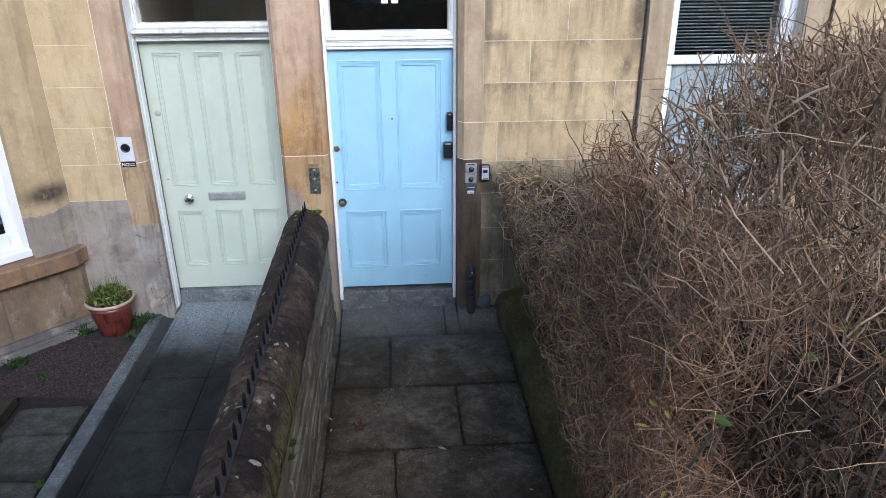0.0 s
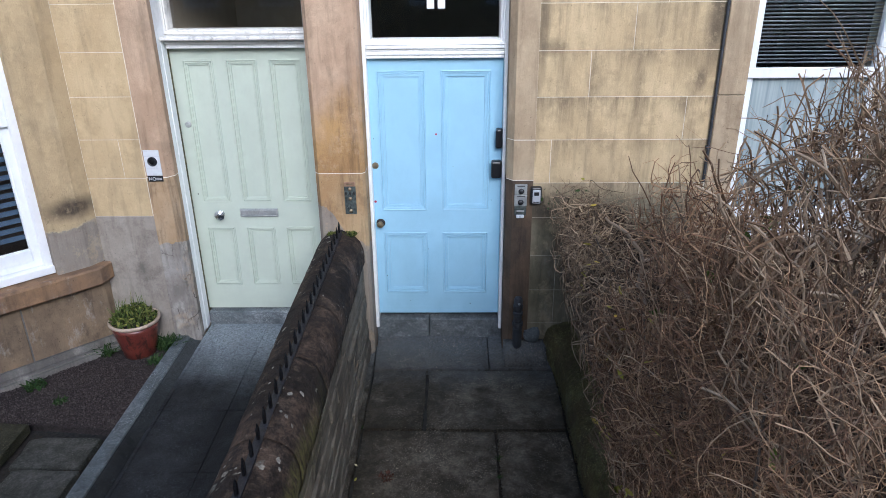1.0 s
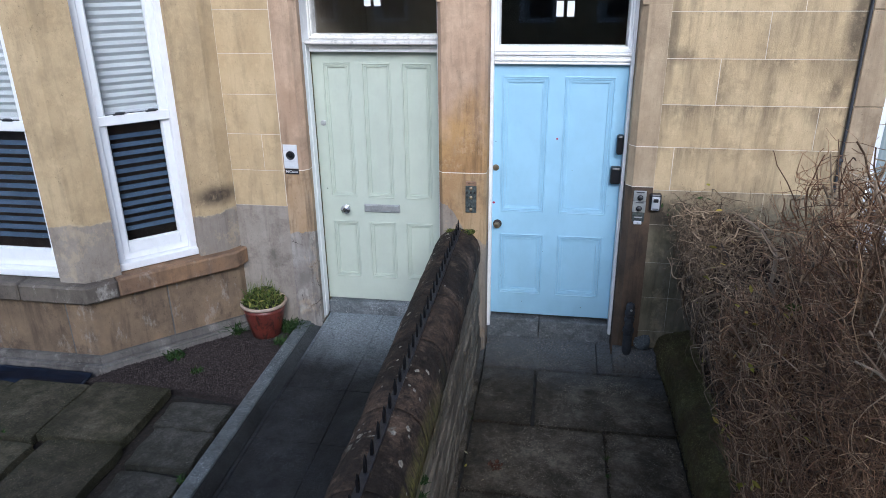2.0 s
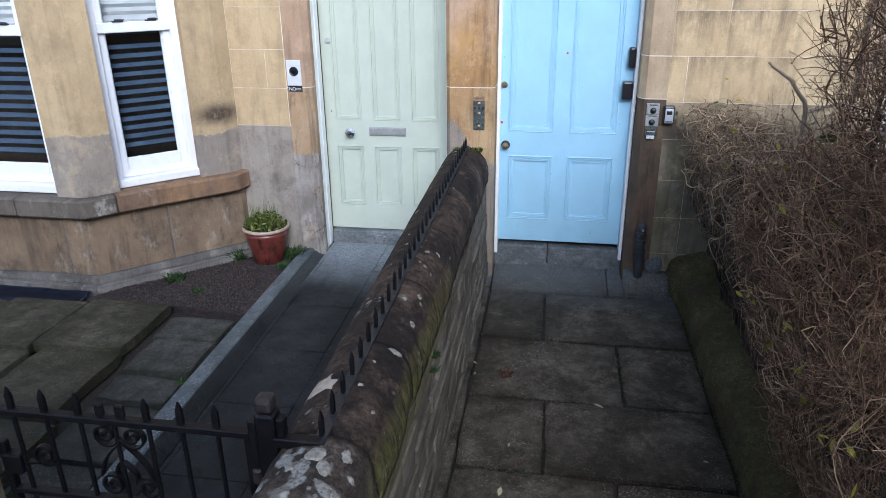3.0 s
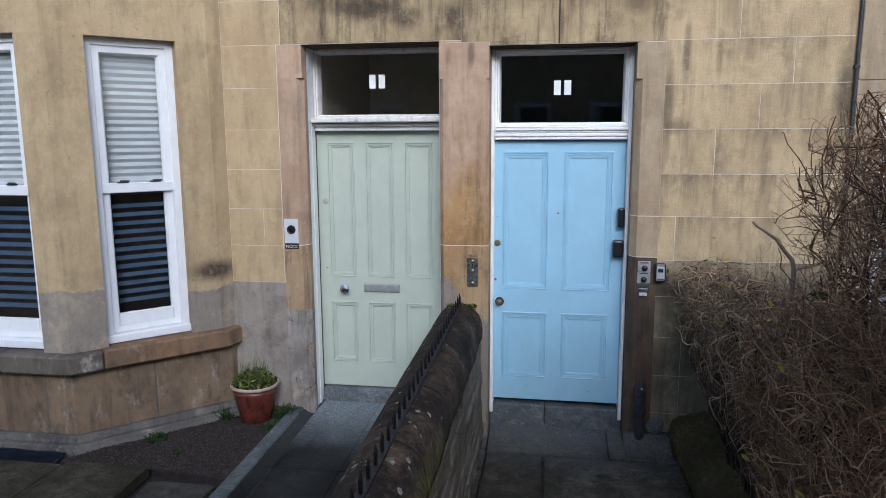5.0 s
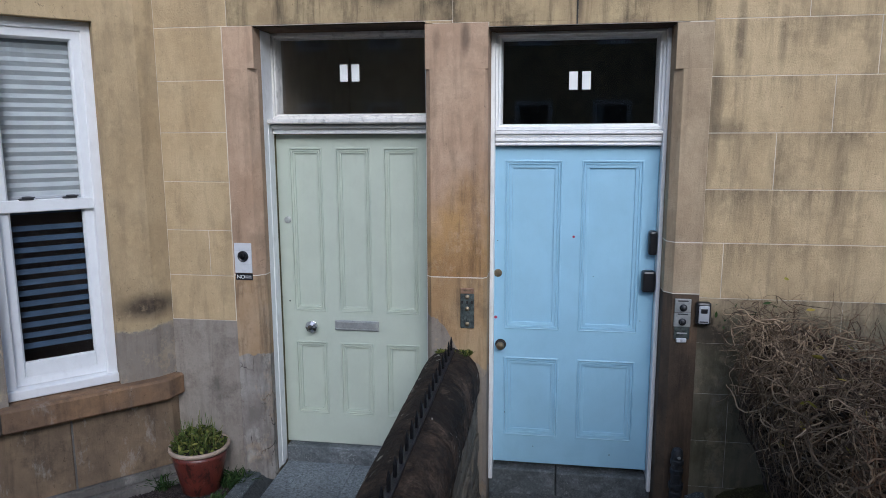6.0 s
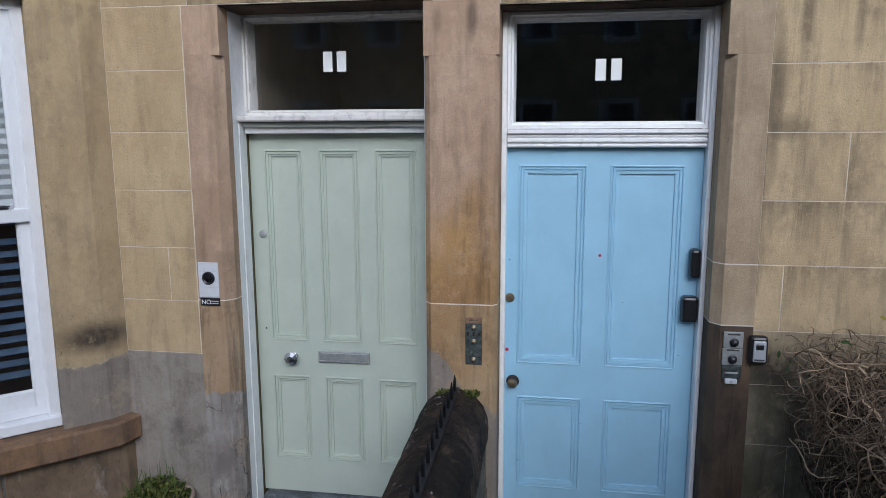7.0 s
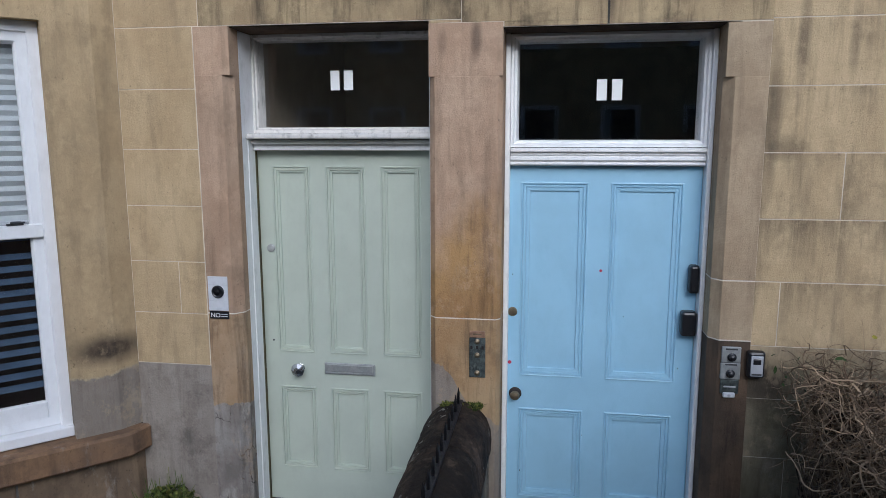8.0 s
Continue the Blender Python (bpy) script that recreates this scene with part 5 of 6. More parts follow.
for x, z, r in ((0.052, 1.52, 0.004), (0.105, 0.36, 0.007), (0.30, 0.128, 0.004), (0.455, 0.60, 0.004), (0.66, 1.30, 0.003), (0.96, 1.02, 0.004), (0.80, 0.10, 0.005)):
    boss("paint_chip", door_blue, x, 0.2505, z, [(r, 0.0), (r * 0.8, 0.001)], "ink", 7, "tiny dark chip in the paint")


def closer(x0, x1, z0, z1, lean):
    b = box(x0, x1, 0.178, 0.25, z0, z1, 0.014, 2)
    for v in b.verts:
        if v.co.y < 0.2:
            v.co.x += lean * (0.5 - abs((v.co.z - z0) / (z1 - z0) - 0.5))
    part("lock_box", b, "black", door_blue, "black moulded lock box")


closer(0.985, 1.035, 1.455, 1.605, -0.022)
closer(0.955, 1.033, 1.220, 1.355, -0.012)

grip = boss("door_knob", door_green, -1.232, 0.33, 0.886, [(0.013, 0.010), (0.015, 0.024), (0.042, 0.040), (0.042, 0.050), (0.020, 0.066), (0.003, 0.070)], "chrome", 8, "faceted chrome centre knob")
boss("rose", grip, -1.232, 0.33, 0.886, [(0.030, 0.0), (0.030, 0.006), (0.014, 0.012)], "chrome", 8)
letter = part("letter_plate", box(-1.075, -0.762, 0.318, 0.330, 0.858, 0.930, 0.004), "steel", door_green, "dull silver letter plate")
part("flap", box(-1.062, -0.775, 0.311, 0.319, 0.878, 0.922, 0.003), "steel", letter)
part("lip", box(-1.068, -0.769, 0.309, 0.319, 0.866, 0.875, 0.002), "steel", letter)
boss("lock_cylinder", door_green, -1.388, 0.33, 1.622, [(0.024, 0.0), (0.024, 0.006), (0.019, 0.009), (0.005, 0.010)], "steel", 20, "round silver lock")
boss("keyhole", door_green, -1.395, 0.33, 1.055, [(0.006, 0.0), (0.006, 0.0015)], "ink", 8)


# ---- bells and boxes on the jambs ----
def text_mesh(body, size, at, material, parent, name):
    cu = bpy.data.curves.new(name, "FONT")
    cu.body, cu.size, cu.extrude = body, size, 0.0004
    cu.align_x = "LEFT"
    ob = bpy.data.objects.new(name, cu)
    scene.collection.objects.link(ob)
    bpy.context.view_layer.update()
    me = bpy.data.meshes.new_from_object(ob)
    bpy.data.objects.remove(ob)
    me.transform(pose(*at, 90, 0, 0))
    me.materials.append(M[material])
    o = new(name, me)
    o.parent = parent
    return o


bell = tagged(empty("bell_plate"), "white door bell plate with a black round bell push", "door bell")
part("plate", box(-1.628, -1.512, -0.008, 0.0, 1.315, 1.510, 0.002), "plate_white", bell)
part("push_ring", lathe([(0.036, 0.0), (0.036, 0.006), (0.030, 0.012), (0.022, 0.008)], 24, "Y", (-1.569, -0.008, 1.424)), "black", bell)
part("push_button", lathe([(0.020, 0.004), (0.018, 0.015), (0.006, 0.018)], 20, "Y", (-1.569, -0.008, 1.424)), "iron", bell)
for z in (1.372, 1.462):
    part("seam", box(-1.625, -1.515, -0.0088, -0.0078, z, z + 0.0012), "grey_plastic", bell)
notice = tagged(empty("notice_strip"), "black strip notice with white print under the bell", "notice")
part("strip", box(-1.626, -1.512, -0.006, 0.0, 1.268, 1.311, 0.001), "black", notice)
text_mesh("NO", 0.036, (-1.620, -0.0066, 1.277), "bars", notice, "lettering")
part("print_bar", box(-1.562, -1.520, -0.0068, -0.0058, 1.292, 1.297), "pale_ink", notice)
part("print_bar", box(-1.562, -1.520, -0.0068, -0.0058, 1.280, 1.285), "pale_ink", notice)

brass = tagged(empty("bell_plate"), "tarnished metal bell plate with three pushes on the pier", "door bell")
part("plate", box(-0.158, -0.072, -0.010, 0.0, 1.003, 1.222, 0.003), "verdigris", brass)
part("name_plate", box(-0.156, -0.074, -0.013, 0.0, 1.224, 1.258, 0.002), "copper", brass, "small copper name plate")
part("print_bar", box(-0.138, -0.092, -0.0138, -0.0128, 1.239, 1.246), "brass", brass)
for z in (1.202, 1.128, 1.030):
    part("push_button", lathe([(0.014, 0.0), (0.014, 0.005), (0.008, 0.008), (0.008, 0.016), (0.003, 0.018)], 16, "Y", (-0.115, -0.010, z)), "brass", brass)
for x in (-0.146, -0.115, -0.086):
    part("print_bar", box(x - 0.006, x + 0.006, -0.0108, -0.0098, 1.160, 1.178), "rust", brass)

steelbell = tagged(empty("bell_plate"), "dull steel bell plate with two dark pushes by the blue door", "door bell")
part("plate", box(1.122, 1.215, -0.012, 0.0, 1.150, 1.232, 0.003), "steel", steelbell)
part("plate", box(1.120, 1.216, -0.012, 0.0, 1.062, 1.147, 0.003), "steel", steelbell)
part("plate", box(1.124, 1.213, -0.010, 0.0, 0.985, 1.059, 0.003), "verdigris", steelbell)
for x, z in ((1.171, 1.180), (1.168, 1.094)):
    part("push_button", lathe([(0.022, 0.0), (0.022, 0.005), (0.014, 0.010), (0.014, 0.026), (0.006, 0.030)], 18, "Y", (x, -0.012, z)), "black", steelbell)
for z in (1.216, 1.136, 1.020):
    part("print_bar", box(1.140, 1.198, -0.0128, -0.0118, z, z + 0.008), "ink" if z > 1.1 else "pale_ink", steelbell)
part("wireless_push", box(1.138, 1.196, -0.022, 0.0, 0.968, 0.994, 0.004), "plate_white", steelbell, "white plastic wireless bell push")
part("push_button", lathe([(0.008, 0.0), (0.007, 0.003)], 14, "Y", (1.167, -0.022, 0.981)), "grey_plastic", steelbell)

safe = tagged(empty("key_safe"), "black key safe with a grey face by the bell plate", "key safe")
part("casing", box(1.240, 1.322, -0.050, 0.0, 1.085, 1.222, 0.014, 2), "black", safe)
part("face", box(1.252, 1.311, -0.055, -0.046, 1.097, 1.203, 0.006, 2), "grey_plastic", safe)
part("shutter", box(1.262, 1.300, -0.059, -0.050, 1.158, 1.188, 0.005, 2), "black", safe)
part("print_bar", box(1.258, 1.305, -0.0558, -0.0548, 1.104, 1.112), "ink", safe)

# plain bars in place of the figures on the fanlights
for x, z, y, own in ((0.478, 2.462, 0.2505, frame_blue), (0.556, 2.462, 0.2505, frame_blue), (-0.990, 2.535, 0.3205, frame_green), (-0.912, 2.535, 0.3205, frame_green)):
    part("figure_bar", box(x, x + 0.052, y - 0.001, y + 0.001, z, z + 0.108), "bars", own, "white vinyl bar")

# ---- potted plant ----
def leaf_blades(n, cx, cy, cz, r, h, w, seed, lean=0.5):
    """Upright blades with a bend, each a tapered two-sided strip with thickness."""
    random.seed(seed)
    V, F = [], []
    for _ in range(n):
        a, d = random.uniform(0, 6.28), r * math.sqrt(random.random())
        x, y = cx + d * math.cos(a), cy + d * math.sin(a)
        hh, ww = h * random.uniform(0.45, 1.0), w * random.uniform(0.6, 1.2)
        la = random.uniform(0, 6.28)
        lx, ly = math.cos(la) * lean * random.random(), math.sin(la) * lean * random.random()
        fa = random.uniform(0, 6.28)
        fx, fy = math.cos(fa), math.sin(fa)
        k = len(V)
        for f, s in ((0, 0.7), (0.4, 1.0), (0.75, 0.8), (1.0, 0.15)):
            px, py, pz = x + lx * hh * f * f, y + ly * hh * f * f, cz + hh * f * (1 - 0.25 * f * (abs(lx) + abs(ly)))
            for q in (-1, 1):
                V.append((px + fx * ww * s * q / 2, py + fy * ww * s * q / 2, pz + (0.12 * ww if q > 0 else 0)))
        for i in range(3):
            F.append((k + 2 * i, k + 2 * i + 1, k + 2 * i + 3, k + 2 * i + 2))
    return V, F


pot = tagged(empty("plant_pot"), "oxblood glazed clay pot with a cream rim on the gravel", "plant pot")
PX, PY = -1.868, -0.165
prof = [(0.112, -0.125), (0.122, -0.117), (0.142, -0.02), (0.158, 0.05), (0.172, 0.12), (0.178, 0.158)]
part("body", lathe(prof, 32, at=(PX, PY, 0)), "pot", pot, smooth=True)
part("rim", lathe([(0.176, 0.164), (0.190, 0.168), (0.196, 0.178), (0.194, 0.192), (0.186, 0.197), (0.174, 0.192), (0.168, 0.165)], 32, at=(PX, PY, 0)), "rim", pot, "chipped cream glazed rim", smooth=True)
part("compost", lathe([(0.01, 0.160), (0.165, 0.160), (0.165, 0.172), (0.09, 0.185), (0.01, 0.190)], 20, at=(PX, PY, 0)), "soil", pot)


def weed(x, y, z, r, h, n, seed, label, w=0.013, material="weed"):
    t = tagged(empty("weed"), label, "weed", "weeds round the paths")
    V, F = leaf_blades(n, x, y, z, r, h, w, seed, 1.4)
    raw("foliage", V, F, material, t)


weed(-1.66, -0.10, -0.11, 0.09, 0.12, 170, 31, "green weeds beside the clay pot")
weed(-1.68, -0.32, -0.12, 0.06, 0.07, 70, 32, "green weeds at the foot of the kerb")
weed(-2.13, -0.20, -0.12, 0.06, 0.11, 90, 33, "green weeds between pot and bay")
weed(-2.45, -0.66, -0.12, 0.075, 0.06, 110, 34, "low green weed in the gravel")
weed(-2.17, -0.85, -0.12, 0.045, 0.04, 60, 35, "low green weed in the gravel")
weed(-3.13, -1.83, -0.11, 0.07, 0.05, 60, 36, "low green weed between garden flags")
weed(-1.68, -2.02, -0.14, 0.035, 0.04, 30, 37, "low green weed beside the kerb")
weed(-2.0, -3.1, -0.13, 0.06, 0.06, 50, 38, "low green weed between garden flags")
for k, (x, y, r, n_) in enumerate(((0.955, -1.28, 0.016, 26), (0.955, -1.45, 0.014, 22), (0.485, -2.20, 0.014, 22), (0.38, -2.372, 0.018, 18), (1.455, -1.85, 0.016, 18), (1.455, -2.6, 0.016, 18), (0.01, -0.95, 0.014, 18), (0.01, -2.4, 0.014, 18))):
    weed(x, y, -0.268, r, 0.032, n_, 70 + k, "tiny green weed in a joint of the flags", 0.008)
weed(0.23, -1.47, -0.25, 0.05, 0.035, 40, 43, "small dead brown weed on the flags", 0.014, "dead_weed")
weed(-0.13, -0.035, 0.842, 0.05, 0.036, 190, 39, "green growth where the coping meets the pier", 0.009, "pot_leaf")
weed(-0.27, -0.03, 0.84, 0.04, 0.034, 130, 40, "green growth where the coping meets the pier", 0.009, "pot_leaf")
weed(-0.040, -2.55, 0.50, 0.026, 0.030, 130, 41, "small green fern growing from the wall", 0.006)
weed(-0.040, -2.60, 0.45, 0.022, 0.030, 90, 42, "small green fern growing from the wall", 0.006)


# ---- hedge of bare twigs ----
def smooth(a, b_, v):
    t = min(1.0, max(0.0, (v - a) / (b_ - a)))
    return t * t * (3 - 2 * t)


def hedge_top(x, y):
    """Height of the hedge: a low shaggy end by the house, tall clipped growth by the street."""
    low = 1.20 + 0.12 * noise.noise((x * 2, y * 2, 3)) + 0.10 * smooth(-0.9, -2.0, y)
    tall = 2.20 + 0.13 * noise.noise((x * 1.7, y * 1.7, 5)) + 0.30 * smooth(1.4, 2.2, x)
    f = smooth(-2.30, -2.70, y - 0.30 * (x - 1.5))
    return low * (1 - f) + tall * f


def hedge_side(y, z):
    """The ragged face towards the path; it draws back at the foot."""
    base = 1.45 - 0.10 * smooth(-1.8, -2.9, y) + 0.09 * noise.noise((y * 1.6, z * 1.4, 9)) + 0.04 * noise.noise((y * 5, z * 5, 2))
    return base + 0.26 * smooth(0.95, -0.05, z)


def wander(p, d, length, r, steps, curl, droop=0.0, keep=0.25):
    """A crooked tapering twig."""
    path = [(tuple(p), r)]
    p, d = Vector(p), Vector(d).normalized()
    for i in range(steps):
        d = (d + Vector((random.gauss(0, curl), random.gauss(0, curl), random.gauss(0, curl) - droop))).normalized()
        p = p + d * (length / steps)
        path.append((tuple(p), r * (1 - (1 - keep) * (i + 1) / steps)))
    return path


random.seed(77)
hedge = tagged(empty("hedge"), "bare brown clipped hedge of tangled twigs", "hedge")
X_BACK, Y_END = 3.2, -4.20
stems, twigs, inner, vines, cutends, shoots, old, dead = [], [], [], [], [], [], [], []
for _ in range(300):
    y = random.uniform(Y_END + 0.1, -0.2)
    x = random.uniform(1.74, X_BACK - 0.2)
    h = hedge_top(x, y)
    stems.append(wander((x, y, -0.15), (random.gauss(-0.02, 0.10), random.gauss(0, 0.12), 1), h * random.uniform(0.6, 0.95), random.uniform(0.006, 0.013), 7, 0.13, 0, 0.4))
# upright stems that stand bare along the foot of the path side
for _ in range(260):
    y = random.uniform(Y_END, -0.08)
    x = hedge_side(y, 0.0) + random.uniform(-0.02, 0.14)
    stems.append(wander((x, y, -0.12), (random.gauss(-0.16, 0.08), random.gauss(0, 0.10), 1), random.uniform(0.6, 1.05), random.uniform(0.003, 0.008), 7, 0.10, 0, 0.6))
stems = [[((max(q[0], hedge_side(q[1], q[2]) + 0.04), q[1], q[2]), r) for q, r in p] for p in stems]


def in_clump(x, y, z):
    """The outer twigs stand in clumps with dark gaps between."""
    return noise.noise((x * 3.3, y * 3.3, z * 3.3 + 7)) + 0.5 * noise.noise((x * 8, y * 8, z * 8)) > 0.0


def held(path, top, out):
    """Keeps a twig from straying far out of the hedge's face or top."""
    return [((max(q[0], hedge_side(q[1], q[2]) - out), q[1], min(q[2], top + 0.08)), r) for q, r in path]


def twig_here(count, deep):
    made = 0
    while made < count:
        y, z = random.uniform(Y_END, -0.08), random.uniform(0.0, 2.4)
        x = hedge_side(y, z) + (random.uniform(0.1, X_BACK - 1.5) if deep else abs(random.gauss(0, 0.14)))
        if not deep and y < -3.6 and random.random() < 0.35:
            x, y = random.uniform(1.4, X_BACK - 0.2), Y_END + abs(random.gauss(0, 0.12))
        top = hedge_top(x, y)
        if z > top - 0.03 or (z > 1.25 and random.random() < ((0.5 if y < -3.1 else 0.35 if x > 1.85 else 0.9) if deep else 0.35 if y < -3.1 else 0.78)) or (deep and z > 1.25 and y > -3.1 and x > hedge_side(y, z) + 1.5):
            continue
        if not deep and not in_clump(x, y, z):
            continue
        shaggy = y > -2.0 and not deep
        if shaggy and random.random() < (0.5 if z > 0.8 else 0.68 if z > 0.45 else 0.88):
            continue
        made += 1
        d = Vector((random.gauss(0 if deep else -0.3, 0.7), random.gauss(0, 0.75), random.gauss(0.45, 0.6)))
        r = random.choice((0.0012, 0.0014, 0.0017, 0.0020, 0.0024, 0.0030, 0.0040))
        r *= 1 - 0.5 * smooth(-2.6, -4.0, y)
        out = random.uniform(0.02, 0.10)
        if shaggy:
            path = wander((x, y, z), d, random.uniform(0.10, 0.28), r * 1.15, 6, 0.44, 0.06, 0.45)
        else:
            path = wander((x, y, z), d, random.uniform(0.12, 0.36), r, 5, 0.30, 0.02, 0.5)
        # inner, low and street-end twigs go to the shade-toned barks
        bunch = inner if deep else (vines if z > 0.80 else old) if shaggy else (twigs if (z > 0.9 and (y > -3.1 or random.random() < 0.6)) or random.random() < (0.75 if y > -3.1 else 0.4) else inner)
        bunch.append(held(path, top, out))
        if not deep:
            for _k in range(2):
                q, rr = path[random.randint(1, len(path) - 2)]
                side = wander(q, (random.gauss(-0.2, 0.9), random.gauss(0, 0.9), random.gauss(0.4, 0.6)), random.uniform(0.04, 0.14), rr * 0.7, 3, 0.3, 0.02, 0.5)
                bunch.append(held(side, top, out))


twig_here(8600, False)
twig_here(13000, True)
# clipped shoots standing out of the top, with short spurs
for _ in range(4600):
    y, x = random.uniform(Y_END, -2.25), random.uniform(1.34, X_BACK - 0.3)
    if y > -3.1 and random.random() < (0.0 if x > 1.9 else 0.5 if x > 1.75 else 0.74):
        continue
    top = hedge_top(x, y)
    fine = 1 - 0.45 * smooth(-3.0, -4.1, y)
    d = (random.gauss(-0.12, 0.45), random.gauss(0, 0.45), 1)
    p = wander((x, y, top - random.uniform(0.05, 0.45)), d, random.uniform(0.08, 0.24), fine * random.choice((0.0018, 0.0024, 0.0030, 0.0040, 0.0054)), 4, 0.20, 0, 0.7)
    shoots.append(p)
    for _k in range(2):
        q, r = p[random.randint(1, 3)]
        shoots.append(wander(q, (random.gauss(0, 1), random.gauss(0, 1), random.gauss(0.4, 0.5)), random.uniform(0.03, 0.09), r * 0.6, 2, 0.2, 0, 0.6))
# thick old stubs, sawn off at many heights, some forked
for _ in range(330):
    y, x = random.uniform(Y_END + 0.25, -2.7), random.uniform(1.42, X_BACK)
    top = hedge_top(x, y)
    p = wander((x, y, top - random.uniform(0.10, 0.75)), (random.gauss(-0.15, 0.42), random.gauss(-0.1, 0.42), 1), random.uniform(0.12, 0.34), random.uniform(0.0036, 0.0076) * (1 - 0.45 * smooth(-3.0, -4.1, y)), 5, 0.20, 0, 0.85)
    cutends.append(p)
    if random.random() < 0.6:
        q, r = p[random.randint(2, 4)]
        cutends.append(wander(q, (random.gauss(-0.1, 0.8), random.gauss(0, 0.8), 0.7), random.uniform(0.05, 0.14), r * 0.75, 3, 0.15, 0, 0.85))
# long pale wands arching over the top and hanging down the street end
for _ in range(26):
    y, x = random.uniform(Y_END + 0.1, -2.9), random.uniform(1.5, 2.9)
    vines.append(wander((x, y, hedge_top(x, y) + random.uniform(-0.25, 0.05)), (random.gauss(0, 1), random.gauss(0, 0.5), random.gauss(0.1, 0.15)), random.uniform(0.35, 0.75), random.uniform(0.0022, 0.0036), 9, 0.09, 0.03, 0.4))
for _ in range(14):
    x = random.uniform(1.4, 2.6)
    vines.append(wander((x, Y_END - random.uniform(-0.02, 0.05), random.uniform(1.0, 2.0)), (random.gauss(0.1, 0.25), 0.0, -1), random.uniform(0.3, 0.6), random.uniform(0.0020, 0.0034), 8, 0.09, 0.0, 0.5))
# loose wands on the path side
for _ in range(360):
    y = random.uniform(Y_END + 0.2, -0.4)
    z = random.uniform(0.5, hedge_top(1.5, y))
    x = hedge_side(y, z) + random.uniform(0, 0.10)
    vines.append(wander((x, y, z), (random.gauss(-0.05, 0.25), random.gauss(0, 0.8), random.gauss(0.0, 0.6)), random.uniform(0.15, 0.38), random.choice((0.0018, 0.0024, 0.0030)), 6, 0.24, 0.10, 0.4))
# shaggy curling end by the house
made = 0
while made < 1500:
    y = random.uniform(-2.0, -0.06)
    z = random.uniform(0.50, 1.28)
    x = hedge_side(y, z) + abs(random.gauss(0, 0.20)) - 0.03
    if z > hedge_top(x, y) + 0.05 or (z < 0.8 and random.random() < 0.45):
        continue
    made += 1
    # lower curls take the shade-toned bark, upper ones the pale bark
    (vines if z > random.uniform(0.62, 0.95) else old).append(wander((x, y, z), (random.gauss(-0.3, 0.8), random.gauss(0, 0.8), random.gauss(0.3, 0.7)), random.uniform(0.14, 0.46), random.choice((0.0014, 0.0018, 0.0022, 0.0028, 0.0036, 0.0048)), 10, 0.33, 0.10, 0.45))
vines = [[((max(q[0], hedge_side(q[1], q[2]) - 0.11), min(q[1], -0.02), min(q[2], hedge_top(q[0], q[1]) + 0.07 if q[1] > -2.2 else 9.0)), r) for q, r in p] for p in vines]
old = [[((max(q[0], hedge_side(q[1], q[2]) - 0.05), min(q[1], -0.02), q[2]), r) for q, r in p] for p in old]


# thin sprays rising over the low end
for _ in range(150):
    y, x = random.uniform(-1.5, -0.05), random.uniform(1.48, 2.3)
    vines.append(wander((x, y, hedge_top(x, y) - random.uniform(0.05, 0.2)), (random.gauss(-0.1, 0.6), random.gauss(-0.1, 0.5), 1), random.uniform(0.16, 0.42), random.choice((0.0010, 0.0013, 0.0018)), 7, 0.22, 0.03, 0.5))


def branch(*pts):
    """One long dead branch, smoothed between its bends."""
    out = []
    for (a, ra), (c, rc) in zip(pts, pts[1:]):
        for k in range(4):
            f = k / 4
            out.append(((a[0] + (c[0] - a[0]) * f + random.gauss(0, 0.003), a[1] + (c[1] - a[1]) * f + random.gauss(0, 0.003), a[2] + (c[2] - a[2]) * f), ra + (rc - ra) * f))
    dead.append(out + [pts[-1]])


branch(((1.311, -2.20, 1.799), 0.005), ((1.409, -2.20, 1.725), 0.008), ((1.491, -2.20, 1.611), 0.010), ((1.483, -2.20, 1.480), 0.009), ((1.548, -2.20, 1.325), 0.008))
branch(((1.491, -2.20, 1.595), 0.007), ((1.548, -2.21, 1.619), 0.006), ((1.629, -2.22, 1.644), 0.004))
branch(((1.53, -0.80, 0.88), 0.006), ((1.50, -0.80, 0.76), 0.009), ((1.51, -0.80, 0.62), 0.009), ((1.58, -0.80, 0.56), 0.007))
# fine upright stems low on the path side
for _ in range(1500):
    y = random.uniform(Y_END, -1.3)
    z = random.uniform(-0.08, 0.5)
    x = hedge_side(y, z) + abs(random.gauss(0, 0.10))
    twigs.append(held(wander((x, y, z), (random.gauss(-0.12, 0.2), random.gauss(0, 0.2), 1), random.uniform(0.2, 0.5), random.choice((0.0014, 0.002, 0.0026)), 4, 0.12, 0, 0.5), 9.0, 0.05))
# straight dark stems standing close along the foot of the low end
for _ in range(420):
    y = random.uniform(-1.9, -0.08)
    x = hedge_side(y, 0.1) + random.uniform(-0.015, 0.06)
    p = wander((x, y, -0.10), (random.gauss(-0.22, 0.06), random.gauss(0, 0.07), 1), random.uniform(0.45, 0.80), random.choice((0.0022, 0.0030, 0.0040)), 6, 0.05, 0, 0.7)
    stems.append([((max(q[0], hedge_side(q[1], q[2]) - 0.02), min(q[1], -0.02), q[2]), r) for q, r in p])
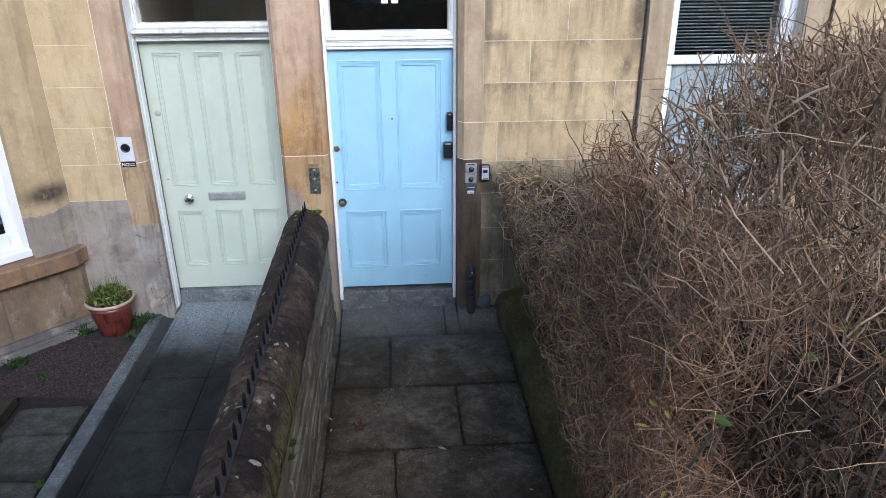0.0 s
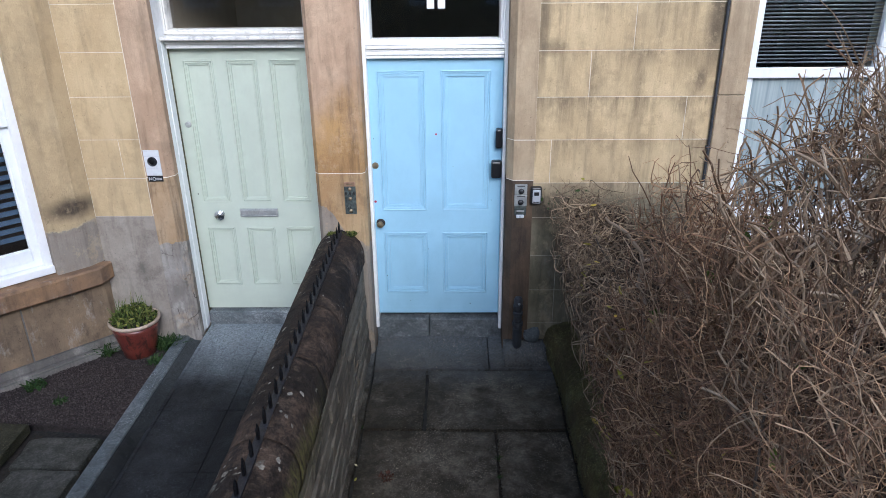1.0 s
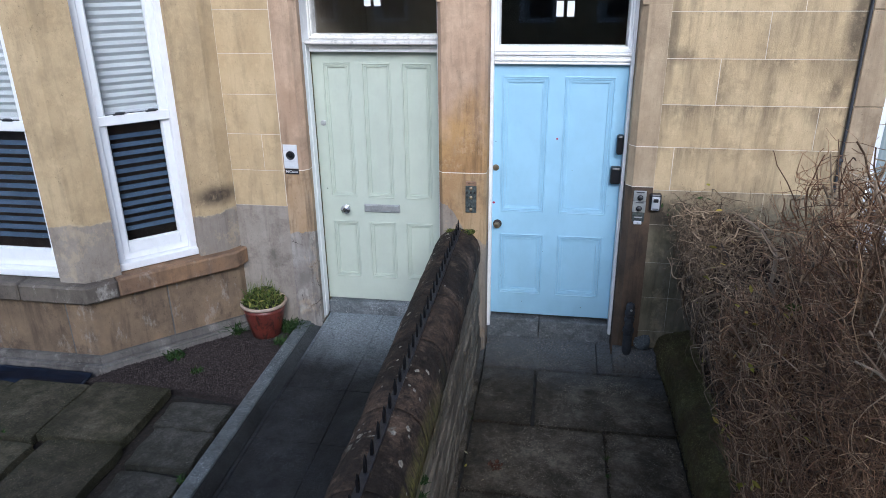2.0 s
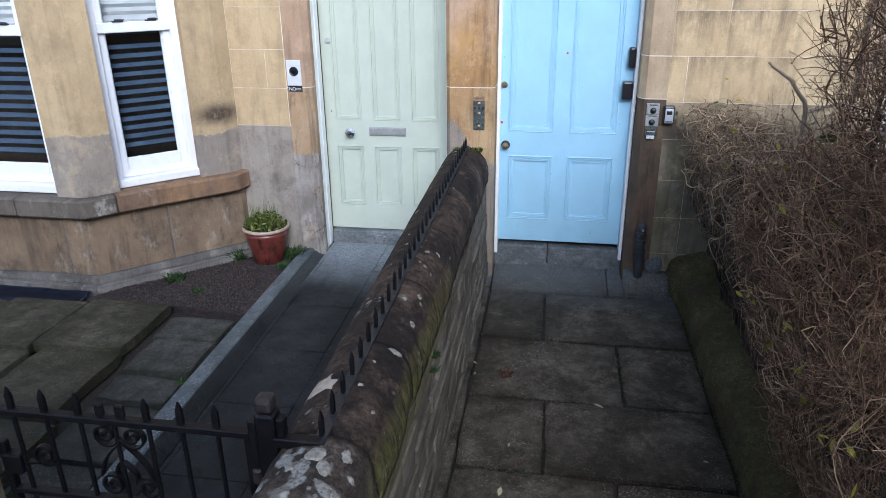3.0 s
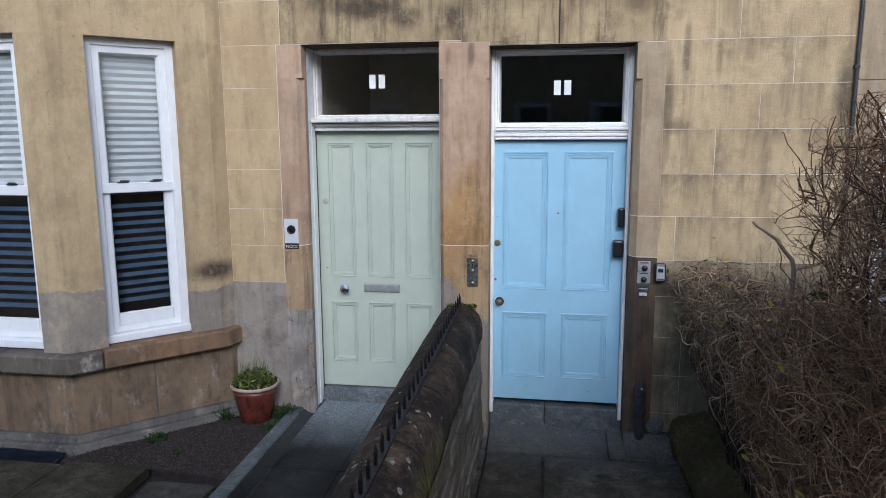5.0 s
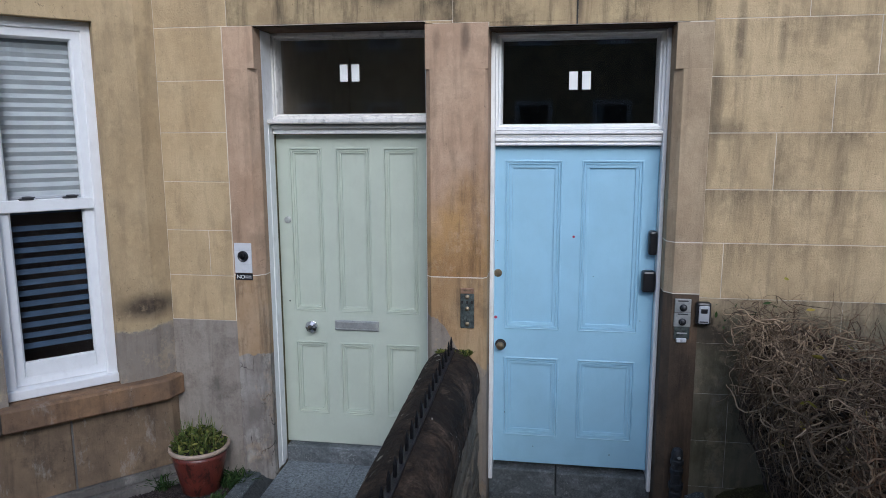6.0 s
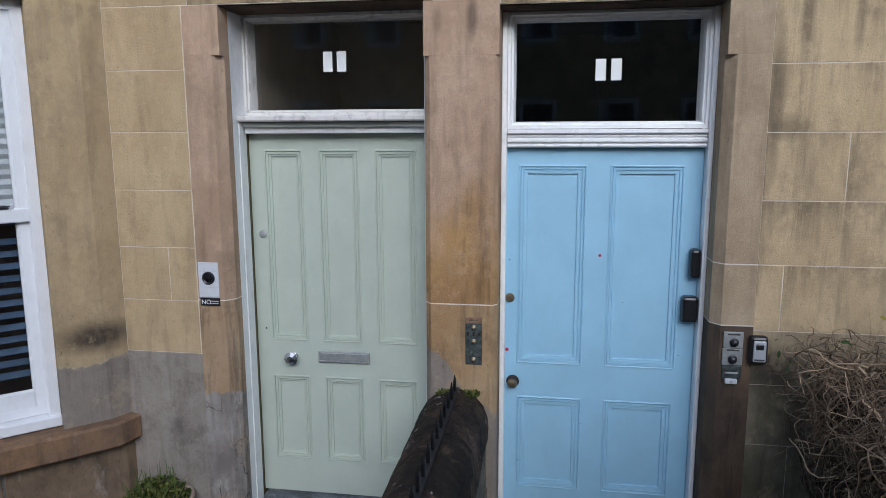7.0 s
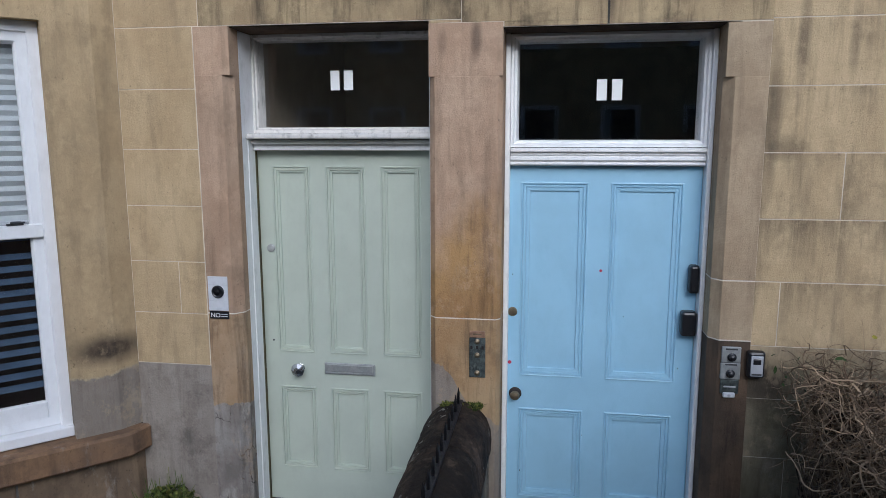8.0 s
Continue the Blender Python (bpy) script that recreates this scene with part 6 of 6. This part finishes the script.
for nm, paths, material, sides in (("stem_mass", stems, "stem", 6), ("twig_mass", twigs, "twig", 3), ("inner_twig_mass", inner, "shade_twig", 3), ("shoot_mass", shoots, "shoot_bark", 3), ("cut_stub_mass", cutends, "cut_bark", 5), ("curling_twig_mass", vines, "vine", 3), ("dead_branch_mass", dead, "dead_branch", 6), ("old_twig_mass", old, "low_shade_twig", 3)):
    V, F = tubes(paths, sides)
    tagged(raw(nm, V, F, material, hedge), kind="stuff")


def leaf_set(spots, size, seed):
    random.seed(seed)
    V, F = [], []
    for x, y, z, flat in spots:
        s = size * random.uniform(0.7, 1.25)
        e = Euler((random.gauss(0, 0.15 if flat else 0.8), random.gauss(0, 0.15 if flat else 0.8), random.uniform(0, 6.28)))
        k = len(V)
        for px, py, pz in ((-1, 0, 0), (-0.3, 0.38, 0.06), (0.4, 0.34, 0.08), (1, 0, 0.02), (0.4, -0.34, 0.08), (-0.3, -0.38, 0.06), (0, 0, -0.03)):
            q = Vector((px * s, py * s, pz * s))
            q.rotate(e)
            V.append((x + q.x, y + q.y, z + q.z))
        F += [(k, k + 1, k + 6), (k + 1, k + 2, k + 6), (k + 2, k + 3, k + 6), (k + 3, k + 4, k + 6), (k + 4, k + 5, k + 6), (k + 5, k, k + 6)]
    return V, F


# low bushy plant in the clay pot: leaves in a mound, pale stalks, a little grass
random.seed(61)
plant = tagged(empty("potted_plant"), "low bushy yellow-green plant growing in the clay pot", "plant")
spots = []
for _ in range(620):
    a, d = random.uniform(0, 6.28), 0.175 * math.sqrt(random.random())
    spots.append((PX + d * math.cos(a), PY + d * math.sin(a), 0.178 + random.uniform(0.0, 0.115) * (1.15 - (d / 0.19) ** 2), False))
V, F = leaf_set(spots, 0.019, 62)
tagged(raw("foliage", V, F, "pot_leaf", plant), kind="stuff")
stalks = []
for _ in range(60):
    a, d = random.uniform(0, 6.28), 0.14 * math.sqrt(random.random())
    stalks.append(wander((PX + d * math.cos(a), PY + d * math.sin(a), 0.175), (random.gauss(0, 0.3), random.gauss(0, 0.3), 1), random.uniform(0.10, 0.21), 0.003, 4, 0.12, 0, 0.6))
V, F = tubes(stalks, 4)
tagged(raw("stalk_tuft", V, F, "shoot", plant, "pale upright stalks"), kind="stuff")

# dark flakes added inside the hedge block light so its gaps go dark
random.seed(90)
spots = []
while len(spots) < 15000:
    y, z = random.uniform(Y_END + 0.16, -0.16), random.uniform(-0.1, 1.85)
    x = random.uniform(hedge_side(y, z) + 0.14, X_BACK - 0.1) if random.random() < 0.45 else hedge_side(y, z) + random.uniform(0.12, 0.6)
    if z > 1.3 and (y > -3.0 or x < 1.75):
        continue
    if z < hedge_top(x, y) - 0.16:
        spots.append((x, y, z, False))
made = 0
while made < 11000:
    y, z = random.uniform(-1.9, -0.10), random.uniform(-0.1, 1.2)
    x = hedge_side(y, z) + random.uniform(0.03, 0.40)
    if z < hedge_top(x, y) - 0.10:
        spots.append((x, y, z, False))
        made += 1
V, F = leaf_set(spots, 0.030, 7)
tagged(raw("withered_leaf_mass", V, F, "filler_flake", hedge, "dark brown flakes added inside the hedge to darken its gaps"), kind="stuff")
random.seed(91)
spots = []
for _ in range(70):
    y = random.uniform(-4.4, -0.8)
    z = random.uniform(0.0, 1.6)
    spots.append((hedge_side(y, z) - random.uniform(-0.05, 0.06), y, z, False))
for x, y, z in ((1.354, -2.366, 0.839), (1.345, -2.36, 0.805), (1.375, -2.37, 0.800), (1.32, -3.189, 0.822), (1.275, -3.479, 0.924), (1.28, -3.47, 0.885), (1.357, -3.025, 0.853), (1.575, -0.908, 0.342), (1.38, -2.6, 0.70), (1.33, -2.9, 0.95)):
    spots += [(x, y, z, False), (x - 0.012, y - 0.01, z - 0.008, False)]
V, F = leaf_set(spots, 0.022, 5)
tagged(raw("yellow_leaf_scatter", V, F, "yellow_leaf", hedge, "a few yellow leaves left"), kind="stuff")
spots = []
for _ in range(40):
    y, x = random.uniform(-4.4, -2.2), random.uniform(1.4, 2.6)
    spots.append((x, y, hedge_top(x, y) - random.uniform(0.2, 0.6), False))
for _ in range(45):
    spots.append((2.50 + random.gauss(0, 0.10), -3.0 + random.gauss(0, 0.10), 1.43 + random.gauss(0, 0.07), False))
for x, y, z in ((1.61, -3.0, 2.10), (1.625, -3.0, 2.075), (1.564, -3.0, 2.035), (1.575, -3.0, 2.0)):
    spots.append((x, y, z, False))
V, F = leaf_set(spots, 0.035, 6)
tagged(raw("green_leaf_scatter", V, F, "leaf", hedge, "a few green leaves"), kind="stuff")
spots = []
for _ in range(16):
    y = -0.25 + random.gauss(0, 0.16)
    spots.append((1.46 + random.gauss(0.05, 0.10), min(-0.03, y), 1.20 + random.gauss(0, 0.06), False))
V, F = leaf_set(spots, 0.020, 8)
tagged(raw("ivy_leaf_scatter", V, F, "weed", hedge, "small dark ivy leaves"), kind="stuff")

for i, (x, y, z, s, material, lab) in enumerate(((0.036, -1.50, -0.238, 0.022, "yellow_leaf", "yellow"), (0.02, -1.36, -0.243, 0.016, "pale_leaf", "pale"), (1.585, -1.25, -0.055, 0.026, "yellow_leaf", "yellow"), (0.28, -2.55, -0.245, 0.026, "pale_leaf", "pale"), (0.30, -2.18, -0.245, 0.012, "pale_leaf", "pale"), (0.80, -1.74, -0.245, 0.028, "pale_leaf", "pale"), (1.33, -2.17, -0.245, 0.014, "pale_leaf", "pale"), (1.52, -0.50, -0.08, 0.014, "pale_leaf", "pale"), (1.55, -0.9, -0.07, 0.012, "pale_leaf", "pale"), (0.16, -1.62, -0.243, 0.012, "pale_leaf", "pale"))):
    t = tagged(empty("fallen_leaf"), f"{lab} fallen leaf lying on damp stone", "leaf", "fallen leaves on the path")
    V, F = leaf_set([(x, y, z, True)], s, 100 + i)
    raw("blade", V, F, material, t)

# ---- litter in the joints and along the edging ----
def litter(spans, count, seed):
    random.seed(seed)
    V, F = [], []
    for _ in range(count):
        xa, ya, xb, yb, z, wide = random.choice(spans)
        f = random.random()
        x, y = xa + (xb - xa) * f + random.gauss(0, wide), ya + (yb - ya) * f + random.gauss(0, wide)
        s = random.uniform(0.003, 0.010)
        a = random.uniform(0, 6.28)
        c, d = math.cos(a) * s, math.sin(a) * s
        k = len(V)
        w = random.uniform(0.3, 0.7)
        h = z + random.uniform(0.0, 0.006)
        V += [(x - c, y - d, h), (x - d * w, y + c * w, h + 0.003), (x + c, y + d, h + random.uniform(0, 0.006)), (x + d * w, y - c * w, h + 0.002)]
        F.append((k, k + 1, k + 2, k + 3))
    return V, F


EDGE = [(1.465, 0.15, 1.462, -3.9, -0.250, 0.012)] * 3
GAPS = [(-0.03, 0.2, -0.01, -3.9, -0.256, 0.012)] * 2 + [(0.955, -1.72, 0.955, -0.99, -0.262, 0.006), (0.485, -2.37, 0.485, -1.72, -0.262, 0.006), (0.0, -1.713, 1.45, -1.713, -0.262, 0.006), (0.0, -2.373, 1.45, -2.373, -0.262, 0.006), (0.0, -0.98, 1.45, -0.98, -0.262, 0.006)]
V, F = litter(EDGE + GAPS, 2600, 51)
tagged(raw("leaf_litter", V, F, "litter"), "dark leaf litter lying in the path joints", "leaf litter", kind="stuff")
V, F = litter([(-2.16, -1.2, -2.12, -3.5, -0.15, 0.03), (-1.64, -1.2, -1.64, -3.4, -0.15, 0.012), (-2.1, -1.54, -1.66, -1.54, -0.15, 0.012), (-2.1, -2.03, -1.66, -2.03, -0.15, 0.015), (-3.4, -1.82, -2.2, -1.81, -0.13, 0.01)], 900, 52)
tagged(raw("leaf_litter", V, F, "litter"), "dark leaf litter between the garden flags", "leaf litter", kind="stuff")
# flattened lump added in place of a pale mortar patch on the wall
lump = bmesh.new()
bmesh.ops.create_icosphere(lump, subdivisions=2, radius=1)
for v in lump.verts:
    k = 1 + 0.25 * noise.noise(v.co * 1.7)
    v.co = Vector((1.300 + v.co.x * 0.072 * k, -0.022 + v.co.y * 0.026 * k, -0.045 + v.co.z * 0.070 * k))
tagged(part("loose_stone", lump, "kerb"), "flattened pale lump in place of a mortar patch at the wall foot", "stone")

# ---- terrace across the street, seen only in the glass ----
opp = tagged(empty("terrace_house"), "sandstone terrace across the street", "house")
part("wall", box(-24, 24, -27, -19.2, -0.5, 9.0), "tan", opp)
for i in range(17):
    for z, wide in ((1.1, 0.62), (5.0, 0.55)):
        x = -20.6 + i * 2.55
        w = part("window", moulding(x - wide, x + wide, z, z + 2.15, [(0, -19.25), (0, -19.12), (0.14, -19.12), (0.15, -19.22)]), "upvc", opp)
        part("pane", box(x - wide + 0.12, x + wide - 0.12, -19.24, -19.19, z + 0.12, z + 2.03), "black", w)
        part("sash_bar", box(x - wide + 0.12, x + wide - 0.12, -19.19, -19.15, z + 1.02, z + 1.10), "upvc", w)
        if i % 3 != 1:
            part("curtain", box(x - wide + 0.13, x - wide + 0.13 + 0.35 * wide, -19.19, -19.17, z + 0.14, z + 1.0 + (i % 2)), "blind", w)


# ---- ashlar of the front, block by block ----
def ashlar(x0, x1, z0, z1, material, y=0.0, gap=0.0023, depth=0.03, parent=None, label=""):
    return part("ashlar_block", box(x0 + gap, x1 - gap, y, y + depth, z0 + gap, z1 - gap, 0.0015), material, parent or facade, label)


# right of the blue door: course levels and upright joints
COURSES = [-0.55, -0.25, 0.05, 0.35, 0.65, 0.965, 1.240, 1.568, 1.878, 2.198, 2.510, 2.820, 3.18]
JOINTS = {0.05: [1.46, 2.1], 0.35: [1.46, 2.2], 0.65: [1.9], 0.965: [2.05], 1.240: [1.378], 1.568: [2.32], 1.878: [1.624], 2.198: [1.91], 2.510: [2.118], 2.820: [1.75]}
for z0, z1 in zip(COURSES, COURSES[1:]):
    xs = [1.2575] + JOINTS.get(z0, [1.7]) + [2.52]
    for a, b_ in zip(xs, xs[1:]):
        ashlar(a, b_, z0, z1, *(("tan", 0.0) if z0 > 1.2 else ("tan_damp", 0.0, 0.0011)))
    for k, a in enumerate((3.98, 4.75, 5.6, 6.4)):
        a2 = (4.75, 5.6, 6.4, 7.0)[k]
        ashlar(a, a2, z0, z1, "tan")
# window margins, lintel and sill
for x0, x1 in ((2.527, W0), (W1, 3.975)):
    for z0, z1 in ((-0.55, 0.65), (0.65, 1.245), (1.245, 1.885), (1.885, 2.52), (2.52, 3.25)):
        part("margin_stone", box(x0 + 0.003, x1, -0.012, 0.2, z0 + 0.003, z1 - 0.003, 0.004), "jamb_tan", facade)
part("window_lintel", box(2.527, 3.975, -0.012, 0.2, 3.253, 3.52, 0.004), "tan", facade)
part("window_sill_stone", box(2.60, 3.90, -0.07, 0.2, 0.62, 0.778, 0.012), "sill_grey", facade)
part("wall_below_window", box(2.73, 3.77, -0.001, 0.03, -0.55, 0.615), "tan", facade)

# left of the sage door
LEFT = [0.99, 1.29, 1.587, 1.90, 2.21, 2.53, 2.852]
for z0, z1 in zip(LEFT, LEFT[1:]):
    xs = [-2.088, -1.80, -1.642] if z0 == 1.29 else [-2.088, -1.642]
    for a, b_ in zip(xs, xs[1:]):
        ashlar(a, b_, z0, z1, "ochre", gap=0.0018)
part("render_patch", box(-2.088, -1.637, -0.003, 0.03, -0.5, 0.989, 0.002), "render", facade, "grey stained cement render patch")
# everything above the door heads
for r in range(9):
    z0, z1 = 3.18 + r * 0.335, 3.18 + (r + 1) * 0.335
    xs = [-2.088 + (0.2 if r % 2 else 0.55)]
    while xs[-1] < 6.9:
        xs.append(xs[-1] + random.uniform(0.6, 1.0))
    xs = [-2.088] + [x for x in xs if x < 6.6] + [7.0]
    for a, b_ in zip(xs, xs[1:]):
        if z0 < 3.52 and b_ > 2.5 and a < 4.0:
            continue
        ashlar(a, b_, z0, z1, "tan")


def jamb(x0, x1, z0, z1, material, chamfer_right=0.0, chamfer_left=0.0, y=0.0, deep=0.115, label="", low=0.003, high=0.0):
    """A dressed jamb stone; the corner towards the opening cut back. low, high: half joints below and above."""
    pts = [(x0, deep), (x0, y + chamfer_left * 1.2), (x0 + chamfer_left, y), (x1 - chamfer_right, y), (x1, y + chamfer_right * 1.2), (x1, deep)]
    if not chamfer_left:
        pts.pop(1)
    if not chamfer_right:
        pts.pop(-2)
    part("jamb_stone", prism(pts, z0 + low, z1 - high, 0.0015), material, facade, label)


# jambs: upper square block, chamfered shaft, block with the bell, foot
jamb(-1.638, -1.440, 2.60, 2.850, "pink", low=0)
jamb(-1.638, -1.440, 1.298, 2.60, "pink", 0.045)
jamb(-1.638, -1.440, -0.45, 1.298, "jamb_foot", 0.045, low=0, high=0.003, label="brown jamb stone with a grey cement foot")
jamb(-0.372, 0.004, 2.575, 2.835, "pier_top", low=0, deep=0.46)
jamb(-0.372, 0.004, 1.322, 2.575, "pier", 0.022, 0.03, deep=0.46)
jamb(-0.372, 0.004, -0.45, 1.322, "brown", 0.022, 0.03, deep=0.46, low=0, high=0.003)
jamb(1.061, 1.259, 2.555, 2.806, "jamb_tan", low=0, deep=0.46)
jamb(1.061, 1.259, 1.568, 2.555, "jamb_tan", 0.0, 0.045, deep=0.46)
jamb(1.061, 1.259, 1.262, 1.568, "jamb_tan", 0.0, 0.045, deep=0.46, high=0.003)
jamb(1.061, 1.259, -0.45, 1.262, "soot", 0.0, 0.045, deep=0.46, low=0, high=0.003)
# pale pointing in the joints of the jambs
def pointing(x0, x1, z, right=0.0, left=0.0, deep=0.11):
    pts = [(x0, deep), (x0, 0.001 + left * 1.2), (x0 + left, 0.001), (x1 - right, 0.001), (x1, 0.001 + right * 1.2), (x1, deep)]
    if not left:
        pts.pop(1)
    if not right:
        pts.pop(-2)
    part("joint", prism(pts, z - 0.0028, z + 0.0028), "pale_joint", facade)


pointing(-1.637, -1.441, 1.298, right=0.045)
pointing(-0.371, 0.003, 1.322, right=0.022, left=0.03, deep=0.3)
pointing(1.062, 1.258, 1.568, left=0.045, deep=0.3)
pointing(1.062, 1.258, 1.262, left=0.045, deep=0.3)
# lintels, with an open dark joint over the blue door
part("joint", box(0.5030, 0.5140, 0.0012, 0.02, 2.812, 3.178), "dark_joint", facade)
ashlar(-1.605, -0.205, 2.852, 3.18, "lintel", gap=0.0010)
ashlar(-0.371, -0.207, 2.8365, 2.8505, "tan", gap=0.0006)
ashlar(-2.088, -1.605, 2.852, 3.18, "ochre")
ashlar(-0.205, 0.505, 2.836, 3.18, "lintel", gap=0.0010)
ashlar(0.008, 0.505, 2.811, 2.8380, "lintel", gap=0.0004)
ashlar(0.512, 1.262, 2.81, 3.18, "lintel")

# ---- flags of the worn path ----
def slab(x0, x1, y0, y1, z, material, parent, thick=0.07, tip=0.0, bev=0.008, wob=0.006, name="flagstone"):
    """One flag with slightly crooked edges, its far edge lifted by tip."""
    w = lambda: random.uniform(-wob, wob)
    k = 6 if wob > 0.002 else 2
    cs = [(x0, y0), (x1, y0), (x1, y1), (x0, y1)]
    pts = [(a[0] + (c[0] - a[0]) * i / k + w(), a[1] + (c[1] - a[1]) * i / k + w()) for a, c in zip(cs, cs[1:] + cs[:1]) for i in range(k)]
    b = prism(pts, z - thick, z, bev)
    for v in b.verts:
        v.co.z += tip * (v.co.y - y0) / (y1 - y0) + random.uniform(-0.0012, 0.0012)
    return part(name, b, material, parent)


random.seed(21)
path_flags = tagged(new("floor_flag_path"), "worn dark sandstone flag path between wall and hedge", kind="structure")
ROWS_F = [(-0.225, 0.215, [0.016, 0.945, 1.462], 0.05, -0.245), (-0.975, -0.240, [0.016, 0.452, 1.462], 0.0, -0.252), (-1.705, -0.990, [0.016, 0.955, 1.46], 0.0, -0.256), (-2.365, -1.722, [0.016, 0.485, 1.46], 0.0, -0.256), (-3.05, -2.382, [0.016, 0.85, 1.46], 0.0, -0.258), (-3.95, -3.068, [0.016, 0.5, 1.46], 0.0, -0.26)]
for y0, y1, xs, tip, z in ROWS_F:
    for a, b_ in zip(xs, xs[1:]):
        g = 0.003 if tip else 0.010
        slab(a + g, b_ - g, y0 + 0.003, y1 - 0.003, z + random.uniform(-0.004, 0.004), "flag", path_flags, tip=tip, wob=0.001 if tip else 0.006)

# narrow stones packed between the flags and the dividing wall
y = 0.17
while y > -3.9:
    n_ = random.uniform(0.22, 0.62)
    slab(-0.040, random.uniform(0.004, 0.014), max(-3.94, y - n_), y - 0.012, -0.240 + random.uniform(-0.008, 0.010), "flag", path_flags, wob=0.005, name="packing_stone")
    y -= n_
# wedge added between the flags and the wall foot, as if the flags ran up
b = bmesh.new()
rows = []
for k in range(13):
    x = 1.066 + 0.345 * k / 12
    h = 0.008 * noise.noise((x * 9, 0, 0))
    rows.append([b.verts.new(p) for p in ((x, -0.001, -0.30), (x, -0.001, -0.100 + h), (x, -0.06, -0.125 + h), (x, -0.13, -0.180 + h), (x, -0.20, -0.236), (x, -0.20, -0.30))])
for r, q_ in zip(rows, rows[1:]):
    for i in range(6):
        j = (i + 1) % 6
        b.faces.new((r[i], r[j], q_[j], q_[i]))
b.faces.new(rows[0][::-1]), b.faces.new(rows[-1])
bmesh.ops.recalc_face_normals(b, faces=list(b.faces))
part("cement_fillet", b, "flag", path_flags, "added flag-coloured wedge at the wall foot", smooth=True)

# ---- granite tiles of the other path ----
tiles = tagged(new("floor_tile_path"), "dark speckled granite paving, sky sheen painted paler by the sage door", kind="structure")
XS = [-1.43, -1.40, -0.935, -0.36]
YS = [0.262, -0.30, -0.93, -1.55, -2.15, -2.76, -3.37, -3.97]
for j, (y1, y0) in enumerate(zip(YS, YS[1:])):
    for a, b_ in zip(XS, XS[1:]):
        z = -0.100 - 0.022 * (0.262 - y1)
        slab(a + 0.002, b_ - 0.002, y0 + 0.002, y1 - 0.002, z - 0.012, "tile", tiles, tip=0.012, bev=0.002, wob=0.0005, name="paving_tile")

# ---- mossy garden flags ----
gflags = tagged(new("floor_garden_flags"), "mossy uneven garden flagstones by the bay", kind="structure")
for x0, x1, y0, y1, z in ((-2.84, -2.225, -1.79, -1.135, -0.085), (-3.45, -2.86, -1.83, -1.17, -0.09), (-4.1, -3.47, -1.85, -1.2, -0.10), (-2.74, -2.19, -2.52, -1.815, -0.088), (-3.42, -2.81, -2.55, -1.855, -0.104), (-4.1, -3.44, -2.55, -1.87, -0.10), (-2.75, -2.13, -3.25, -2.54, -0.105), (-3.42, -2.77, -3.25, -2.57, -0.105), (-4.1, -3.44, -3.25, -2.57, -0.1), (-2.75, -2.1, -3.6, -3.27, -0.11), (-3.4, -2.77, -3.6, -3.27, -0.11)):
    slab(x0, x1, y0, y1, z, "garden_flag", gflags, wob=0.009)
for x0, x1, y0, y1, z in ((-2.15, -1.70, -1.525, -1.235, -0.128), (-2.11, -1.685, -1.945, -1.555, -0.120), (-2.10, -1.68, -2.245, -1.995, -0.130), (-2.08, -1.66, -2.75, -2.30, -0.14), (-2.08, -1.66, -3.5, -2.80, -0.145)):
    slab(x0, x1, y0, y1, z, "rough_flag", gflags, wob=0.014)

# ---- rubble of the dividing wall, path side ----
random.seed(8)
z = -0.28
while z < 0.58:
    h = random.uniform(0.07, 0.15)
    h = min(h, 0.594 - z)
    y = -3.92
    while y < -0.03:
        w = random.uniform(0.14, 0.42)
        y1 = min(-0.01, y + w)
        d = random.uniform(0.002, 0.016) + 0.022 * (0.6 - z) / 0.85
        b = box(-0.062, -0.058 + d, y + 0.006, y1 - 0.006, z + 0.006, z + h - 0.005, 0.006)
        for v in b.verts:
            if v.co.x > -0.058:
                v.co.x += random.uniform(-0.005, 0.006)
                v.co.y += random.uniform(-0.012, 0.012)
                v.co.z += random.uniform(-0.008, 0.008)
        part("rubble_stone", b, "rubble", divider)
        y = y1
    z += h

# ---- slim lead pipe down the window margin ----
for x in (2.512, 3.99):
    pipe = tagged(empty("wall_pipe"), "slim dark lead pipe running down the wall by the window", "pipe", "lead pipes on the front")
    part("tube", lathe([(0.011, 1.25), (0.011, 6.1)], 10, at=(x, -0.016, 0)), "cast", pipe)
    for z in (1.5, 2.6, 3.7, 4.8):
        part("clip", box(x - 0.018, x + 0.018, -0.030, -0.001, z, z + 0.022, 0.003), "cast", pipe)
